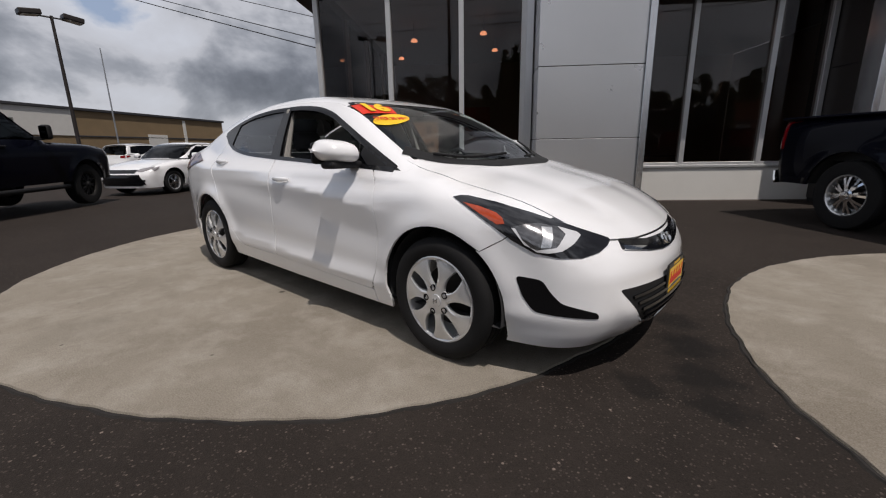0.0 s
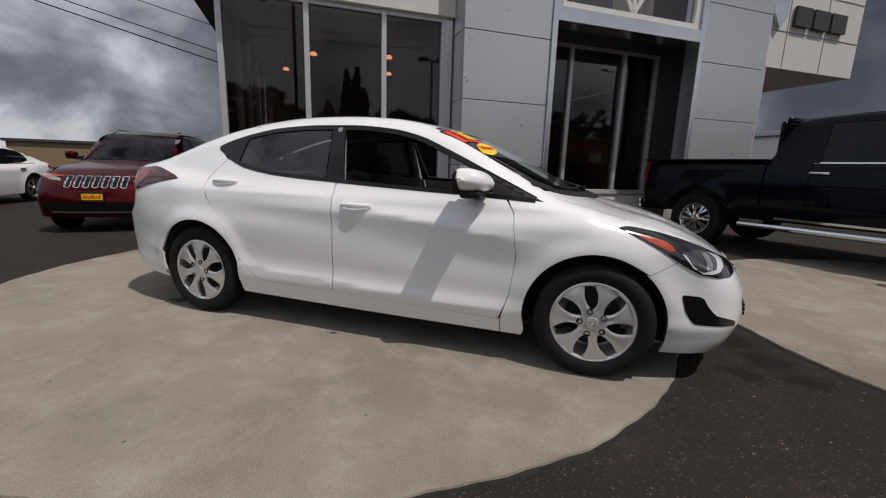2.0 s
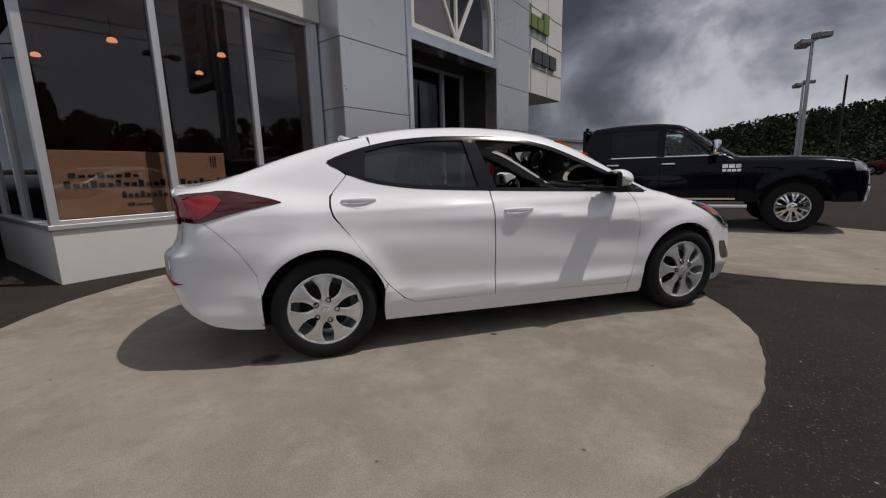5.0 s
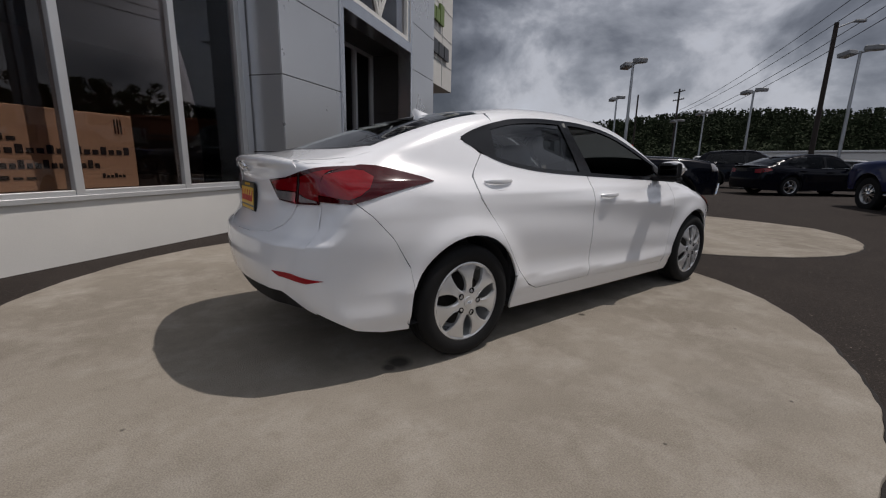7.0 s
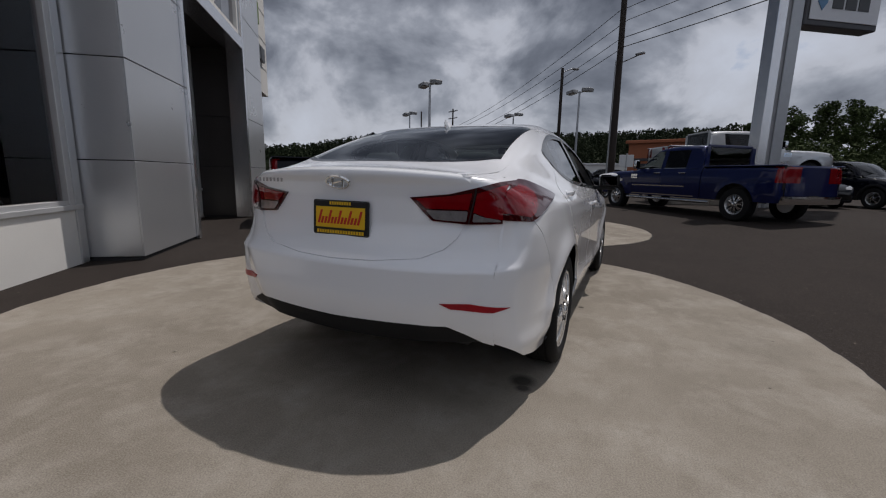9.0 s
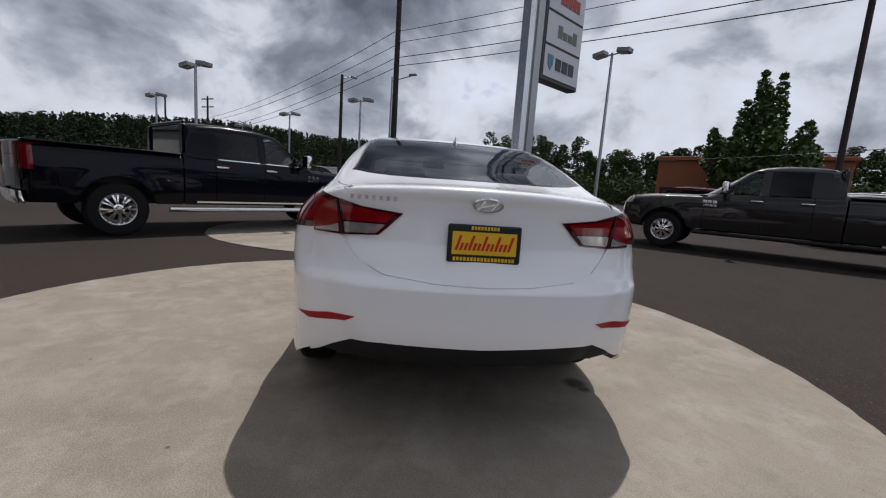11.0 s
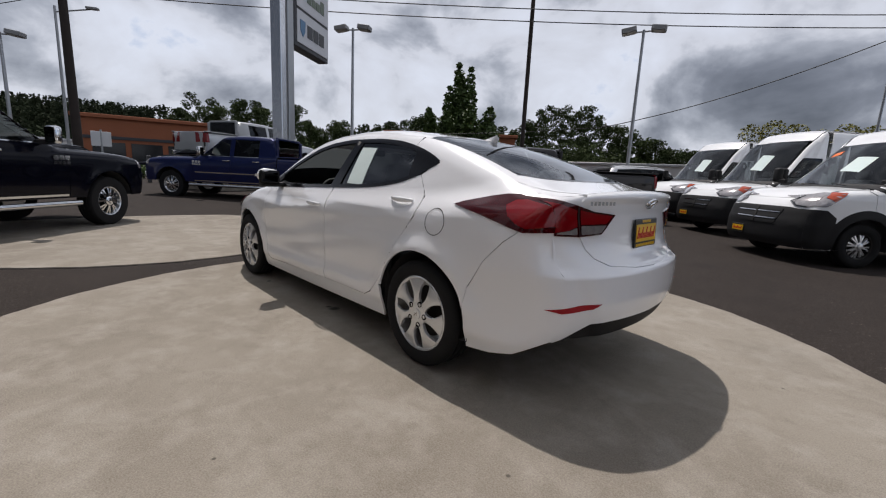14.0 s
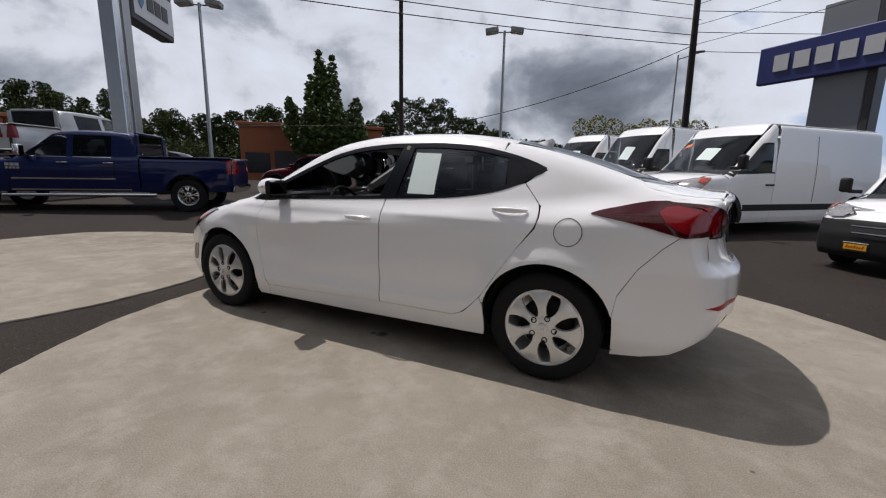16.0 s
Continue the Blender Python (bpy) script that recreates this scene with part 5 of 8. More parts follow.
    for i, w in enumerate((0.11, 0.13, 0.12, 0.10, 0.13, 0.12)):
        z = 1.27 - 0.036 * i
        shell([(SEDAN, [(-0.445 - 0.02 * (1.3 - z), z), (-0.445 - w, z), (-0.445 - w, z - 0.007), (-0.445 - 0.02 * (1.3 - z), z - 0.007)], -90, 0.05, -0.0055)], "print_line", PRINT, car, mirror=True, flange=0)
    st = shell([(SEDAN, [(0.385, -0.575), (0.470, -0.320), (0.585, -0.36), (0.535, -0.600)], None, 0.05, 0.002)], "year_sticker", RED_STICKER, car, flange=0)
    el = [(0.645 + 0.060 * math.cos(t) - 0.01 * math.sin(t), -0.465 + 0.150 * math.sin(t)) for t in np.linspace(0, 2 * math.pi, 30)[:-1]]
    shell([(SEDAN, el, None, 0.04, 0.003)], "price_sticker", YELLOW_STICKER, car, flange=0)
    for text, at, size, material, wide, bold in (("16", (0.490, -0.465), 0.17, YELLOW_STICKER, 1.15, 0.010), ("OVER 30 MPG", (0.645, -0.465), 0.052, RED_STICKER, 0.85, 0.001)):
        p = SEDAN.lay([at], None)
        n = Vector(SEDAN.normal(p)[0])
        m = frame_at(Vector(p[0]) + 0.007 * n, (0.10, 1, 0.02), n.cross(Vector((0.10, 1, 0.02))))
        words("sticker_words", text, size, 0.0008, material, m, st, wide=wide, bold=bold)


PRINT = mat("grey print", (0.16, 0.20, 0.20), 0.8)
build_sedan()


# ---------------------------------------------------------------- showroom
TH = radians(36.3)
HOUSE = Matrix(((math.cos(TH), -math.sin(TH), 0, 0), (math.sin(TH), math.cos(TH), 0, 0), (0, 0, 1, 0), (0, 0, 0, 1)))
PANEL = mat("silver composite panel", (0.58, 0.59, 0.605), 0.29, 0.68, 0.03, 1.5, 90, 0.02)
JOINT = mat("dark panel joint", (0.03, 0.03, 0.032), 0.9)
WALL_WHITE = mat("white painted masonry", (0.66, 0.65, 0.62), 0.75, 0, 0.06, 2.0, 120, 0.25)
FRAME_GREY = mat("pale aluminium frame", (0.56, 0.565, 0.57), 0.38, 0.5, 0.05, 4, 150)
BRUSHED = mat("brushed aluminium cladding", (0.66, 0.67, 0.69), 0.22, 0.9, 0.08, 3, 150)
FASCIA = mat("off-white rendered fascia", (0.60, 0.59, 0.56), 0.8, 0, 0.05, 2, 140, 0.2)
SOFFIT = mat("grey soffit", (0.30, 0.30, 0.30), 0.8, 0, 0.06, 2, 120, 0.1)
EAVE = mat("dark brown eave", (0.035, 0.028, 0.026), 0.7, 0, 0.2, 4, 90, 0.2)
INSIDE = mat("dim showroom wall", (0.30, 0.25, 0.215), 0.85, 0, 0.2, 1.2, 40, 0.1)
INFLOOR = mat("dark showroom floor tiles", (0.14, 0.115, 0.10), 0.35, 0, 0.2, 1.5, 60)
CARD = mat("tan card panel", (0.52, 0.36, 0.25), 0.8, 0, 0.05, 3, 150, 0.05)
INK = mat("dark printed ink", (0.02, 0.018, 0.018), 0.7)
WARM = glow("warm ceiling lamp", (1.0, 0.45, 0.24), 2.2)
# inner pier faces and entrance soffit, set much darker than the pier fronts
REVEAL = mat("dark brown reveal panel", (0.045, 0.040, 0.038), 0.4, 0.2, 0.1, 2, 80)
SIGN_DARK = mat("dark grey raised sign", (0.045, 0.047, 0.05), 0.45, 0.2, 0.1, 6, 80)
SIGN_GREEN = mat("olive green raised sign", (0.13, 0.19, 0.045), 0.5, 0, 0.1, 6, 80)


def hpart(name, bm, material, parent=None, label="", smooth=False):
    ob = part(name, bm, material, parent, label, smooth)
    return ob


def block(name, lo, hi, material, label="", category="wall", bevel=0.004, parent=None, kind="structure"):
    """A piece of the house, in the house's own axes (along the front, into the house, up)."""
    bm = bmesh.new()
    box(bm, lo, hi, bevel)
    ob = part(name, bm, material, parent)
    if parent is None:
        ob.matrix_world = HOUSE
        tagged(ob, label, category, kind=kind)
    return ob


def showroom():
    F, G = 3.75, 4.33
    block("wall_1", (-2.06, G, -0.05), (1.74, G + 0.22, 0.60), WALL_WHITE, "low white painted wall under the showroom windows")
    block("wall_2", (-2.06, G + 0.222, -0.35), (-1.84, 11.2, 0.60), WALL_WHITE, "white painted side wall of the showroom")
    block("trim_1", (-2.09, G - 0.03, 0.602), (1.72, G + 0.24, 0.655), FRAME_GREY, "pale metal window sill", "sill")
    block("trim_2", (-2.09, G + 0.242, 0.602), (-1.82, 11.2, 0.655), FRAME_GREY, "pale metal window sill", "sill")
    # glazed front
    def window(name, u, z0, z1, d, posts, label, wide=0.085):
        w = tagged(new(name), label, "window", kind="structure")
        w.matrix_world = HOUSE
        for p in posts:
            bm = bmesh.new()
            box(bm, (p - wide / 2, d - 0.03, z0), (p + wide / 2, d + 0.10, z1), 0.005)
            part("mullion", bm, FRAME_GREY, w)
        for z in (z0, z1 - 0.07):
            bm = bmesh.new()
            box(bm, (u[0], d - 0.02, z), (u[1], d + 0.08, z + 0.05 + 0.02 * (z > 1)), 0.004)
            part("window_frame", bm, FRAME_GREY, w)
        for a, b in zip(posts, posts[1:]):
            bm = bmesh.new()
            box(bm, (a + wide / 2 - 0.01, d + 0.030, z0 + 0.04), (b - wide / 2 + 0.01, d + 0.040, z1 - 0.05))
            part("pane", bm, SHOW_GLASS, w).visible_shadow = False
        return w
    window("window_1", (-2.06, 1.72), 0.655, 3.66, G + 0.02, (-2.02, -0.755, 0.50, 1.56), "tall dark tinted showroom windows in pale frames")
    # the side windows run back from the corner
    side = tagged(new("window_2"), "tall dark tinted showroom side windows", "window", kind="structure")
    side.matrix_world = HOUSE
    for d in (6.0, 7.7, 9.4, 11.1):
        bm = bmesh.new()
        box(bm, (-2.05, d - 0.04, 0.655), (-1.93, d + 0.04, 3.66), 0.005)
        part("mullion", bm, FRAME_GREY, side)
        bm = bmesh.new()
        box(bm, (-2.0, d - 1.66, 0.66), (-1.99, d - 0.04, 3.64))
        part("pane", bm, SHOW_GLASS, side).visible_shadow = False
    block("trim_3", (1.60, G - 0.02, 0.0), (1.72, G + 0.35, 3.66), PANEL, "grey return beside the window", "trim")
    # fascia over the windows, dark eave round the side
    block("wall_3", (-1.35, G - 0.10, 3.662), (1.735, G + 0.5, 7.2), FASCIA, "off-white rendered fascia over the windows")
    block("trim_4", (-2.50, G - 0.35, 3.672), (-1.352, 11.5, 3.86), EAVE, "dark brown roof eave at the building corner", "eave")
    block("trim_5", (-2.55, G - 0.40, 3.862), (-1.352, 11.6, 4.05), EAVE, "dark brown gutter board", "eave")
    # clad piers
    def pier(name, u0, u1, d0, d1, label, inner):
        w = tagged(new(name), label, "pillar", kind="structure")
        w.matrix_world = HOUSE
        bm = bmesh.new()
        box(bm, (u0 + 0.02, d0 + 0.02, -0.05), (u1 - 0.02, d1, 7.2))
        part("core", bm, JOINT, w)
        levels = [0.03, 1.15, 2.26, 3.37, 4.48, 5.59, 6.70]
        for a, b in zip(levels, levels[1:]):
            bm = bmesh.new()
            box(bm, (u0, d0, a + 0.006), (u1, d0 + 0.018, b - 0.006), 0.003)
            part("panel", bm, PANEL, w)
            for u, s in ((u0, 0), (u1 - 0.018, 1)):
                bm = bmesh.new()
                box(bm, (u, d0 + 0.020, a + 0.006), (u + 0.018, d1 - 0.002, b - 0.006), 0.003)
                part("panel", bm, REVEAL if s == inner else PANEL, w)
        return w
    pier("wall_4", 1.742, 3.372, F, 5.0, "pier clad in pale grey metal panels with dark joints", 1)
    pier("wall_5", 6.86, 8.70, F, 5.2, "pier clad in pale grey metal panels with dark joints", 0)
    block("trim_6", (3.375, F - 0.045, 0.0), (3.475, F + 0.30, 7.0), BRUSHED, "polished metal edge of the entrance portal", "trim")
    block("trim_7", (6.75, F - 0.045, 0.0), (6.857, F + 0.30, 7.0), BRUSHED, "polished metal edge of the entrance portal", "trim")
    block("trim_8", (3.478, F - 0.04, 3.70), (6.747, F + 0.35, 3.93), BRUSHED, "polished metal lintel over the entrance", "trim")
    # arched fanlight
    cu, r, spring = 5.112, 1.56, 4.72
    fan = tagged(new("window_3"), "arched fanlight with white glazing bars over the entrance", "window", kind="structure")
    fan.matrix_world = HOUSE

    def outline(k):
        pts = [(cu - k, 3.95 + (r - k)), (cu + k, 3.95 + (r - k))]
        return pts + [(cu + k * math.cos(t), spring + k * math.sin(t)) for t in np.linspace(0, math.pi, 25)]
    o, i = outline(r), outline(r - 0.085)
    bm = bmesh.new()
    A = [bm.verts.new((x, F + 0.0, z)) for x, z in o]
    B = [bm.verts.new((x, F + 0.0, z)) for x, z in i]
    A2 = [bm.verts.new((x, F + 0.12, z)) for x, z in o]
    B2 = [bm.verts.new((x, F + 0.12, z)) for x, z in i]
    n = len(o)
    for k in range(n):
        j = (k + 1) % n
        bm.faces.new((A[k], A[j], B[j], B[k]))
        bm.faces.new((B[k], B[j], B2[j], B2[k]))
        bm.faces.new((A[k], A2[k], A2[j], A[j]))
    part("window_frame", bm, WALL_WHITE, fan)
    bm = bmesh.new()
    bm.faces.new([bm.verts.new((x, F + 0.07, z)) for x, z in outline(r - 0.05)])
    part("pane", bm, SHOW_GLASS, fan)
    for x1, z1 in ((cu, spring + r - 0.1), (cu - 1.12, 5.12 + 0.7), (cu + 1.12, 5.12 + 0.7)):
        bm = bmesh.new()
        a, b = Vector((cu, F + 0.03, 4.02)), Vector((x1, F + 0.03, z1))
        d = (b - a)
        s = Vector((d.z, 0, -d.x)).normalized() * 0.035
        vs = [bm.verts.new(p + Vector((0, y, 0))) for y in (-0.012, 0.05) for p in (a - s, a + s, b + s, b - s)]
        for f in ((0, 1, 2, 3), (7, 6, 5, 4), (0, 4, 5, 1), (1, 5, 6, 2), (2, 6, 7, 3), (3, 7, 4, 0)):
            bm.faces.new([vs[q] for q in f])
        part("glazing_bar", bm, WALL_WHITE, fan)
    # wall round the arch
    bm = bmesh.new()
    arcp = [(cu + (r + 0.004) * math.cos(t), spring + (r + 0.004) * math.sin(t)) for t in np.linspace(0, math.pi, 25)]
    rim = [(6.745, 3.935), (6.745, 7.0), (3.48, 7.0), (3.48, 3.935), (cu - r - 0.004, 3.935)] + arcp[::-1] + [(cu + r + 0.004, 3.935)]
    f0 = bm.faces.new([bm.verts.new((x, F + 0.01, z)) for x, z in rim])
    e = bmesh.ops.extrude_face_region(bm, geom=[f0])
    for v in [g for g in e["geom"] if isinstance(g, bmesh.types.BMVert)]:
        v.co.y += 0.3
    w6 = part("wall_6", bm, PANEL)
    w6.matrix_world = HOUSE
    tagged(w6, "grey panelled wall round the arched fanlight", "wall", kind="structure")
    # entrance screen, set back
    E = 4.80
    block("wall_7", (3.40, E, -0.05), (6.88, E + 0.2, 0.60), WALL_WHITE, "low white wall under the entrance screen")
    block("trim_9", (3.40, E - 0.03, 0.602), (6.88, E + 0.22, 0.65), FRAME_GREY, "pale metal sill of the entrance screen", "sill")
    window("window_4", (3.40, 6.88), 0.65, 3.70, E + 0.02, (3.42, 4.55, 5.91, 6.80), "recessed dark glass entrance screen in pale frames", 0.09)
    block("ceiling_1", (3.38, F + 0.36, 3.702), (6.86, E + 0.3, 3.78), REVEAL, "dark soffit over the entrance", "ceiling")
    # sign wing
    block("wall_8", (8.715, 4.32, 3.64), (12.57, 9.0, 7.2), FASCIA, "off-white sign wall carried over an open bay")
    block("trim_10", (8.715, 4.30, 0.0), (8.90, 4.5, 3.638), FRAME_GREY, "pale post beside the pier", "trim")
    block("trim_11", (9.42, 4.34, 0.0), (9.56, 4.5, 3.638), FRAME_GREY, "pale post under the sign wall", "trim")
    block("window_5", (8.905, 4.40, 0.02), (9.415, 4.42, 3.636), SHOW_GLASS, "narrow dark side light", "window", 0.0)
    for z in (4.45, 5.35, 6.25):
        block("trim_12", (8.72, 4.308, z), (12.565, 4.318, z + 0.008), SOFFIT, "thin grey panel joint", "trim", 0)
    for u in (10.0, 11.3):
        block("trim_13", (u, 4.306, 3.66), (u + 0.008, 4.317, 7.1), SOFFIT, "thin grey panel joint", "trim", 0)
    s1 = thing("wall_sign", "dark grey raised block sign on the off-white wall", "sign")
    blocks("sign_block", 3, 1.85, 0.42, 0.07, SIGN_DARK, HOUSE @ frame_at((11.0, 4.30, 4.80), (1, 0, 0), (0, 0, 1)), s1, fill=0.86)
    bm = bmesh.new()
    prism(bm, [(-0.22, 0.35), (-0.12, 0.40), (0.12, 0.40), (0.22, 0.35), (0.2, -0.1), (0.0, -0.4), (-0.2, -0.1)], 0.07, HOUSE @ frame_at((9.62, 4.30, 4.86), (1, 0, 0), (0, 0, 1)))
    tagged(part("wall_emblem", bm, CHROME), "silver shield emblem on the off-white wall", "sign")
    s2 = thing("wall_sign", "olive green raised block sign on the off-white wall", "sign")
    blocks("sign_block", 4, 1.9, 0.62, 0.08, SIGN_GREEN, HOUSE @ frame_at((10.3, 4.30, 5.90), (1, 0, 0), (0, 0, 1)), s2, lower=True, fill=0.86)
    # dim room behind the glass
    block("floor", (-1.83, G + 0.45, -0.04), (12.5, 11.0, 0.0), INFLOOR, "dark polished showroom floor", "floor")
    block("wall_9", (-1.9, 11.0, 0.0), (8.6, 11.2, 3.66), INSIDE, "dim brown back wall of the showroom")
    block("wall_10", (8.6, 5.2, 0.0), (8.75, 11.0, 3.64), INSIDE, "dim brown end wall of the showroom")
    block("ceiling", (-1.83, G + 0.5, 3.67), (8.6, 11.2, 3.80), SOFFIT, "grey showroom ceiling", "ceiling")
    block("roof", (-1.35, G + 0.52, 4.06), (8.7, 11.4, 4.2), EAVE, "dark flat roof of the showroom", "roof")
    for u, d in ((-0.6, 6.4), (0.9, 6.0), (1.2, 7.6), (-1.2, 8.2), (4.6, 6.9)):
        lamp = thing("ceiling_lamp", "small warm lit pendant lamp hanging in the showroom", "lamp", HOUSE @ Matrix.Translation((u, d, 0)), "showroom lamps")
        bm = bmesh.new()
        lathe(bm, [(0.015, 3.36), (0.055, 3.345), (0.075, 3.30), (0.065, 3.29), (0.0, 3.30)], 16)
        part("shade", bm, WARM, lamp, smooth=True)
        bm = bmesh.new()
        rod(bm, (0, 0, 3.31), (0, 0, 3.68), 0.008, seg=6)
        part("stem", bm, TRIM, lamp)
    # card panel standing on the sill side, in the left panes
    card = thing("display_board", "tan card display board with dark printed bars behind the glass", "board", HOUSE @ Matrix.Translation((0, 4.58, 0)))
    bm = bmesh.new()
    box(bm, (-1.93, 0, 0.70), (0.05, 0.05, 1.50), 0.006)
    part("panel", bm, CARD, card)
    for z, u0, u1, h, k in ((1.205, -1.80, -1.06, 0.06, 8), (1.10, -1.85, -0.02, 0.085, 22), (0.955, -1.30, -0.36, 0.085, 14), (0.83, -0.36, -0.10, 0.05, 6), (0.83, -1.26, -0.95, 0.04, 3)):
        m = frame_at(((u0 + u1) / 2, -0.002, z), (1, 0, 0), (0, 0, 1))
        bars("print", k, u1 - u0, h, 0.003, INK, m, card, lower=True)
    bars("print", 3, 0.10, 0.16, 0.003, INK, frame_at((-0.12, -0.002, 1.37), (1, 0, 0), (0, 0, 1)), card, fill=0.5)
    for u, d, w, h in ((2.6, 7.0, 1.2, 0.76), (5.2, 8.0, 1.6, 0.76), (0.6, 8.6, 1.4, 0.76)):
        desk = thing("desk", "dark showroom desk seen dimly through the glass", "desk", HOUSE @ Matrix.Translation((u, d, 0)), "showroom desks")
        bm = bmesh.new()
        box(bm, (-w / 2, -0.35, h - 0.04), (w / 2, 0.35, h), 0.01)
        part("top", bm, mat("dark desk top", (0.09, 0.05, 0.03), 0.4), desk)
        for s in (-1, 1):
            bm = bmesh.new()
            box(bm, (s * w / 2 * 0.92 - 0.02, -0.32, 0), (s * w / 2 * 0.92 + 0.02, 0.32, h - 0.042), 0.005)
            part("side", bm, INSIDE, desk)
    for u, d, w, z0, z1, c in ((0.75, 10.96, 0.9, 0.9, 2.3, (0.30, 0.06, 0.05)), (-0.9, 10.96, 1.3, 1.2, 2.2, (0.22, 0.20, 0.17)), (4.4, 10.96, 1.5, 1.0, 2.2, (0.28, 0.26, 0.22))):
        bm = bmesh.new()
        box(bm, (u - w / 2, d, z0), (u + w / 2, d + 0.03, z1), 0.005)
        ob = part("wall_poster", bm, mat("faded poster", c, 0.7, 0, 0.3, 3, 30))
        ob.matrix_world = HOUSE
        tagged(ob, "dim coloured poster on the showroom back wall", "poster")


showroom()


# ---------------------------------------------------------------- parked vehicles
class Spec:
    """The measures of one kind of vehicle."""

    def __init__(self, category, wb, w, R, tyre, rim, style, inset, arch, flare, zb, crown, round, sweep, bow, sec, plan, top, front, rear, roof, mid, gw, tumble, beltz, ground, cowl, deck, seam, nose_top, tail_top, belt, cab, seats, mirror, handles):
        self.category, self.wb, self.w, self.R, self.tyre, self.rim, self.style = category, wb, w, R, tyre, rim, style
        self.inset, self.arch, self.flare, self.zb, self.crown, self.round, self.sweep, self.bow = inset, arch, flare, zb, crown, round, sweep, bow
        self.sec, self.plan, self.top, self.front, self.rear, self.roof, self.mid, self.gw = sec, plan, top, front, rear, roof, mid, gw
        self.tumble, self.beltz, self.ground, self.cowl, self.deck, self.seam, self.nose_top, self.tail_top = tumble, beltz, ground, cowl, deck, seam, nose_top, tail_top
        self.belt, self.cab, self.seats, self.mirror, self.handles = belt, cab, seats, mirror, handles


def body_form(s):
    """Lower body and cab of a vehicle from its profiles."""
    def f(x, y, z):
        ay = np.abs(y)
        side = s.w + s.sec(z) + s.plan(x)
        for cx in (s.wb / 2, -s.wb / 2):
            d = np.hypot(x - cx, z - s.R)
            side = side + s.flare * np.exp(-((d - s.arch) / 0.09) ** 2)
        lower = smax(ay - side, z - (s.top(x) - s.crown * (ay / s.w) ** 2.4), s.round)
        nose = x - (s.front(z) - s.sweep * ay ** 2 - s.sweep * 0.8 * ay ** 4)
        tail = (s.rear(z) + s.sweep * 0.45 * ay ** 2 + s.sweep * 0.4 * ay ** 4) - x
        lower = smax(smax(lower, nose, 0.09), tail, 0.07)
        gx = x + s.bow * ay ** 2 * step(x, s.mid, s.mid + 0.9) - s.bow * 0.5 * ay ** 2 * (1 - step(x, s.mid - 1.2, s.mid - 0.3))
        green = smax(ay - (s.gw - s.tumble * np.abs(z - s.beltz + 0.05)), z - (s.roof(gx) - 0.03 * (ay / 0.6) ** 2), s.ground)
        green = smax(smax(green, tail, 0.06), nose, 0.09)
        return smin(lower, green, 0.05)
    return Form(f, 4.6)


def side_outline(s, form, x0, x1, top, zb, lines):
    """Outline of a side panel from x0 (front) back to x1, notched for the wheels."""
    def foot(x):
        for cx in (-s.wb / 2, s.wb / 2):
            if abs(x - cx) < s.arch:
                return max(zb, s.R + 0.01 + math.sqrt(s.arch ** 2 - (x - cx) ** 2))
        return zb
    front = lines[0] if x0 is None else None
    rear = lines[1] if x1 is None else None
    xa = lines[0][0][0] if x0 is None else x0
    xb = lines[1][0][0] if x1 is None else x1
    pts = []
    # up the front edge
    if front:
        pts += [p for p in front if p[1] < top(p[0]) - 0.01]
        xa2 = pts[-1][0] if pts else xa
    else:
        pts += [(xa, foot(xa))]
        xa2 = xa
    xe = xb
    if rear:
        r2 = [p for p in rear if p[1] < top(p[0]) - 0.01]
        xe = r2[-1][0]
    pts += [(x, float(top(x))) for x in np.linspace(xa2, xe, max(int((xa2 - xe) / 0.12), 3))]
    if rear:
        pts += r2[::-1]
    else:
        pts += [(xb, foot(xb))]
    # along the bottom, forwards, over each wheel
    last = pts[-1][0]
    low = []
    for cx in (-s.wb / 2, s.wb / 2):
        half = math.sqrt(max(s.arch ** 2 - (s.R + 0.01 - zb) ** 2, 0.01))
        a0 = math.degrees(math.asin(max(min((zb - s.R - 0.01) / s.arch, 1), -1)))
        ring = [(cx + s.arch * math.cos(t), s.R + 0.01 + s.arch * math.sin(t)) for t in np.radians(np.linspace(180 - a0, a0, 19))]
        lo_x, hi_x = min(xa, xb), max(xa, xb)
        if x0 is None:
            hi_x = lines[0][0][0]
        if x1 is None:
            lo_x = lines[1][0][0]
        if cx + half <= lo_x or cx - half >= hi_x:
            continue
        low += [p for p in ring if lo_x < p[0] < hi_x]
    return pts + low


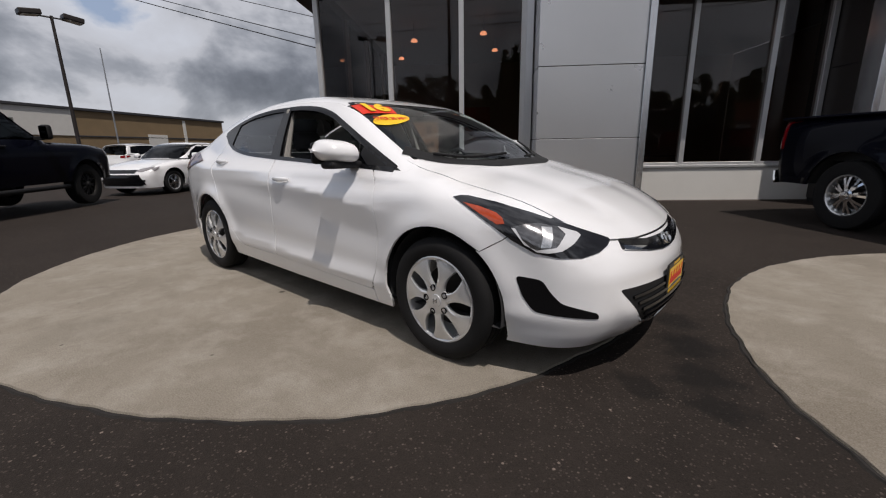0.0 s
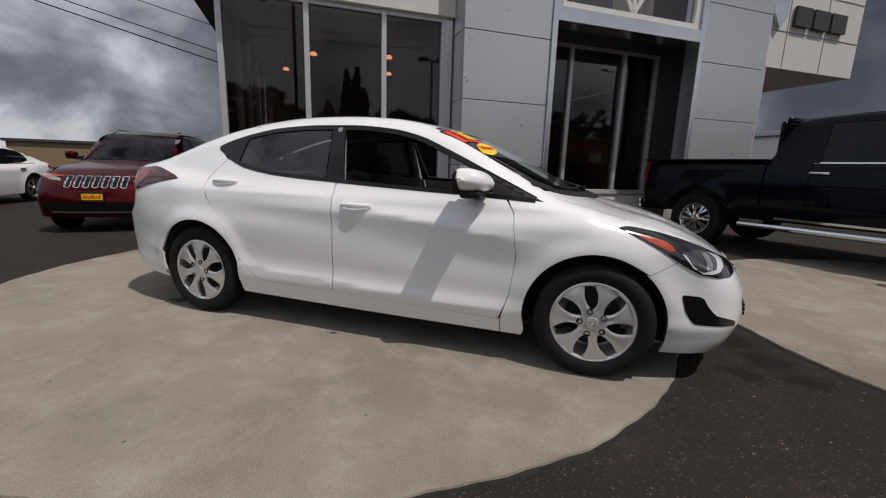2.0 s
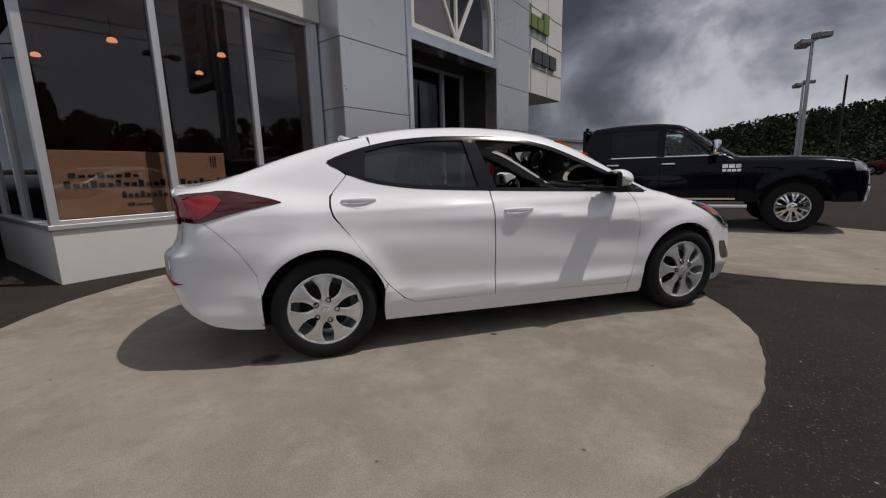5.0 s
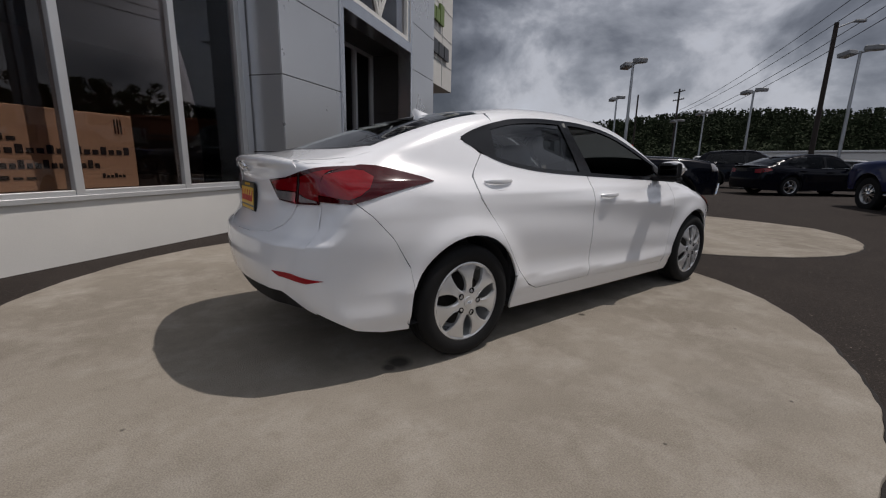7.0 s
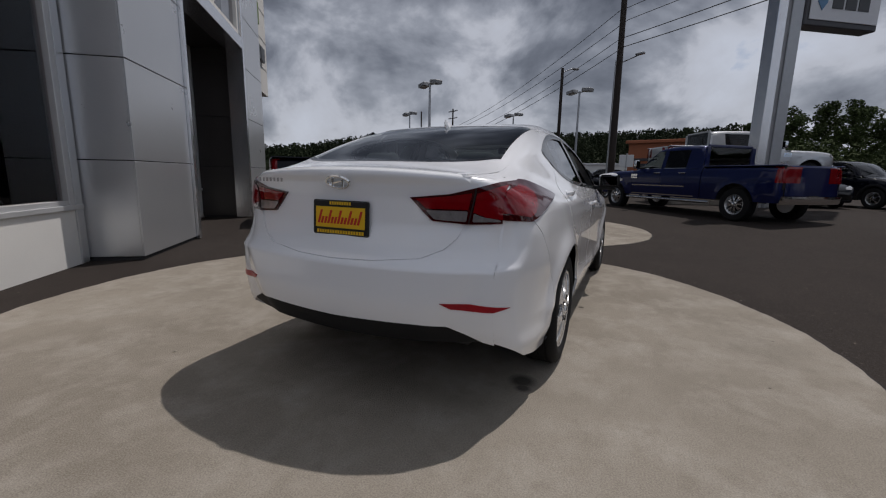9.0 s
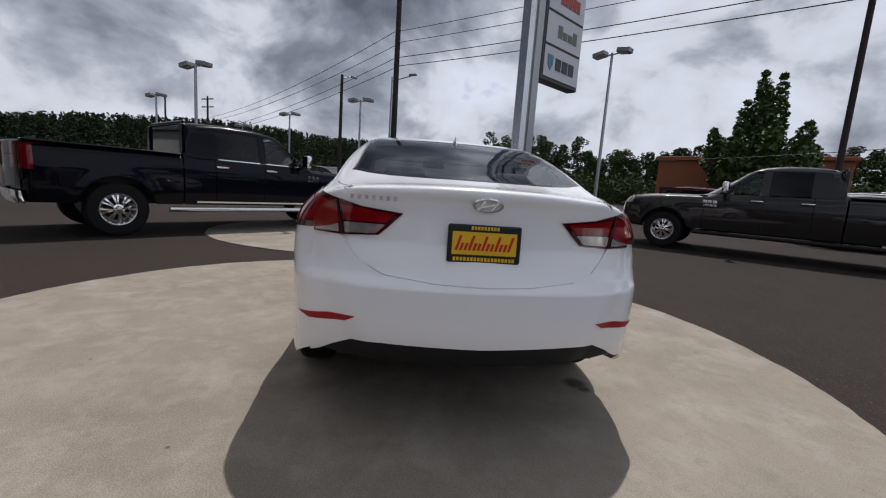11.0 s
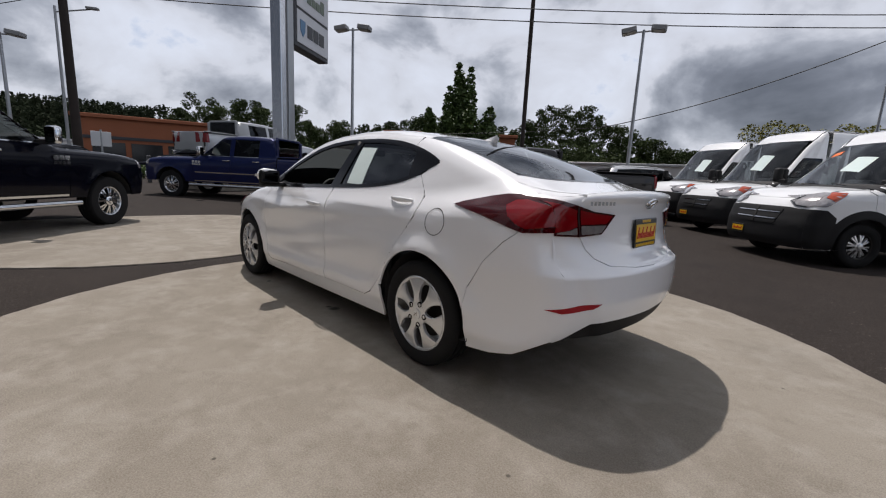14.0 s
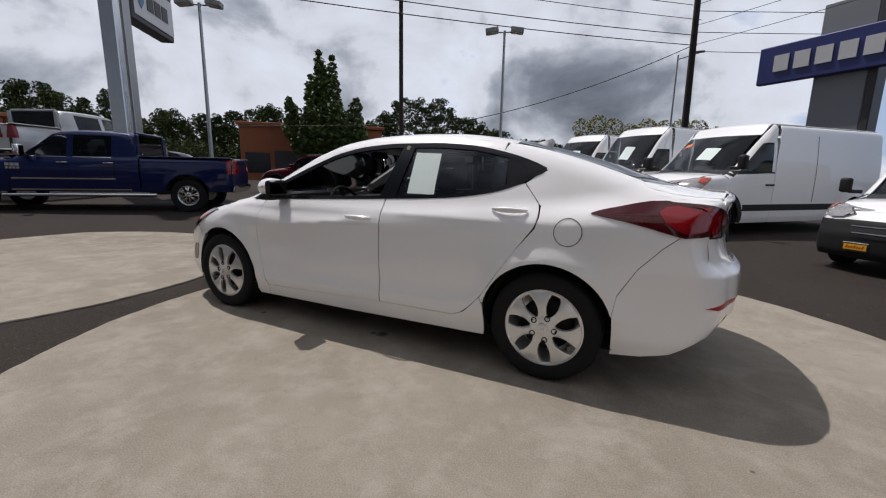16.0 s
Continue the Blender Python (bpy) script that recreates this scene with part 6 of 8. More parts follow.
def vehicle(name, label, s, m, paint, cell=0.09, group=""):
    """A parked vehicle from its spec, standing at m (x forwards, ground at z = 0)."""
    car = thing(name, label, s.category, m, group)
    form = body_form(s)
    sy = s.w - 0.16
    zb = s.zb
    fl = [(float(q[0]), float(q[2])) for q in form.lay([(-sy, z) for z in np.linspace(zb, s.nose_top, 16)], 0)]
    rl = [(float(q[0]), float(q[2])) for q in form.lay([(sy, z) for z in np.linspace(zb, s.tail_top, 16)], 180)]
    lines = (fl, rl)
    seam = s.seam
    zs = {}

    gx = np.linspace(-s.wb / 2 - 1.5, s.wb / 2 + 1.3, 140)
    gz = form.lay(np.c_[gx, np.full(140, -seam)], None)[:, 2]

    def top(x):
        x = float(x)
        if x > s.cowl - 0.02 or x < s.deck + 0.02:
            return float(np.interp(x, gx, gz))
        return float(s.belt(x))
    for mirror in (False, True):
        for nm, x0, x1 in s.panels:
            o = side_outline(s, form, x0, x1, top, zb, lines)
            shell([(form, o, -90, cell, 0)], nm, paint, car, mirror=mirror, flange=0.02)
        for nm, poly, material in s.side_bits:
            shell([(form, poly, -90, cell, 0.004)], nm, paint if material is None else material, car, mirror=mirror, flange=0.01)
        for nm, poly, material in s.panes:
            shell([(form, poly, -90, cell * 1.5, -0.006)], nm, material, car, mirror=mirror, flange=0)
        for nm, poly, a, material, off in s.corner_bits:
            shell([(form, poly, a, cell * 0.6, off)], nm, paint if material is None else material, car, mirror=mirror, flange=0.01)
    for nm, poly, material, off in s.tops:
        shell([(form, poly, None, cell, off)], nm, paint if material is None else material, car, flange=0.02 if material is None else 0)
    for nm, poly, a, material, off in s.ends:
        shell([(form, poly, a, cell * 0.8, off)], nm, paint if material is None else material, car, flange=0.02)
    # wheels, wells, underside
    for x in (s.wb / 2, -s.wb / 2):
        for sd in (-1, 1):
            wheel(car, x, sd * (s.w - s.tyre / 2 - s.inset), s.R, s.tyre, s.rim, s.style, 17 * x)
            bm = bmesh.new()
            lathe(bm, [(s.arch + 0.006, 0.0), (s.arch + 0.006, 0.34), (0.0, 0.34)], 24, Matrix.Translation((x, sd * (s.w - 0.035), s.R + 0.01)) @ pose(0, 0, 0, 90 * sd))
            for v in bm.verts:
                v.co.z = max(v.co.z, zb + 0.01)
            part("wheel_well", bm, CABIN, car, smooth=True)
    bm = bmesh.new()
    box(bm, (-s.wb / 2 + s.arch + 0.02, -s.w + 0.10, zb + 0.01), (s.wb / 2 - s.arch - 0.02, s.w - 0.10, zb + 0.18), 0.02)
    box(bm, (-s.wb / 2 - 0.7, -s.w + 0.42, zb + 0.03), (s.wb / 2 + 0.6, s.w - 0.42, zb + 0.16), 0.02)
    part("underbody", bm, CABIN, car)
    # cabin
    bm = bmesh.new()
    box(bm, (s.cab[1], -s.gw + 0.10, zb + 0.18), (s.cab[0], s.gw - 0.10, s.beltz - 0.12), 0.03)
    part("cabin_floor", bm, CABIN, car)
    for x in s.seats:
        for sd in (-1, 1):
            st = new("seat")
            st.parent = car
            bm = bmesh.new()
            box(bm, (-0.08, -0.25, 0), (0.08, 0.25, 0.62), 0.06, pose(x, sd * 0.40, s.beltz - 0.45, 0, -15), seg=2)
            part("backrest", bm, CLOTH, st, smooth=True)
            bm = bmesh.new()
            box(bm, (-0.05, -0.12, 0.64), (0.05, 0.12, 0.80), 0.04, pose(x, sd * 0.40, s.beltz - 0.45, 0, -15), seg=2)
            part("headrest", bm, CLOTH, st, smooth=True)
    # mirrors
    for sd in (-1, 1):
        mx, my, mz, mh, mw, mmat = s.mirror
        bm = bmesh.new()
        box(bm, (mx - 0.06, min(sd * my, sd * (my + mw)), mz - mh / 2), (mx + 0.07, max(sd * my, sd * (my + mw)), mz + mh / 2), 0.05, seg=3)
        mo = part("side_mirror", bm, paint if mmat is None else mmat, car, smooth=True)
        bm = bmesh.new()
        box(bm, (mx - 0.02, min(sd * (my - 0.15), sd * (my + 0.03)), mz - mh / 2 - 0.01), (mx + 0.04, max(sd * (my - 0.15), sd * (my + 0.03)), mz - mh / 2 + 0.06), 0.01)
        part("mirror_arm", bm, TRIM, mo)
        bm = bmesh.new()
        box(bm, (mx - 0.066, min(sd * (my + 0.02), sd * (my + mw - 0.02)), mz - mh / 2 + 0.025), (mx - 0.060, max(sd * (my + 0.02), sd * (my + mw - 0.02)), mz + mh / 2 - 0.025), 0.004)
        part("mirror_glass", bm, MIRROR_GLASS, mo)
    # door handles
    for hx, hz, hm in s.handles:
        q = form.lay([(hx, hz)], -90)[0]
        for sd in (-1, 1):
            bm = bmesh.new()
            box(bm, (hx - 0.11, min(sd * (-q[1] - 0.005), sd * (-q[1] + 0.045)), hz - 0.018), (hx + 0.11, max(sd * (-q[1] - 0.005), sd * (-q[1] + 0.045)), hz + 0.018), 0.014, seg=2)
            part("handle", bm, paint if hm is None else hm, car, smooth=True)
    car_form[car.name] = form
    return car, form


car_form = {}


def strip_patch(y0, y1, x_of, n=13):
    return [(x_of(y), y) for y in np.linspace(y0, y1, n)]


def plate_on(car, form, a, z, y=0.0):
    p = form.lay([(y if a == 0 else -y, z)], a)
    n = form.normal(p)[0]
    right = (0, 1, 0) if a == 0 else (0, -1, 0)
    m = frame_at(Vector(p[0]) + 0.03 * Vector(n), right, (0, 0, 1))
    pl = dealer_plate(car, m)
    bars("plate_script", 7, 0.22, 0.05, 0.002, RED_INK, m @ Matrix.Translation((0, 0.003, 0.006)), pl, slant=0.3, lower=True)


# -- pickups
def pickup_spec(wb, cab_len=2.75, tail=1.08):
    xf, xr = wb / 2 + 1.02, -wb / 2 - tail
    cowl = wb / 2 - 0.72
    k = min(cab_len / 2.75, 1.0)
    back = cowl - cab_len - 0.25
    s = Spec(category="pickup truck", wb=wb, w=0.985, R=0.41, tyre=0.275, rim=0.245, style="truck", inset=0.015, arch=0.50, flare=0.022, zb=0.50, crown=0.05, round=0.12, sweep=0.10, bow=0.16,
             sec=curve((0.3, -0.06), (0.5, -0.03), (0.75, 0.0), (1.0, 0.005), (1.2, -0.02), (1.4, -0.06)),
             plan=curve((xr - 0.1, -0.05), (xr + 0.5, 0.0), (xf - 1.0, 0.0), (xf - 0.3, -0.035), (xf, -0.10)),
             top=curve((xr - 0.2, 1.36), (back - 0.1, 1.37), (back + 0.2, 1.33), (cowl - 0.2, 1.29), (cowl, 1.28), (xf - 0.9, 1.255), (xf - 0.35, 1.20), (xf - 0.12, 1.10), (xf + 0.2, 0.9)),
             front=curve((0.4, xf - 0.10), (0.55, xf - 0.02), (0.8, xf), (1.0, xf - 0.03), (1.15, xf - 0.10), (1.3, xf - 0.4)),
             rear=curve((0.4, xr + 0.06), (0.6, xr), (1.38, xr), (1.6, xr)),
             roof=curve((back - 1.6, 0.2), (back - 0.10, 1.30), (back + 0.06, 1.80), (back + 0.22, 1.915), (back + 0.9, 1.955), (cowl - 1.5, 1.955), (cowl - 0.95, 1.90), (cowl - 0.5, 1.62), (cowl, 1.30), (cowl + 1.8, 0.1)),
             mid=cowl - 1.2, gw=0.93, tumble=0.27, beltz=1.30, ground=0.10, cowl=cowl, deck=back, seam=0.84, nose_top=1.14, tail_top=1.32, belt=lambda x: 1.29 + 0 * x,
             cab=(cowl, back + 0.1), seats=(cowl - 1.25 * k, cowl - 2.2 * k), mirror=(cowl - 0.42, 1.06, 1.42, 0.26, 0.18, CHROME), handles=((cowl - 1.27 * k, 1.17, CHROME), (cowl - 2.33 * k, 1.17, CHROME)))
    d1, d2, d3 = cowl - 0.05, cowl - 1.42 * k, cowl - 2.45 * k
    s.panels = [("front_fender", None, d1 + 0.004), ("front_door", d1 - 0.004, d2 + 0.004), ("rear_door", d2 - 0.004, d3 + 0.004), ("cab_corner", d3 - 0.004, back + 0.01), ("bed_side", back - 0.02, None)]
    wt, wbm = 1.80, 1.315
    s.panes = [("front_door_window", [(cowl - 0.30, wbm), (d2 + 0.06, wbm), (d2 + 0.06, wt), (cowl - 0.92, wt)], CAR_GLASS), ("rear_door_window", [(d2 - 0.06, wbm), (d3 + 0.06, wbm), (d3 + 0.06, wt), (d2 - 0.06, wt)], DARK_GLASS)]
    s.side_bits = [("window_pillar", [(d2 + 0.065, 1.292), (d2 - 0.065, 1.292), (d2 - 0.065, 1.83), (d2 + 0.065, 1.83)], None), ("cab_pillar", [(d3 + 0.065, 1.292), (back + 0.04, 1.292), (back + 0.10, 1.83), (d3 + 0.065, 1.83)], None),
                   ("roof_rail", [(cowl - 0.06, 1.292), (cowl - 0.30, 1.292), (cowl - 0.92, 1.80), (back + 0.10, 1.80), (back + 0.12, 1.875), (cowl - 1.05, 1.875), (cowl - 0.75, 1.76)], None),
                   ("window_strip", ribbon([(cowl - 0.25, 1.30), (d3, 1.30)], 0.018), CHROME), ("door_moulding", ribbon([(d1 - 0.05, 0.80), (d3, 0.80)], 0.035), CHROME), ("sill_strip", ribbon([(d1 - 0.02, 0.545), (back + 0.2, 0.545)], 0.03), CHROME)]
    s.corner_bits = [("headlamp", [(-0.87, 0.97), (-0.87, 1.11), (-0.66, 1.12), (-0.66, 0.99)], 0, LAMP_CLEAR, 0.006), ("lamp_surround", [(-0.87, 0.93), (-0.87, 0.965), (-0.66, 0.985), (-0.66, 0.95)], 0, LAMP_BLACK, 0.004),
                     ("side_lamp", [(xf - 0.30, 0.98), (xf - 0.16, 0.98), (xf - 0.17, 1.13), (xf - 0.34, 1.12)], -90, LAMP_CLEAR, 0.005), ("tail_lamp", [(xr + 0.01, 0.95), (xr + 0.16, 0.95), (xr + 0.16, 1.30), (xr + 0.01, 1.30)], -90, LAMP_RED, 0.008), ("tail_lamp_rear", [(0.80, 0.95), (0.90, 0.95), (0.90, 1.30), (0.80, 1.30)], 180, LAMP_RED, 0.008)]
    s.tops = [("hood", strip_patch(-0.83, 0.83, lambda y: cowl + 0.02 - 0.15 * y * y) + strip_patch(0.83, -0.83, lambda y: xf - 0.16 - 0.12 * y * y), None, 0),
              ("windscreen", strip_patch(-0.80, 0.80, lambda y: cowl - 0.01 - 0.15 * y * y) + strip_patch(0.70, -0.70, lambda y: cowl - 0.93 - 0.15 * y * y), CAR_GLASS, -0.003),
              ("roof", strip_patch(-0.74, 0.74, lambda y: cowl - 0.94 - 0.15 * y * y) + strip_patch(0.74, -0.74, lambda y: back + 0.12), None, 0)]
    s.ends = [("front_bumper", [(-0.82, 0.50), (0.82, 0.50), (0.82, 0.74), (-0.82, 0.74)], 0, CHROME, 0.03), ("grille", [(-0.62, 0.76), (0.62, 0.76), (0.62, 1.13), (-0.62, 1.13)], 0, GLOSS_BLACK, 0.004),
              ("nose", [(-0.83, 0.745), (-0.63, 0.75), (-0.63, 1.14), (0.63, 1.14), (0.63, 0.75), (0.83, 0.745), (0.83, 1.16), (-0.83, 1.16)], 0, None, 0),
              ("grille_bar", ribbon([(-0.62, 0.95), (0.62, 0.95)], 0.07), 0, CHROME, 0.02), ("grille_post", ribbon([(0, 0.77), (0, 1.12)], 0.09), 0, CHROME, 0.021), ("grille_rim", ribbon([(-0.63, 0.77), (-0.63, 1.13), (0.63, 1.13), (0.63, 0.77), (-0.62, 0.765)], 0.05), 0, CHROME, 0.015),
              ("tailgate", [(-0.79, 0.66), (0.79, 0.66), (0.79, 1.335), (-0.79, 1.335)], 180, None, 0), ("rear_bumper", [(-0.90, 0.50), (0.90, 0.50), (0.90, 0.655), (-0.90, 0.655)], 180, CHROME, 0.06)]
    s.back, s.xr, s.xf = back, xr, xf
    return s


def pickup(label, x, y, z, heading, wb, paint, black_bed=False, cell=0.09, badge=True, plate=True, cab_len=2.75, plain=False, tail=1.08, strips=True, moulding=True, tall=1.0):
    s = pickup_spec(wb, cab_len, tail)
    bright = CHROME if strips and not plain else TRIM
    if not moulding:
        s.side_bits = [b for b in s.side_bits if b[0] != "door_moulding"]
    if not strips:
        s.side_bits = [b for b in s.side_bits if b[2] is not CHROME]
    if plain:
        s.style, s.mirror = "dark", (*s.mirror[:5], TRIM)
        s.side_bits = [b for b in s.side_bits if b[2] is not CHROME]
        s.handles = [(*h[:2], TRIM) for h in s.handles]
        s.ends = [(nm, poly, a, TRIM if m is CHROME else m, off) for nm, poly, a, m, off in s.ends]
    car, form = vehicle("pickup_truck", label, s, Matrix.Translation((x, y, z)) @ pose(0, 0, 0, 0, 0, heading) @ Matrix.Diagonal((1, 1, tall, 1)), paint, cell, "trucks on the lot")
    # open bed and the cab's rear wall
    bm = bmesh.new()
    b, r = s.back - 0.02, s.xr + 0.05
    for lo, hi in (((r, -0.80, 0.80), (b, 0.80, 0.84)), ((b - 0.05, -0.9, 0.6), (b, 0.9, 1.33)), ((r, -0.86, 0.80), (b, -0.80, 1.325)), ((r, 0.80, 0.80), (b, 0.86, 1.325)), ((r, -0.8, 0.66), (r + 0.04, 0.8, 1.325))):
        box(bm, lo, hi, 0.01)
    part("bed", bm, TRIM, car)
    for sd in (-1, 1):
        bm = bmesh.new()
        box(bm, (r, min(sd * 0.80, sd * 0.955), 1.322), (b, max(sd * 0.80, sd * 0.955), 1.352), 0.012)
        part("bed_rail", bm, TRIM if black_bed else paint, car)
        bm = bmesh.new()
        rod(bm, (s.wb / 2 - 0.62, sd * 0.98, 0.42), (-s.wb / 2 + 0.68, sd * 0.98, 0.42), 0.042, seg=12)
        part("running_board", bm, bright, car, smooth=True)
    bm = bmesh.new()
    box(bm, (s.back + 0.02, -0.80, 1.30), (s.back + 0.06, 0.80, 1.36), 0.01)
    box(bm, (s.back + 0.06, -0.76, 1.84), (s.back + 0.12, 0.76, 1.92), 0.02)
    for sd in (-1, 1):
        box(bm, (s.back + 0.03, min(sd * 0.70, sd * 0.84), 1.34), (s.back + 0.10, max(sd * 0.70, sd * 0.84), 1.86), 0.02)
    part("cab_back", bm, paint, car)
    bm = bmesh.new()
    box(bm, (s.back + 0.06, -0.70, 1.36), (s.back + 0.068, 0.70, 1.84))
    part("rear_window", bm, CAR_GLASS, car)
    if badge:
        for sd in (-1, 1):
            q = form.lay([(s.cowl + 0.02, 1.05)], -90)[0]
            m = frame_at((s.cowl - 0.16, sd * (-q[1] + 0.004), 1.06), (-sd, 0, 0), (0, 0, 1))
            bars("door_badge", 3, 0.28, 0.065, 0.006, CHROME, m @ Matrix.Translation((0, 0.045, 0)), car, fill=0.85)
            bars("door_badge", 4, 0.28, 0.045, 0.006, CHROME, m @ Matrix.Translation((0, -0.03, 0)), car, fill=0.8)
    if plate:
        plate_on(car, form, 180, 0.60)
    return car


# -- panel vans
def van_spec(high):
    wb = 4.04
    xf, xr = wb / 2 + 0.95, -wb / 2 - 1.0
    rz = 2.52 if high else 2.28
    s = Spec(category="van", wb=wb, w=1.02, R=0.345, tyre=0.225, rim=0.205, style="steel", inset=0.03, arch=0.43, flare=0.02, zb=0.26, crown=0.06, round=0.14, sweep=0.13, bow=0.16,
             sec=curve((0.2, -0.06), (0.4, -0.01), (0.9, 0.0), (1.3, -0.005), (1.8, -0.04), (2.6, -0.12)),
             plan=curve((xr - 0.1, -0.03), (xr + 0.4, 0.0), (xf - 1.1, 0.0), (xf - 0.4, -0.05), (xf, -0.15)),
             top=curve((xr - 0.3, rz), (wb / 2 - 1.35, rz), (wb / 2 - 0.85, 1.60), (wb / 2 - 0.25, 1.27), (xf - 0.55, 1.20), (xf - 0.25, 1.08), (xf - 0.05, 0.90), (xf + 0.2, 0.7)),
             front=curve((0.2, xf - 0.07), (0.4, xf), (0.6, xf), (0.8, xf - 0.04), (1.0, xf - 0.14), (1.2, xf - 0.40)),
             rear=curve((0.2, xr + 0.05), (0.5, xr), (1.6, xr + 0.02), (rz, xr + 0.10), (3.0, xr + 0.2)),
             roof=curve((xr - 1.0, 1.2), (xr - 0.02, rz - 0.4), (xr + 0.15, rz - 0.03), (xr + 0.8, rz), (wb / 2 - 1.9, rz), (wb / 2 - 1.30, rz - 0.06), (wb / 2 - 0.95, rz - 0.28), (wb / 2 - 0.20, 1.36), (wb / 2 + 0.05, 1.20), (xf + 1.2, 0.1)),
             mid=wb / 2 - 1.5, gw=0.985, tumble=0.075, beltz=1.25, ground=0.13, cowl=wb / 2 + 0.02, deck=-99, seam=0.84, nose_top=1.05, tail_top=rz - 0.25,
             belt=lambda x: np.interp(x, [wb / 2 - 1.36, wb / 2 - 1.34, wb / 2 + 0.05], [rz - 0.075, 1.26, 1.20]), cab=(wb / 2, wb / 2 - 1.35), seats=(wb / 2 - 1.0,), mirror=(wb / 2 - 0.22, 1.05, 1.45, 0.28, 0.16, TRIM), handles=((wb / 2 - 1.20, 1.02, TRIM),))
    d1, d2 = wb / 2 - 0.08, wb / 2 - 1.34
    s.panels = [("front_fender", None, d1 + 0.004), ("front_door", d1 - 0.004, d2 + 0.005), ("cargo_side", d2 - 0.005, None)]
    s.panes = []
    s.side_bits = [
                   ("side_cladding", [(-wb / 2 + 0.50, 0.50), (-wb / 2 + 0.50, 0.63), (wb / 2 - 0.52, 0.63), (wb / 2 - 0.52, 0.50)], TRIM), ("cargo_pressing", ribbon([(d2 - 0.15, 1.20), (xr + 0.4, 1.20)], 0.02), None), ("cargo_seam", ribbon([(d2 - 1.25, 0.66), (d2 - 1.25, rz - 0.25)], 0.012), GAP),
                   ("arch_cladding", ribbon(arc(wb / 2, 0.355, 0.48, 190, -10, 20), 0.13), TRIM)]
    s.corner_bits = [("headlamp", rounded([(-0.86, 0.93), (-0.83, 1.11), (-0.60, 1.09), (-0.47, 0.98), (-0.62, 0.905), (-0.78, 0.895)], 0.02), 0, LAMP_CLEAR, 0.010), ("headlamp_bezel", ribbon([(-0.60, 1.075), (-0.50, 0.985), (-0.63, 0.915), (-0.78, 0.905)], 0.022), 0, LAMP_BLACK, 0.013),
                     ("side_lamp", rounded([(xf - 0.36, 0.93), (xf - 0.62, 1.12), (xf - 0.46, 1.14), (xf - 0.24, 1.06), (xf - 0.22, 0.925)], 0.02), -90, LAMP_CLEAR, 0.009), ("amber_marker", rounded([(xf - 0.44, 1.00), (xf - 0.64, 1.14), (xf - 0.50, 1.145), (xf - 0.38, 1.06)], 0.01), -90, LAMP_AMBER, 0.012),
                     ("bumper_side", [(xf - 0.20, 0.26), (xf - 0.05, 0.45), (xf - 0.10, 0.87), (xf - 0.36, 0.87), (xf - 0.50, 0.76), (xf - 0.50, 0.27)], -90, TRIM, 0.012)]
    s.tops = [("hood", strip_patch(-0.80, 0.80, lambda y: wb / 2 - 0.04 - 0.16 * y * y) + strip_patch(0.80, -0.80, lambda y: xf - 0.20 - 0.14 * y * y), None, 0),
              ("windscreen", strip_patch(-0.80, 0.80, lambda y: wb / 2 - 0.06 - 0.16 * y * y) + strip_patch(0.76, -0.76, lambda y: wb / 2 - 0.98 - 0.16 * y * y), VAN_GLASS, -0.003),
              ("roof", strip_patch(-0.80, 0.80, lambda y: wb / 2 - 0.99 - 0.16 * y * y) + strip_patch(0.80, -0.80, lambda y: xr + 0.12), None, 0), ("cowl", ribbon(strip_patch(-0.78, 0.78, lambda y: wb / 2 - 0.02 - 0.16 * y * y), 0.10), TRIM, 0.004)]
    s.ends = [("front_bumper", [(-0.86, 0.26), (0.86, 0.26), (0.86, 0.85), (0.55, 0.885), (-0.55, 0.885), (-0.86, 0.85)], 0, TRIM, 0.012), ("grille", rounded([(-0.42, 0.60), (0.42, 0.60), (0.50, 0.865), (-0.50, 0.865)], 0.04), 0, TRIM, 0.018),
              ("grille_bar", ribbon([(-0.43, 0.68), (0.43, 0.68)], 0.016), 0, ALLOY, 0.026), ("grille_bar", ribbon([(-0.46, 0.79), (0.46, 0.79)], 0.016), 0, ALLOY, 0.026), ("grille_post", ribbon([(0, 0.61), (0, 0.86)], 0.045), 0, DARKMETAL, 0.028),
              ("nose", [(-0.86, 0.855), (-0.55, 0.89), (0.55, 0.89), (0.86, 0.855), (0.86, 1.0), (0.6, 1.10), (-0.6, 1.10), (-0.86, 1.0)], 0, None, 0), ("rear_doors", [(-0.86, 0.30), (0.86, 0.30), (0.86, rz - 0.22), (-0.86, rz - 0.22)], 180, None, 0)]
    return s


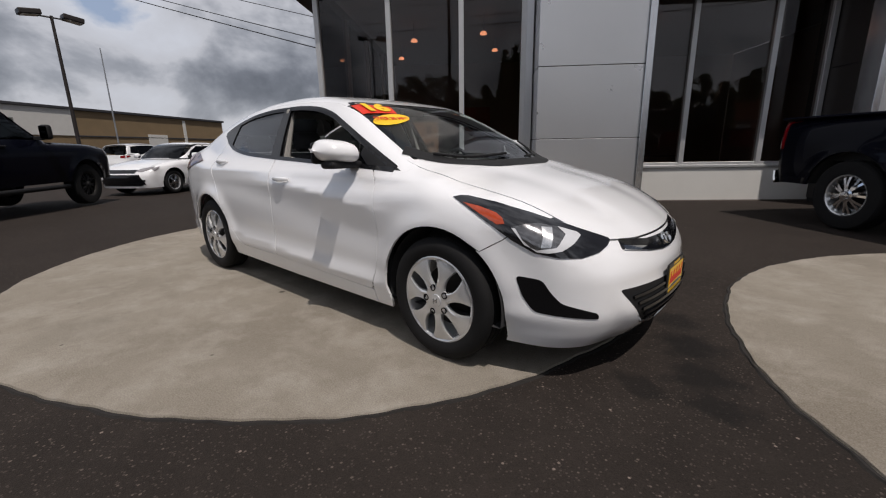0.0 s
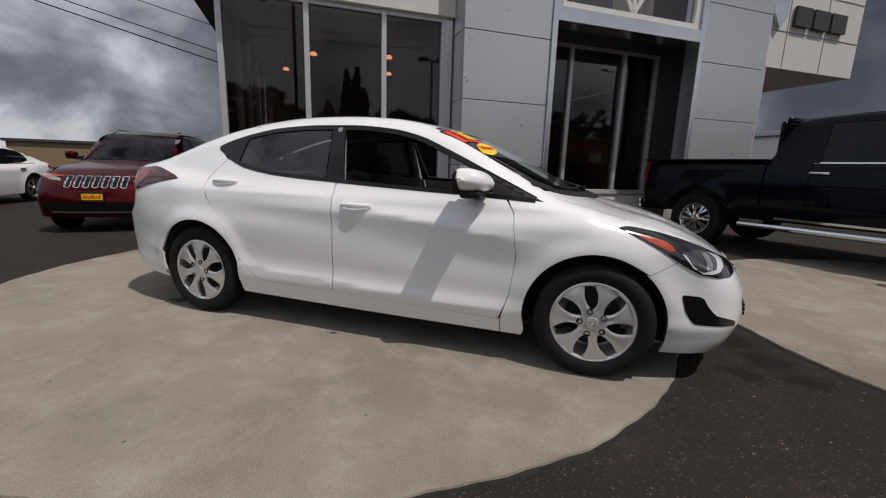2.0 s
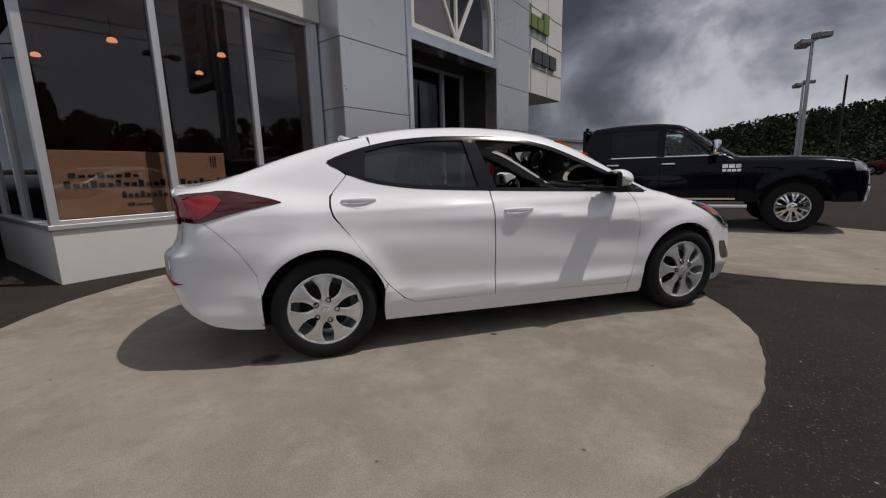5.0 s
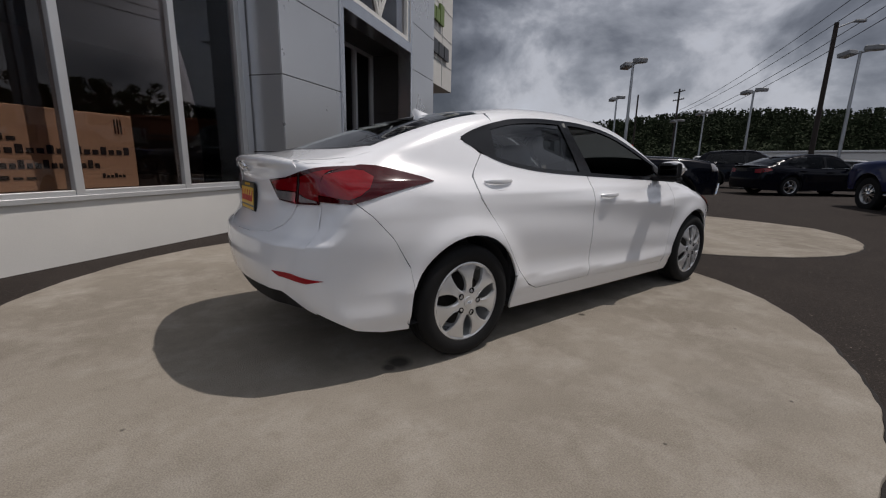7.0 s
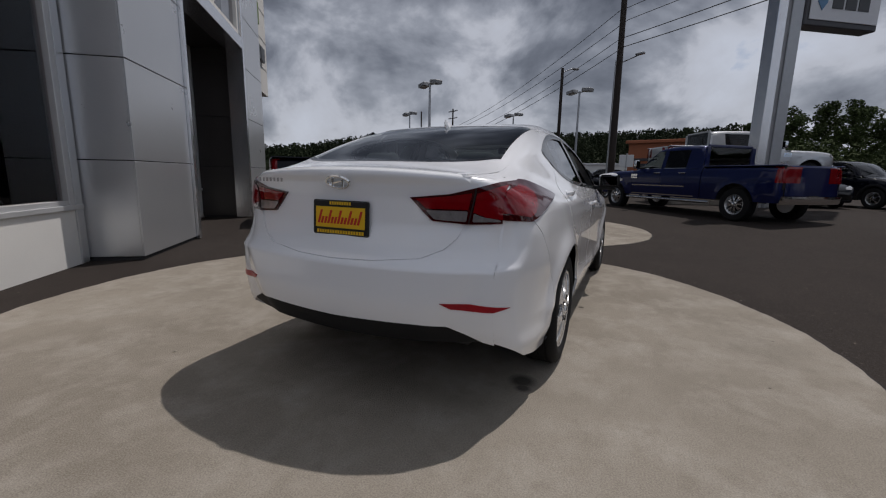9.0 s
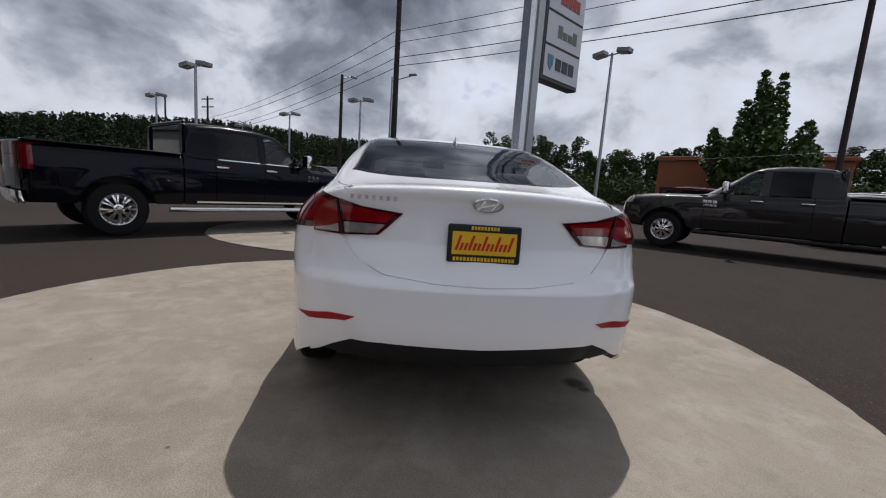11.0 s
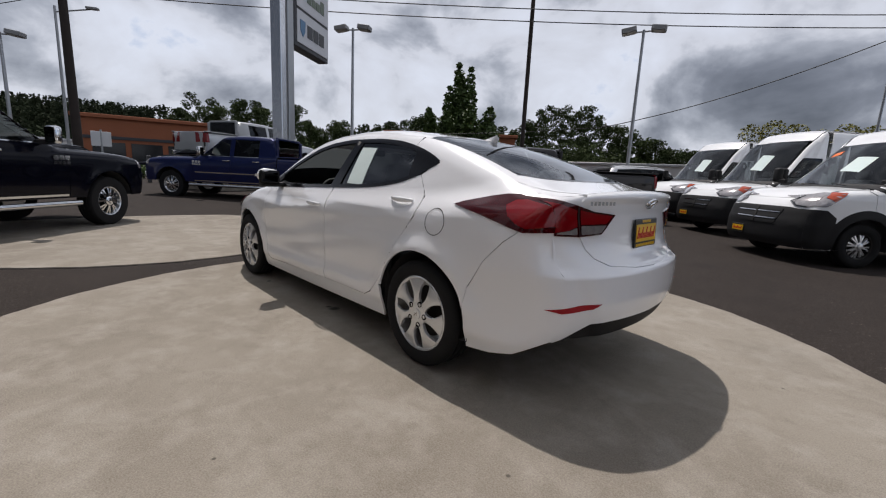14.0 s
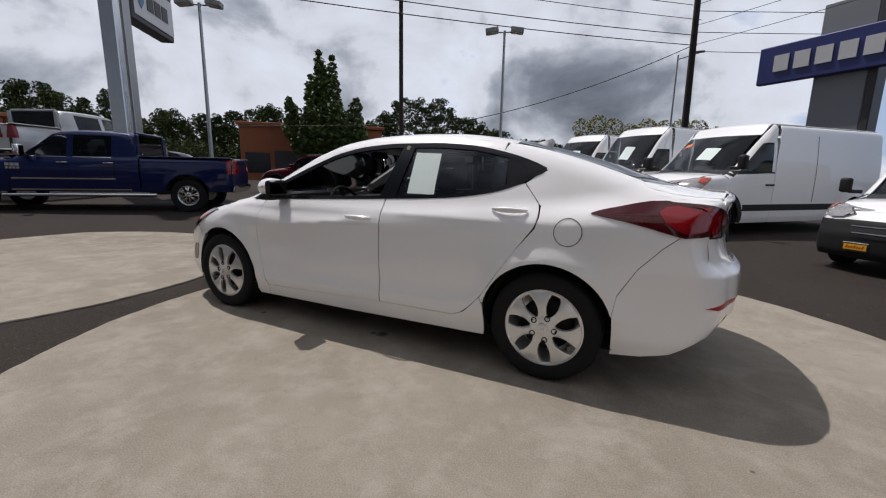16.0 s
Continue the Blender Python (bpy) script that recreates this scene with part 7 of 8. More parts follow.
def van(label, x, y, z, heading, high, sheet=True):
    s = van_spec(high)
    car, form = vehicle("van", label, s, Matrix.Translation((x, y, z)) @ pose(0, 0, 0, 0, 0, heading), VAN_WHITE, 0.10, "white vans")
    wb = s.wb
    d1, d2 = wb / 2 - 0.08, wb / 2 - 1.34
    xs = np.linspace(wb / 2 - 0.04, d2, 18)
    over = [(float(q[0]), float(q[2]) - 0.012) for q in form.lay([(x, -0.80) for x in xs], None)]
    edge = curve(*[p for p in over[::-1]])
    win = [(d1 - 0.16, 1.30), (d2 + 0.10, 1.27), (d2 + 0.10, 1.83)] + [(x, min(1.84, float(edge(x)) - 0.10)) for x in np.linspace(d2 + 0.3, d1 - 0.28, 9)]
    frame_top = [(x, min(1.855, float(edge(x)) - 0.085)) for x in np.linspace(d1 - 0.02, d2 + 0.03, 16)]
    for mirror in (False, True):
        shell([(form, over + frame_top[::-1], -90, 0.06, 0)], "roof_edge", VAN_WHITE, car, mirror=mirror, flange=0.02)
        shell([(form, win, -90, 0.1, -0.006)], "front_door_window", VAN_GLASS, car, mirror=mirror, flange=0)
        shell([(form, [(d2 + 0.10, 1.255), (d2 + 0.012, 1.255), (d2 + 0.012, 1.86), (d2 + 0.10, 1.86)], -90, 0.08, 0.002)], "door_frame", VAN_WHITE, car, mirror=mirror, flange=0.01)
        shell([(form, ribbon([(d1 - 0.04, 1.285), (d2 + 0.02, 1.262)], 0.03), -90, 0.08, 0.003)], "belt_trim", TRIM, car, mirror=mirror, flange=0.01)
        shell([(form, [(d1 - 0.03, 1.27), (d1 - 0.26, 1.275), (d1 - 0.30, float(edge(d1 - 0.30)) - 0.09), (d1 - 0.12, float(edge(d1 - 0.12)) - 0.07)], -90, 0.08, 0.004)], "sail_trim", TRIM, car, mirror=mirror, flange=0.01)
        sd = 1 if mirror else -1
        q = form.lay([(d2 + 0.14, 1.05)], -90)[0]
    bm = bmesh.new()
    box(bm, (d2 - 0.04, -0.93, 0.5), (d2, 0.93, s.roof(d2) - 0.12), 0.01)
    box(bm, (wb / 2 - 0.45, -0.85, 0.95), (wb / 2 - 0.02, 0.85, 1.18), 0.05)
    part("bulkhead", bm, CABIN, car)
    plate_on(car, form, 0, 0.45, -0.34)
    if sheet:
        shell([(form, [(1.12, -0.72), (1.12, -0.55), (1.20, -0.55), (1.20, -0.72)], None, 0.1, 0.004)], "window_tag", ORANGE_STICKER, car, "orange tag on the windscreen", flange=0) if not high else None
        shell([(form, [(1.62, -0.05), (1.62, 0.30), (1.34, 0.30), (1.34, -0.05)], None, 0.1, -0.001)], "window_sheet", PAPER, car, "pale green sheet behind the windscreen", flange=0)
    return car


# -- cars and sport utilities
def car_spec(kind):
    suv = kind == "suv"
    wb = {"sedan": 2.80, "suv": 2.72}[kind]
    xf, xr = wb / 2 + 0.92, -wb / 2 - (1.08 if not suv else 0.98)
    rz, bz = (1.47, 0.98) if not suv else (1.70, 1.10)
    hz = 0.98 if not suv else 1.12
    cowl = wb / 2 - 0.42
    s = Spec(category="car", wb=wb, w=0.91, R=0.335 if not suv else 0.365, tyre=0.22, rim=0.225, style="alloy", inset=0.015, arch=0.40 if not suv else 0.43, flare=0.02, zb=0.22 if not suv else 0.28, crown=0.05, round=0.12, sweep=0.17, bow=0.2,
             sec=curve((0.1, -0.07), (0.3, -0.03), (0.6, 0.0), (0.8, 0.0), (0.95, -0.03), (1.2, -0.10)),
             plan=curve((xr - 0.1, -0.16), (xr + 0.4, -0.03), (xr + 1.0, 0.0), (xf - 1.0, 0.0), (xf - 0.4, -0.05), (xf, -0.18)),
             top=curve((xr - 0.2, bz + (0.06 if not suv else -0.02)), (xr + 0.5, bz + 0.07), (-0.5, bz), (cowl, hz), (xf - 0.6, hz - 0.10), (xf - 0.25, hz - 0.22), (xf + 0.1, hz - 0.45)),
             front=curve((0.1, xf - 0.10), (0.3, xf - 0.02), (0.5, xf), (0.65, xf - 0.04), (0.8, xf - 0.14), (1.0, xf - 0.42)),
             rear=curve((0.1, xr + 0.12), (0.35, xr + 0.01), (0.6, xr), (0.85, xr + 0.06), (1.1, xr + 0.05 if not suv else xr + 0.10), (1.6, xr + 0.30)),
             roof=curve((xr - 0.8, 0.3), (xr + 0.05, bz - 0.05), (xr + 0.45, bz + 0.15), (xr + 1.2, rz - 0.10), (-0.6, rz), (0.0, rz - 0.005), (0.35, rz - 0.07), (0.75, rz - 0.28), (cowl, hz + 0.02), (cowl + 1.6, 0.1)) if not suv else
             curve((xr - 0.8, 0.3), (xr + 0.10, bz + 0.05), (xr + 0.35, rz - 0.22), (xr + 0.60, rz - 0.06), (-0.6, rz), (-0.1, rz - 0.01), (0.25, rz - 0.08), (0.62, rz - 0.30), (cowl, hz + 0.03), (cowl + 1.6, 0.1)),
             mid=-0.1, gw=0.83, tumble=0.42 if not suv else 0.32, beltz=bz, ground=0.09, cowl=cowl, deck=xr + (0.75 if not suv else 0.15), seam=0.70, nose_top=hz - 0.26, tail_top=bz - 0.02, belt=lambda x: bz - 0.02 + 0.02 * (-x) / 2,
             cab=(cowl, xr + 0.9), seats=(-0.15, -1.0), mirror=(cowl - 0.38, 0.93, bz + 0.10, 0.14, 0.18, None), handles=((-0.10, bz - 0.13, None), (-1.05, bz - 0.11, None)))
    d1, d2, d3 = cowl - 0.18, -0.22, -1.12
    s.panels = [("front_fender", None, d1 + 0.003), ("front_door", d1 - 0.003, d2 + 0.003), ("rear_door", d2 - 0.003, d3 + 0.003), ("quarter_panel", d3 - 0.003, None)]
    w0 = bz + 0.015
    wt = rz - 0.13
    tailx = xr + (0.95 if not suv else 0.50)
    s.panes = [("front_door_window", [(d1 - 0.20, w0), (d2 + 0.05, w0), (d2 + 0.05, wt), (0.10, wt - 0.01), (0.45, wt - 0.16)], DARK_GLASS), ("rear_door_window", [(d2 - 0.05, w0), (d3 - 0.02, w0 + 0.01), (tailx, w0 + (0.07 if not suv else 0.10)), (tailx + 0.18, wt - 0.06), (d3 + 0.2, wt), (d2 - 0.05, wt)], DARK_GLASS)]
    s.side_bits = [("window_pillar", [(d2 + 0.05, w0 - 0.01), (d2 - 0.05, w0 - 0.01), (d2 - 0.05, wt + 0.02), (d2 + 0.05, wt + 0.02)], GLOSS_BLACK),
                   ("roof_rail", [(cowl - 0.11, w0 - 0.01), (d1 - 0.16, w0 - 0.005), (0.43, wt - 0.155), (0.08, wt), (d3 + 0.2, wt + 0.005), (tailx + 0.2, wt - 0.05), (tailx + 0.05, wt + 0.01), (d3, wt + 0.05), (0.0, wt + 0.045), (0.28, wt - 0.03), (0.55, wt - 0.17)], None),
                   ("rear_pillar", [(d3 - 0.03, w0 - 0.01), (tailx - 0.02, w0 + 0.075), (tailx + 0.18, wt - 0.05), (tailx + 0.02, wt), (xr + (0.62 if not suv else 0.36), bz + (0.17 if not suv else 0.30)), (xr + (0.5 if not suv else 0.20), bz + 0.02)], None)]
    if suv:
        s.side_bits += [("arch_cladding", ribbon(arc(sgn * wb / 2, s.R + 0.01, s.arch + 0.03, 190, -10, 18), 0.07), TRIM) for sgn in (-1, 1)] + [("sill_cladding", [(-wb / 2 + 0.45, 0.285), (-wb / 2 + 0.45, 0.40), (wb / 2 - 0.45, 0.40), (wb / 2 - 0.45, 0.285)], TRIM)]
    s.corner_bits = [("headlamp", [(-0.80, hz - 0.24), (-0.78, hz - 0.21), (-0.50, hz - 0.27), (-0.46, hz - 0.31), (-0.62, hz - 0.295)] if suv else [(-0.80, hz - 0.24), (-0.78, hz - 0.19), (-0.50, hz - 0.25), (-0.42, hz - 0.32), (-0.62, hz - 0.33)], 0, LAMP_CLEAR, 0.006), ("side_lamp", [(xf - 0.50, hz - 0.20), (xf - 0.30, hz - 0.23), (xf - 0.30, hz - 0.275), (xf - 0.40, hz - 0.25)] if suv else [(xf - 0.52, hz - 0.19), (xf - 0.30, hz - 0.24), (xf - 0.30, hz - 0.32), (xf - 0.40, hz - 0.27)], -90, LAMP_AMBER if suv else LAMP_CLEAR, 0.006),
                     ("tail_lamp", [(0.48, bz - 0.18), (0.74, bz - 0.20), (0.74, bz - 0.04), (0.48, bz - 0.07)], 180, LAMP_RED, 0.006), ("tail_lamp_side", [(xr + 0.12, bz - 0.18), (xr + 0.38, bz - 0.10), (xr + 0.36, bz - 0.05), (xr + 0.12, bz - 0.04)], -90, LAMP_RED, 0.006)]
    s.tops = [("hood", strip_patch(-0.69, 0.69, lambda y: cowl + 0.03 - 0.2 * y * y) + strip_patch(0.69, -0.69, lambda y: xf - 0.22 - 0.22 * y * y), None, 0),
              ("windscreen", strip_patch(-0.68, 0.68, lambda y: cowl - 0.0 - 0.2 * y * y) + strip_patch(0.56, -0.56, lambda y: 0.30 - 0.2 * y * y), DARK_GLASS, -0.003),
              ("roof", strip_patch(-0.60, 0.60, lambda y: 0.29 - 0.2 * y * y) + strip_patch(0.60, -0.60, lambda y: tailx + 0.16), None, 0)]
    if suv:
        s.tops += [("roof_bar", ribbon([(0.1, sg * 0.56), (xr + 0.8, sg * 0.56)], 0.04), TRIM, 0.04) for sg in (-1, 1)]
    else:
        s.tops += [("trunk_lid", strip_patch(-0.68, 0.68, lambda y: xr + 0.52) + strip_patch(0.66, -0.66, lambda y: xr + 0.07 + 0.1 * y * y), None, 0), ("rear_window", strip_patch(-0.56, 0.56, lambda y: tailx + 0.15) + strip_patch(0.60, -0.60, lambda y: xr + 0.54), DARK_GLASS, -0.003)]
    zb = s.zb
    s.ends = [("front_bumper", [(-0.75, zb), (0.75, zb), (0.75, hz - 0.25), (0.5, hz - 0.22), (-0.5, hz - 0.22), (-0.75, hz - 0.25)], 0, None, 0), ("rear_bumper", [(-0.75, zb + 0.03), (0.75, zb + 0.03), (0.75, bz - 0.02), (-0.75, bz - 0.02)], 180, None, 0),
              ("lower_grille", rounded([(-0.60, zb + 0.06), (0.60, zb + 0.06), (0.70, zb + 0.22), (-0.70, zb + 0.22)], 0.03), 0, GLOSS_BLACK if suv else TRIM, 0.006)]
    if suv:
        s.ends += [("grille_slot", rounded([(u - 0.042, hz - 0.40), (u + 0.042, hz - 0.40), (u + 0.042, hz - 0.245), (u - 0.042, hz - 0.245)], 0.025), 0, GLOSS_BLACK, 0.008) for u in np.linspace(-0.36, 0.36, 7)]
        s.ends += [("grille_slot_rim", ribbon(rounded([(u - 0.045, hz - 0.405), (u + 0.045, hz - 0.405), (u + 0.045, hz - 0.24), (u - 0.045, hz - 0.24)], 0.025) + [(u - 0.045, hz - 0.38)], 0.010), 0, CHROME, 0.012) for u in np.linspace(-0.36, 0.36, 7)]
        s.ends += [("bumper_strip", ribbon([(-0.55, zb + 0.08), (0.55, zb + 0.08)], 0.022), 0, CHROME, 0.02)]
    else:
        s.ends += [("grille", rounded([(-0.42, hz - 0.36), (0.42, hz - 0.36), (0.48, hz - 0.27), (-0.48, hz - 0.27)], 0.02), 0, GLOSS_BLACK, 0.006), ("bumper_intake", [(-0.68, zb + 0.10), (-0.50, zb + 0.08), (0.50, zb + 0.08), (0.68, zb + 0.10), (0.55, zb + 0.36), (-0.55, zb + 0.36)], 0, GLOSS_BLACK, 0.008)]
    return s


def auto(name, label, kind, x, y, z, heading, paint, cell=0.10, plate=False, group="cars on the lot"):
    s = car_spec(kind)
    car, form = vehicle(name, label, s, Matrix.Translation((x, y, z)) @ pose(0, 0, 0, 0, 0, heading), paint, cell, group)
    if plate:
        plate_on(car, form, 0, 0.58)
    return car


def lot():
    bm = bmesh.new()
    box(bm, (-2.9, -1.15, -0.2), (2.9, 1.15, 0.948), 0.04, Matrix.Translation((16.25, -4.6, 0)) @ pose(0, 0, 0, 0, 0, -67))
    tagged(part("display_plinth", bm, CONCRETE), "low concrete plinth under a raised silver pickup", "plinth", kind="structure")
    pickup("dark blue-black crew-cab pickup with chrome wheels beside the pads", 5.22, 3.72, 0.0, -44.6, 4.3, BLACK_PAINT, cell=0.07, cab_len=2.42, moulding=False)
    pickup("deep blue crew-cab pickup with a chrome side strip", 10.81, -2.65, 0.07, 40.0, 4.4, BLUE_PAINT, cab_len=2.42)
    pickup("dark grey crew-cab pickup with a long black-railed bed", 4.28, -8.25, 0.10, 46.0, 4.65, GREY_PAINT, True, cab_len=2.12, tail=1.16, strips=False)
    pickup("silver crew-cab pickup raised on a display plinth", 16.25, -4.6, 0.95, -67.0, 4.1, SILVER_PAINT, cell=0.14)
    lv = van("white panel van with black lower bumper and low roof", -3.72, -8.75, 0.0, 46.0, False)
    tagged(copy_thing(lv, Matrix.Translation((-6.0, -5.35, -0.02)) @ pose(0, 0, 0, 0, 0, 46.0) @ Matrix.Diagonal((0.78, 0.87, 0.76, 1))), "compact white van with black bumper at the end of the row")
    hv = van("white high-roof panel van with black lower bumper", -1.85, -11.65, 0.05, 50.0, True)
    tagged(copy_thing(hv, Matrix.Translation((0.2, -14.2, 0.08)) @ pose(0, 0, 0, 0, 0, 56.0)), "white high-roof panel van parked last in the row")
    auto("sport_utility", "deep cherry red sport utility with chrome-rimmed grille slots", "suv", -6.95, 3.10, -0.09, -56.5, RED_PAINT, 0.07, True)
    auto("sedan", "white sedan with a black grille on the lot", "sedan", -12.8, 2.57, -0.13, 301.7, WHITE_PAINT, 0.10)
    pickup("plain black crew-cab pickup with black wheels", -8.70, -2.48, -0.06, 137.0, 4.1, BLACK_PAINT, badge=False, plate=False, plain=True, tall=1.07)
    bs = auto("sport_utility", "black sport utility behind a fastback sedan", "suv", 20.0, 4.5, 0.12, -75.0, BLACK_PAINT, 0.12, group="far parked cars")
    sd = auto("sedan", "black fastback sedan parked across the aisle", "sedan", 17.0, 1.75, 0.10, -36.0, BLACK_PAINT, 0.14, group="far parked cars")
    ws = auto("sport_utility", "white sport utility parked behind a grey truck", "suv", 2.9, -13.8, 0.1, 236.0, VAN_WHITE, 0.14, group="far parked cars")
    rs = auto("sport_utility", "red sport utility parked near the street", "suv", 12.0, -11.3, 0.12, 20.0, RED_PAINT, 0.14, group="far parked cars")

    def again(ob, label, x, y, heading):
        tagged(copy_thing(ob, Matrix.Translation((x, y, rise(x, y) - 0.012)) @ pose(0, 0, 0, 0, 0, heading)), label, group="far parked cars")
    again(ws, "white sport utility in the far row", 6.6, -14.2, 236)
    again(ws, "white sport utility far across the lot", 30.0, 10.5, 200)
    again(bs, "black sport utility in the far row", 36.0, 2.0, 100)
    again(sd, "black sedan in the far row", 38.0, 9.0, 95)
    again(bs, "black sport utility far across the lot", 40.0, 14.0, 95)
    again(ws, "white sport utility beyond the aisle", 44.0, 6.0, 95)
    again(rs, "red sport utility in the far row", 42.0, 18.0, 100)
    again(sd, "dark sedan behind the blue truck", 16.8, -6.4, 200)
    again(sd, "black sedan by the corner of the street", 30.5, -4.0, 60)
    again(bs, "black sport utility near the sign", 17.5, -8.6, 215)
    again(ws, "white car parked behind a sedan", -27.0, 5.0, 130)


lot()


# ---------------------------------------------------------------- trees and woods
LEAF = mat("maple leaves", (0.064, 0.104, 0.020), 0.6, 0, 0.5, 0.7, 6)
WOOD_DARK = mat("far dark conifers", (0.028, 0.037, 0.019), 0.9, 0, 0.4, 0.08, 1.2, 0, 0, 0.1)
WOOD_GREEN = mat("far broadleaf wood", (0.050, 0.068, 0.024), 0.9, 0, 0.45, 0.10, 1.5, 0, 0, 0.15)
HEDGE = mat("clipped hedge leaves", (0.07, 0.11, 0.025), 0.8, 0, 0.4, 3, 30)
YELLOW_LEAF = mat("yellow-green spring leaves", (0.20, 0.19, 0.03), 0.7, 0, 0.3, 1.5, 10)
BARK = mat("grey-brown bark", (0.075, 0.058, 0.045), 0.9, 0, 0.3, 6, 50, 0.6)
POLE_WOOD = mat("dark treated timber pole", (0.030, 0.022, 0.018), 0.85, 0, 0.25, 5, 40, 0.4)
GALV = mat("galvanised steel", (0.40, 0.41, 0.42), 0.42, 0.8, 0.10, 6, 60)
LAMP_HEAD = mat("grey lamp housing", (0.30, 0.30, 0.30), 0.5, 0.3, 0.10, 6, 60)
LAMP_PANE = mat("pale lamp pane", (0.55, 0.54, 0.50), 0.3, 0, 0.05, 6, 60)
BRONZE = mat("dark bronze lamp post", (0.030, 0.024, 0.022), 0.5, 0.3, 0.15, 6, 60)
WIRE = mat("black cable", (0.008, 0.008, 0.008), 0.7)


def leaves(rnd, verts, faces, centre, radii, n, size, shape="ball"):
    """Small leaf clumps scattered through a crown."""
    for _ in range(n):
        while True:
            d = Vector((rnd.uniform(-1, 1), rnd.uniform(-1, 1), rnd.uniform(-1, 1)))
            if d.length <= 1:
                break
        if shape == "ball":
            d = d.normalized() * (d.length ** 0.45)
            p = Vector((centre[0] + d.x * radii[0], centre[1] + d.y * radii[1], centre[2] + d.z * radii[2]))
        else:
            h = rnd.random() ** 1.5
            a, q = rnd.uniform(0, 6.283), (1 - h) * (0.55 + 0.45 * rnd.random())
            p = Vector((centre[0] + q * radii[0] * math.cos(a), centre[1] + q * radii[1] * math.sin(a), centre[2] - radii[2] + 2 * radii[2] * h))
        s = size * rnd.uniform(0.6, 1.3)
        u = Vector((rnd.gauss(0, 1), rnd.gauss(0, 1), rnd.gauss(0, 0.7))).normalized()
        w = u.cross(Vector((rnd.gauss(0, 1), rnd.gauss(0, 1), rnd.gauss(0, 1)))).normalized()
        k = len(verts)
        verts += [tuple(p - u * s), tuple(p + w * s * 0.6), tuple(p + u * s), tuple(p - w * s * 0.6)]
        faces.append((k, k + 1, k + 2, k + 3))


def leaf_mesh(name, verts, faces, material, parent=None):
    me = bpy.data.meshes.new(name)
    me.from_pydata(verts, [], faces)
    return link(name, me, material, parent)


def maple(x, y, height, spread, seed):
    rnd = random.Random(seed)
    z0 = rise(x, y) - 0.02
    tree = thing("tree", "leafy green street tree with an upright uneven crown", "tree", Matrix.Translation((x, y, z0)))
    bm = bmesh.new()
    rod(bm, (0, 0, 0), (0.05, 0.05, height * 0.35), 0.22, 0.16, 10)
    # upright leaders of uneven height, each clothed from low down to a narrow tip
    clumps = []
    leaders = [(0.25, 0.3, 1.0), (-0.55, -0.45, 0.97), (0.95, -0.75, 0.93), (1.45, -1.35, 0.88), (-1.0, 0.9, 0.86), (0.2, 1.4, 0.80)]
    leaders += [(spread * 0.84 * math.cos(a), spread * 0.84 * math.sin(a), rnd.uniform(0.50, 0.72)) for a in (0.3, 1.1, 1.9, 2.6, 3.3, 4.0, 4.8, 5.6)]
    for lx, ly, top in leaders:
        low = Vector((lx * 0.25, ly * 0.25, height * rnd.uniform(0.16, 0.24)))
        knee = Vector((lx * 0.85, ly * 0.85, height * (0.30 + 0.12 * top)))
        tip = Vector((lx, ly, height * top))
        rod(bm, low, knee, 0.08, 0.05, 6)
        rod(bm, knee, tip, 0.05, 0.012, 6)
        steps = int((tip.z - low.z) / 0.55)
        for i in range(steps + 1):
            t = i / steps
            p = low.lerp(knee, t / 0.4) if t < 0.4 else knee.lerp(tip, (t - 0.4) / 0.6)
            r = (0.95 if top < 0.8 else 0.80) * (1 - t) ** 0.55 * rnd.uniform(0.8, 1.2) + 0.24
            side = Vector((rnd.uniform(-1, 1), rnd.uniform(-1, 1), 0)) * 0.55 * (1 - t)
            if t > 0.12:
                clumps.append((p + side, r, r * rnd.uniform(0.65, 1.0)))
    rod(bm, (0.05, 0.05, height * 0.35), (0.2, 0.2, height * 0.93), 0.16, 0.03, 8)
    part("trunk", bm, BARK, tree, smooth=True)
    v, f = [], []
    for t, r, hz in clumps:
        leaves(rnd, v, f, t, (r, r, hz), int(60 + 260 * r * r), 0.17)
    leaf_mesh("crown", v, f, LEAF, tree)


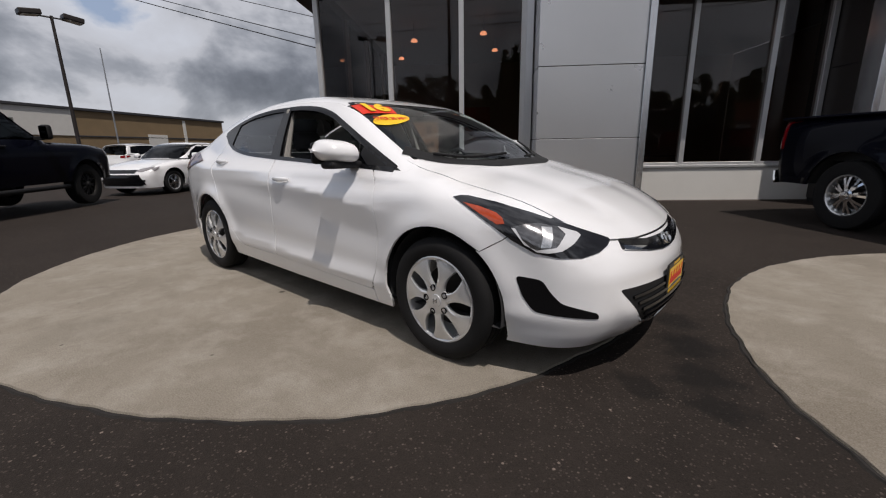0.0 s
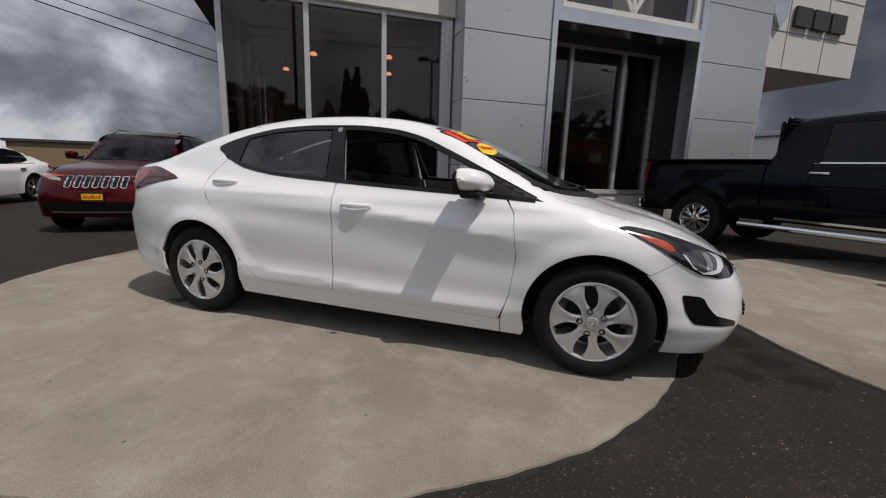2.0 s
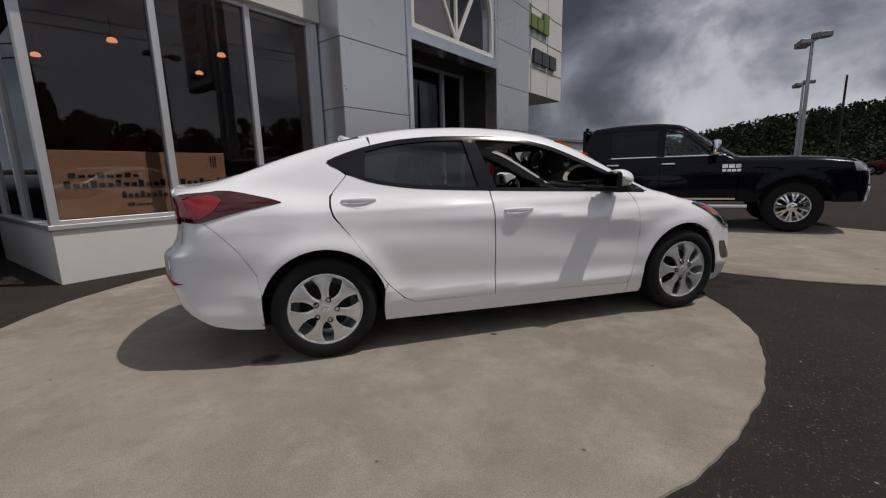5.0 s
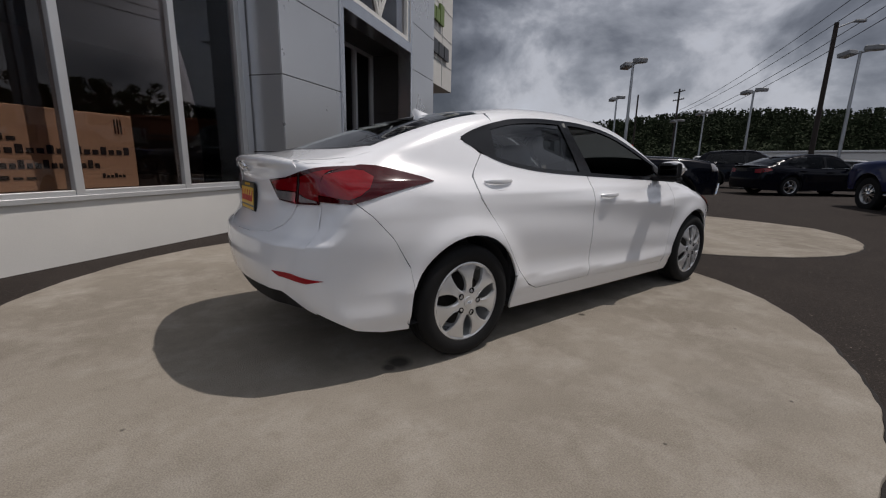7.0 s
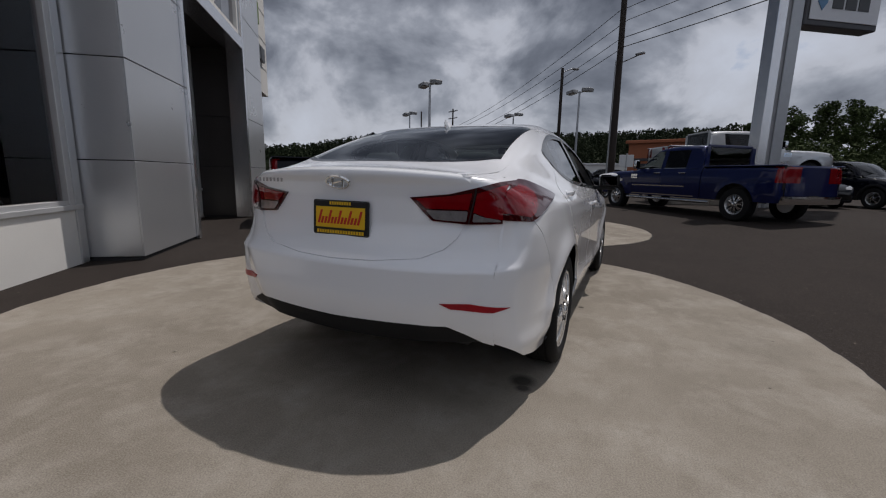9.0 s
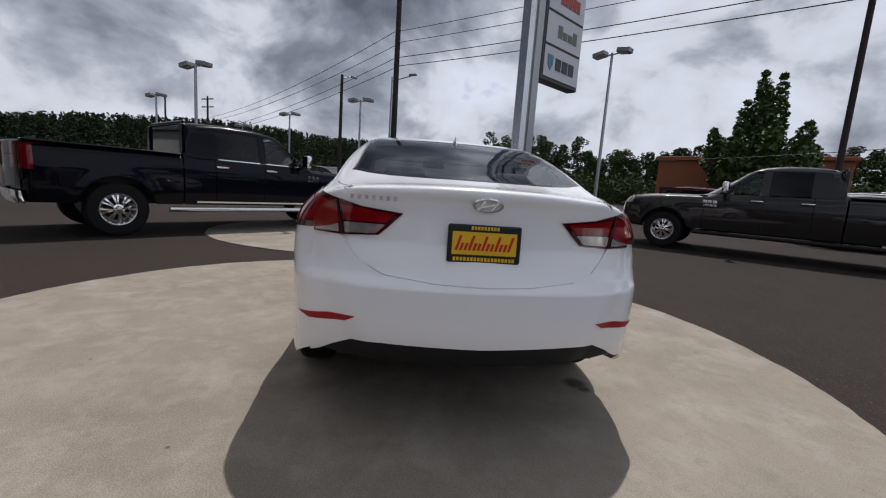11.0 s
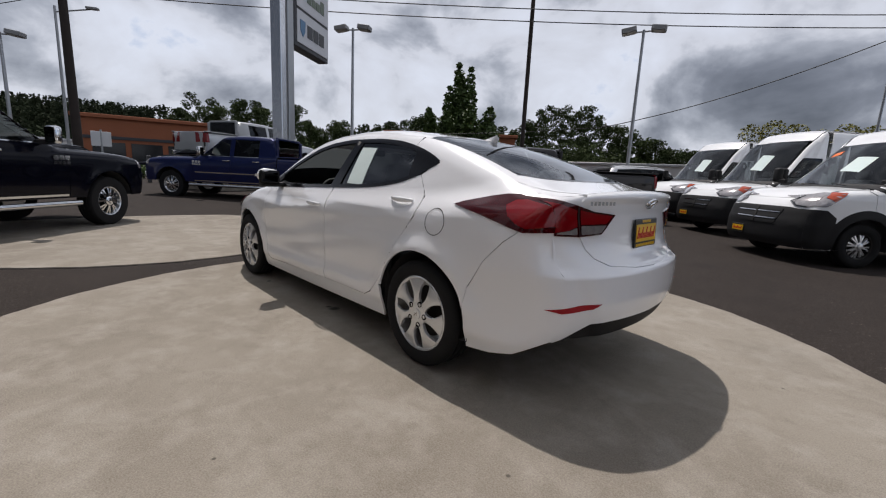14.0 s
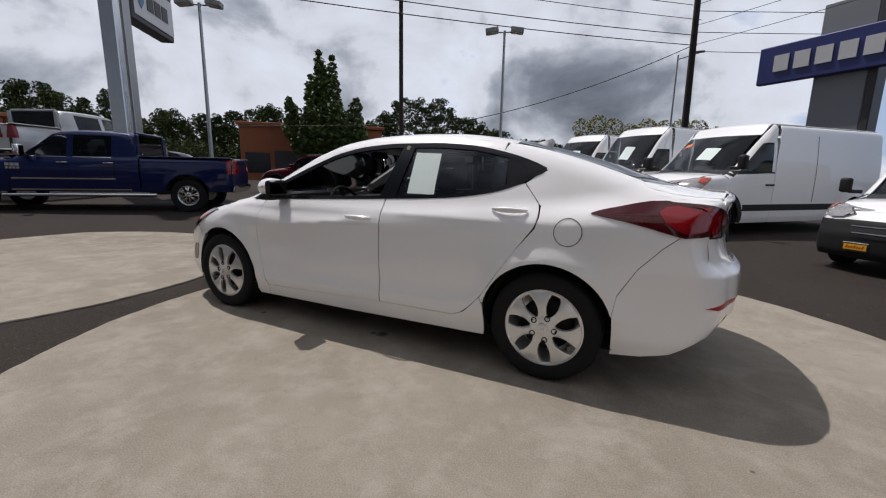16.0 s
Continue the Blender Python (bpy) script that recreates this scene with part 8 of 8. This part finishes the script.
def woods():
    elev = curve((-95, 0.055), (-85, 0.06), (-72, 0.085), (-66, 0.135), (-61, 0.175), (-57, 0.165), (-52, 0.12), (-46, 0.115), (-39, 0.135), (-34, 0.11), (-29, 0.108), (-24, 0.13), (-20, 0.145), (-13, 0.14), (-9, 0.10), (0, 0.098), (8, 0.095), (15, 0.104), (20, 0.106), (27, 0.097), (34, 0.085), (42, 0.06), (55, 0.04), (70, 0.035))
    rnd = random.Random(5)
    dark, green = ([], []), ([], [])

    def slope(bb, d):
        """Height of the wooded ground: a filled hillside to the north-east, a bank behind the street."""
        full = 1.1 + 136 * float(elev(bb))
        k = 0.90 if bb > -10 else 0.36
        return full * k * min(max((d - 98) / 38, 0.0), 1.0) - 0.3
    b = -95.0
    while b < 72:
        for d in (99, 104, 109, 114, 119, 124, 130, 136):
            bb, dd = b + rnd.uniform(-0.5, 0.5), d + rnd.uniform(-2, 2)
            x, y = -3 + dd * math.cos(radians(bb)), 1 + dd * math.sin(radians(bb))
            g = slope(bb, dd)
            if bb > -10:
                v, f = dark
                leaves(rnd, v, f, (x, y, g + 0.9), (1.7, 1.7, 1.5), 70, 0.42)
                if d > 112:
                    for q in range(4):
                        xx, yy = x + rnd.uniform(-1.3, 1.3), y + rnd.uniform(-1.3, 1.3)
                        hh = (1.1 + dd * float(elev(bb))) * rnd.uniform(0.93, 1.05) - g
                        leaves(rnd, v, f, (xx, yy, g + hh * 0.5), (rnd.uniform(0.6, 1.0), 0.9, hh * 0.5), 60, 0.28, "cone")
            elif d < 112:
                # dense undergrowth that hides the trunks
                full = 1.1 + dd * float(elev(bb))
                v, f = green
                for q in range(2):
                    leaves(rnd, v, f, (x + rnd.uniform(-1, 1), y + rnd.uniform(-1, 1), full * rnd.uniform(0.08, 0.42)), (1.5, 1.5, 0.16 * full), 110, 0.32)
            elif d in (119, 130) and (round(b) + (d > 120)) % 2 == 0:
                v, f = green
                top = (1.1 + dd * float(elev(bb))) * rnd.uniform(0.80, 1.06)
                wide = rnd.uniform(2.3, 3.6)
                for q in range(46):
                    h = rnd.uniform(0.34, 0.97)
                    a, r = rnd.uniform(0, 6.28), wide * math.sqrt(max(1 - ((h - 0.48) / 0.52) ** 2, 0.0)) * rnd.uniform(0.35, 1.0)
                    leaves(rnd, v, f, (x + r * math.cos(a), y + r * math.sin(a), top * h), (1.0, 1.0, 0.8), 55, 0.27)
                leaves(rnd, v, f, (x, y, top * 0.45), (0.3, 0.3, top * 0.42), 40, 0.22)
        b += 1.0
    for name, (v, f), m, label in (("conifer_wood", dark, WOOD_DARK, "dark conifer wood on the far hillside"), ("broadleaf_wood", green, WOOD_GREEN, "dark green broadleaf wood behind the street")):
        tagged(leaf_mesh(name, v, f, m), label, "woods", kind="stuff")
    # dark rising ground under the woods
    vs, fs = [], []
    bs = np.linspace(-100, 76, 90)
    rows = (96, 104, 112, 120, 128, 136, 150)
    for bb in bs:
        for d in rows:
            vs.append((-3 + d * math.cos(radians(bb)), 1 + d * math.sin(radians(bb)), slope(bb, d)))
    for i in range(len(bs) - 1):
        for k in range(len(rows) - 1):
            a = len(rows) * i + k
            fs.append((a, a + 1, a + len(rows) + 1, a + len(rows)))
    tagged(leaf_mesh("hillside", vs, fs, WOOD_DARK), "dark wooded hillside beyond the lot", "hill", kind="structure")
    # a few spring tops over the vans
    v, f = [], []
    for i in range(9):
        x, y = -6.5 + i * 1.5, -46 + 0.4 * i
        leaves(rnd, v, f, (x, y, 5.5 + rnd.uniform(-0.7, 0.7)), (0.95, 0.95, 1.0), 420, 0.11)
        leaves(rnd, v, f, (x, y, 2.6), (0.3, 0.3, 2.8), 30, 0.14)
    tagged(leaf_mesh("sapling_row", v, f, YELLOW_LEAF), "thin yellow-green spring trees behind the vans", "trees", kind="stuff")


# ---------------------------------------------------------------- street furniture
def lot_lamp(x, y, top, turn=0.0, material=None, pole_mat=None, heads=2, size=1.0):
    z = rise(x, y) - 0.03
    lamp = thing("street_lamp", "tall grey lot lamp with two box heads", "lamp post", Matrix.Translation((x, y, z)) @ pose(0, 0, 0, 0, 0, turn), "lot lamps")
    bm = bmesh.new()
    rod(bm, (0, 0, 0), (0, 0, top), 0.10, 0.065, 10)
    part("pole", bm, pole_mat or GALV, lamp, smooth=True)
    bm = bmesh.new()
    box(bm, (-0.28, -0.28, 0), (0.28, 0.28, 0.5), 0.03)
    part("footing", bm, CONCRETE, lamp)
    bm = bmesh.new()
    rod(bm, (-0.45 * size, 0, top - 0.08), (0.45 * size, 0, top - 0.08), 0.04, seg=8)
    part("arm", bm, pole_mat or GALV, lamp)
    for s in (-1, 1):
        bm = bmesh.new()
        box(bm, (-0.34 * size, -0.26 * size, -0.12), (0.34 * size, 0.26 * size, 0.12), 0.04, pose(s * 0.66 * size, 0, top, 0, s * 8), seg=2)
        h = part("lamp_head", bm, material or LAMP_HEAD, lamp)
        bm = bmesh.new()
        box(bm, (-0.28 * size, -0.21 * size, -0.14), (0.28 * size, 0.21 * size, -0.122), 0.01, pose(s * 0.66 * size, 0, top, 0, s * 8))
        part("lamp_pane", bm, LAMP_PANE, h)
    return lamp


def post(name, label, category, x, y, top, r0, r1, material, cross=0, arm=0.0, lean=(0, 0), turn=0.0):
    z = rise(x, y) - 0.03
    p = thing(name, label, category, Matrix.Translation((x, y, z)) @ pose(0, 0, 0, 0, 0, turn))
    bm = bmesh.new()
    rod(bm, (0, 0, 0), (lean[0], lean[1], top), r0, r1, 12)
    part("shaft", bm, material, p, smooth=True)
    for i in range(cross):
        bm = bmesh.new()
        zz = top - 0.4 - 1.1 * i
        box(bm, (-1.2, -0.06, zz - 0.06), (1.2, 0.06, zz + 0.06), 0.01)
        part("crossarm", bm, material, p)
        for u in (-1.1, -0.6, 0.6, 1.1):
            bm = bmesh.new()
            lathe(bm, [(0.02, zz + 0.06), (0.05, zz + 0.10), (0.03, zz + 0.14), (0.05, zz + 0.18), (0.0, zz + 0.22)], 8, Matrix.Translation((u, 0, 0)))
            part("insulator", bm, LAMP_HEAD, p)
    if arm:
        bm = bmesh.new()
        rod(bm, (0, 0, top - 0.3), (arm, 0, top + 0.1), 0.04, seg=8)
        part("bracket", bm, GALV, p)
        bm = bmesh.new()
        box(bm, (arm - 0.05, -0.12, top + 0.02), (arm + 0.55, 0.12, top + 0.16), 0.04, seg=2)
        part("lamp_head", bm, LAMP_HEAD, p)
    return p


def cable(a, b, sag, r=0.018, n=14):
    a, b = Vector(a), Vector(b)
    bm = bmesh.new()
    pts = [a.lerp(b, i / n) - Vector((0, 0, 4 * sag * (i / n) * (1 - i / n))) for i in range(n + 1)]
    u = Vector((b.y - a.y, a.x - b.x, 0)).normalized() * r
    v = Vector((0, 0, r))
    rings = [[bm.verts.new(p + u * math.cos(t) + v * math.sin(t)) for t in (0.3, 1.56, 2.8, 4.1, 5.3)] for p in pts]
    for p, q in zip(rings, rings[1:]):
        for i in range(5):
            bm.faces.new((p[i], p[(i + 1) % 5], q[(i + 1) % 5], q[i]))
    return tagged(part("overhead_cable", bm, WIRE), "thin black overhead cable strung between poles", "cable", "overhead cables")


def street():
    lot_lamp(17.9, -10.5, 8.55, 35)
    lot_lamp(6.05, -19.4, 8.45, 20)
    lot_lamp(28.5, 3.2, 7.0, 60)
    lot_lamp(20.7, 11.2, 6.6, 60)
    lot_lamp(33.0, 19.6, 6.8, 60)
    lot_lamp(35.0, 9.8, 6.5, 60)
    lot_lamp(46.0, 17.5, 6.4, 60)
    lot_lamp(50.0, 22.0, 6.2, 60)
    lot_lamp(-27.0, 2.3, 7.9, 95, BRONZE, BRONZE, size=1.25)
    post("flag_pole", "thin pale flag pole without a flag", "pole", -32.5, 5.2, 7.7, 0.06, 0.03, GALV)
    post("utility_pole", "thick dark timber utility pole", "pole", 28.2, 0.65, 15.0, 0.24, 0.17, POLE_WOOD, 1, lean=(-0.25, 0.1))
    post("street_light", "slim grey street light beside the utility pole", "pole", 29.2, 1.0, 9.0, 0.09, 0.06, GALV, arm=-2.0, turn=60)
    post("utility_pole", "dark pole with a small lamp arm", "pole", 30.8, 4.9, 9.2, 0.15, 0.11, POLE_WOOD, arm=1.0, turn=-40)
    post("utility_pole", "tall slim dark pole by the street", "pole", 11.0, -17.05, 15.0, 0.12, 0.10, POLE_WOOD)
    post("utility_pole", "dark timber utility pole with crossarms", "pole", -3.3, -31.0, 15.0, 0.24, 0.18, POLE_WOOD, 1, lean=(0.2, 0))
    post("street_light", "slim grey street light behind the vans", "pole", -2.4, -33.5, 9.8, 0.08, 0.06, GALV, arm=-1.6)
    post("utility_pole", "far timber pole with transformers on its crossarm", "pole", 62.0, 27.8, 11.8, 0.17, 0.12, POLE_WOOD, 2, turn=60)
    post("utility_pole", "far slim timber pole", "pole", 55.0, 30.0, 10.5, 0.14, 0.10, POLE_WOOD)
    # cables
    T, V = (28.0, 0.7), (-3.2, -31.0)
    for dz, dy in ((12.0, 0.3), (11.2, -0.3), (10.2, 0.1), (9.6, -0.2)):
        cable((T[0] + dy, T[1] + dy, dz), (V[0] + dy, V[1] + dy, dz + 0.2), 0.5, 0.026 if dz < 11 else 0.02)
        cable((T[0] + dy, T[1] + dy, dz), (62.0 + dy * 2, 27.8, dz - 3.0), 0.8, 0.022)
    for dz in (11.9, 10.6, 9.4):
        cable((V[0], V[1], dz), (-42.0, -48.0, dz + 1), 0.5, 0.022)
        cable((V[0], V[1], dz + 0.4), (-24.0, -22.0, dz + 3.0), 0.3, 0.016)
    cable((11.1, -26.5, 5.0), (-3.2, -31.0, 9.8), 0.5, 0.03)
    cable((11.1, -26.5, 5.0), (30.0, -20.0, 4.6), 0.2, 0.02)
    for k, o in enumerate((0.0, 0.35, 1.2)):
        cable((-46.0, 0.2 - 2 * o, 15.6 + o), (-8.8, 8.6 + 0.4 * o, 3.75 + 0.9 * o), 0.15, 0.022 - 0.004 * k)
    # pylon sign
    SIGN_WHITE = mat("white sign panel", (0.62, 0.62, 0.63), 0.35, 0, 0.05, 3, 60)
    SIGN_EDGE = mat("dark sign edge", (0.05, 0.05, 0.055), 0.5)
    py = thing("pylon_sign", "tall metal-clad pylon with stacked white brand panels", "sign")
    bm = bmesh.new()
    m = pose(0, 0, 0, 0, 0, -54.6)
    base = Matrix.Translation((14.05, -4.95, 0)) @ m
    box(bm, (-0.44, -0.22, 0), (-0.10, 0.22, 13.5), 0.02, base)
    part("post", bm, BRUSHED, py)
    bm = bmesh.new()
    box(bm, (0.08, -0.22, 0), (0.50, 0.22, 13.5), 0.02, base)
    part("post", bm, GALV, py)
    bm = bmesh.new()
    box(bm, (-0.098, -0.16, 0), (0.078, 0.16, 13.4), 0.0, base)
    part("infill", bm, LAMP_HEAD, py)
    bm = bmesh.new()
    box(bm, (0.52, -0.25, 6.02), (3.45, 0.25, 13.0), 0.03, base)
    part("cabinet", bm, SIGN_EDGE, py)
    for i in range(5):
        z0 = 6.20 + 1.36 * i
        for s in (-1, 1):
            bm = bmesh.new()
            box(bm, (0.66, s * 0.27 - 0.015, z0), (3.39, s * 0.27 + 0.015, z0 + 1.26), 0.01, base)
            pn = part("sign_panel", bm, SIGN_WHITE, py)
            mm = base @ frame_at((2.2, s * 0.288, z0 + 0.62), (1 if s < 0 else -1, 0, 0), (0, 0, 1))
            col = (SIGN_DARK, SIGN_GREEN_GREY, SIGN_REDGREY)[i % 3] if i < 3 else SIGN_DARK
            blocks("sign_block", (3, 4, 5)[i % 3], 1.55, 0.5, 0.02, col, mm, pn, lower=(i % 3 == 1), fill=0.82)
            if i == 0:
                bm = bmesh.new()
                prism(bm, [(-0.2, 0.3), (0.2, 0.3), (0.18, -0.1), (0, -0.34), (-0.18, -0.1)], 0.02, base @ frame_at((1.08 if s < 0 else 2.97, s * 0.288, z0 + 0.62), (1 if s < 0 else -1, 0, 0), (0, 0, 1)))
                part("sign_shield", bm, SHIELD_BLUE, pn)
    # blue billboard on its grey monolith
    bb = thing("billboard", "deep blue billboard with white blocks on a grey monolith", "sign", Matrix.Translation((-7.0, -31.5, 0)) @ pose(0, 0, 0, 0, 0, 140.7))
    bm = bmesh.new()
    box(bm, (2.9, 0.5, 0), (5.4, 1.4, 11.0), 0.05)
    part("monolith", bm, MONO, bb)
    bm = bmesh.new()
    box(bm, (5.42, 0.45, 0), (5.8, 1.5, 11.1), 0.05)
    part("dark_fin", bm, SIGN_EDGE, bb)
    bm = bmesh.new()
    box(bm, (0, 0, 7.0), (9.5, 0.45, 9.25), 0.06)
    part("board", bm, BILL_BLUE, bb)
    blocks("board_block", 5, 5.4, 0.95, 0.05, SIGN_WHITE, frame_at((3.5, -0.02, 8.15), (1, 0, 0), (0, 0, 1)), bb, fill=0.74)
    # low buildings across the street
    def shed(name, label, a, b, depth, h, material, trim, bands=(), parent=None):
        a, b = Vector((a[0], a[1], 0)), Vector((b[0], b[1], 0))
        d = (b - a)
        L = d.length
        mm = frame_at((a.x, a.y, 0), d, Vector((0, 0, 1)).cross(d))
        hs = thing(name, label, "building", mm)
        bm = bmesh.new()
        box(bm, (0, 0, -0.5), (L, depth, h), 0.03)
        part("wall", bm, material, hs)
        bm = bmesh.new()
        box(bm, (-0.25, -0.25, h + 0.004), (L + 0.25, depth + 0.25, h + 0.30), 0.03)
        part("roof", bm, trim, hs)
        for u0, u1, z0, z1, mt, nm in bands:
            bm = bmesh.new()
            box(bm, (u0, -0.08, z0), (u1, -0.004, z1), 0.01)
            part(nm, bm, mt, hs)
        return hs
    shed("shop", "low orange brick shop with dark windows and deep fascia", (42.0, 0.0), (39.0, -9.8), 10, 4.4, BRICK_ORANGE, BRICK_ORANGE, [(1.0 + 2.6 * i, 3.2 + 2.6 * i, 0.6, 2.5, DARK_PANE, "window") for i in range(3)] + [(0.0, 10.2, 2.75, 3.0, SIGN_EDGE, "soffit_band"), (8.9, 10.1, 0.0, 2.7, WALL_WHITE, "white_panel")])
    shed("shop", "orange brick shop with white entrance posts", (33.5, -24.2), (23.5, -33.0), 12, 5.2, BRICK_ORANGE, BRICK_ORANGE, [(3.0, 9.0, 0.1, 2.9, SIGN_EDGE, "entrance"), (9.4, 10.2, 0.0, 3.0, WALL_WHITE, "post"), (10.6, 13.0, 0.8, 2.7, DARK_PANE, "window"), (0.4, 2.6, 0.8, 2.7, DARK_PANE, "window"), (9.0, 11.0, 3.3, 3.8, SIGN_WHITE, "sign_board")])
    shed("warehouse", "long tan brick warehouse with a dark roof edge", (-44.0, -17.0), (-76.2, 29.8), 14, 5.8, BRICK_TAN, SIGN_EDGE, [(0.0, 30.0, 3.0, 5.8, WALL_WHITE, "cladding"), (17.0, 23.5, 2.4, 4.6, DARK_PANE, "window"), (40.0, 43.5, 0.0, 3.4, WALL_WHITE, "door"), (47.0, 47.6, 0.0, 5.6, WALL_WHITE, "downpipe"), (30.0, 56.0, 2.9, 3.05, SIGN_EDGE, "pipe_run")])
    shed("warehouse", "low tan block building with a dark roof edge", (-54.0, 24.0), (-34.0, 42.0), 8, 2.3, BRICK_TAN, SIGN_EDGE)
    shed("shed", "long low white shed far across the lot", (88.0, 32.0), (84.0, -2.0), 12, 3.6, WALL_WHITE, FRAME_GREY)
    shed("shed", "low white building beyond the vans", (34.0, -50.0), (6.0, -58.0), 8, 3.6, WALL_WHITE, FRAME_GREY)
    shed("shed", "low brown building beyond the vans", (4.0, -44.5), (-4.0, -44.0), 6, 3.2, BRICK_ORANGE, SIGN_EDGE)
    shed("shed", "pale metal building behind the sign wall", (14.0, 26.0), (30.0, 36.0), 8, 3.6, WALL_WHITE, GALV)
    maple(24.9, -26.4, 10.9, 3.7, 3)
    # hedge and bollards on the street corner
    rnd = random.Random(9)
    v, f = [], []
    for i in range(14):
        leaves(rnd, v, f, (25.5 + 0.10 * i, -3.5 + 0.55 * i, 0.55), (0.55, 0.5, 0.42), 110, 0.10)
    tagged(leaf_mesh("hedge", v, f, HEDGE), "low clipped green hedge by the street", "hedge", kind="stuff")
    for x, y in ((20.6, -1.35), (21.4, -1.9)):
        bo = thing("bollard", "black steel bollard by the lot entrance", "bollard", Matrix.Translation((x, y, rise(x, y) - 0.02)), "bollards")
        bm = bmesh.new()
        box(bm, (-0.08, -0.08, 0), (0.08, 0.08, 1.25), 0.02)
        part("post", bm, SIGN_EDGE, bo)
    sg = post("road_sign", "small white road sign on a post", "sign", 27.4, -0.3, 2.6, 0.05, 0.05, GALV)
    bm = bmesh.new()
    box(bm, (-0.03, -0.45, 1.7), (0.0, 0.45, 2.5), 0.01)
    part("sign_board", bm, SIGN_WHITE, sg)
    # cart beside the showroom
    ct = thing("cart", "dark utility cart with a white bundle on top", "cart", Matrix.Translation((-7.3, 5.6, rise(-7.3, 5.6) - 0.02)) @ pose(0, 0, 0, 0, 0, 36))
    bm = bmesh.new()
    box(bm, (-0.9, -0.55, 0.25), (0.9, 0.55, 1.15), 0.05, seg=2)
    part("body", bm, TRIM, ct)
    for u in (-0.6, 0.6):
        for w in (-0.5, 0.5):
            bm = bmesh.new()
            rod(bm, (u, w - 0.06, 0.2), (u, w + 0.06, 0.2), 0.2, seg=14)
            part("wheel", bm, RUBBER, ct)
    bm = bmesh.new()
    box(bm, (-0.6, -0.4, 1.155), (0.55, 0.4, 1.42), 0.10, seg=3)
    part("bundle", bm, WALL_WHITE, ct, smooth=True)


SIGN_GREEN_GREY = mat("grey-green sign blocks", (0.14, 0.17, 0.12), 0.5)
SIGN_REDGREY = mat("red sign blocks", (0.42, 0.06, 0.05), 0.5)
SHIELD_BLUE = mat("blue sign shield", (0.10, 0.22, 0.36), 0.5)
MONO = mat("grey monolith cladding", (0.25, 0.26, 0.28), 0.5, 0.2, 0.06, 0.8, 30)
BILL_BLUE = mat("deep blue billboard", (0.020, 0.030, 0.16), 0.4, 0, 0.05, 1, 30)
BRICK_ORANGE = mat("orange brick", (0.33, 0.115, 0.055), 0.85, 0, 0.15, 0.6, 12, 0.2)
BRICK_TAN = mat("tan brick", (0.24, 0.17, 0.095), 0.85, 0, 0.15, 0.6, 12, 0.2)
DARK_PANE = mat("dark window pane", (0.02, 0.022, 0.025), 0.12, 0, 0.2, 2, 20)
woods()
street()
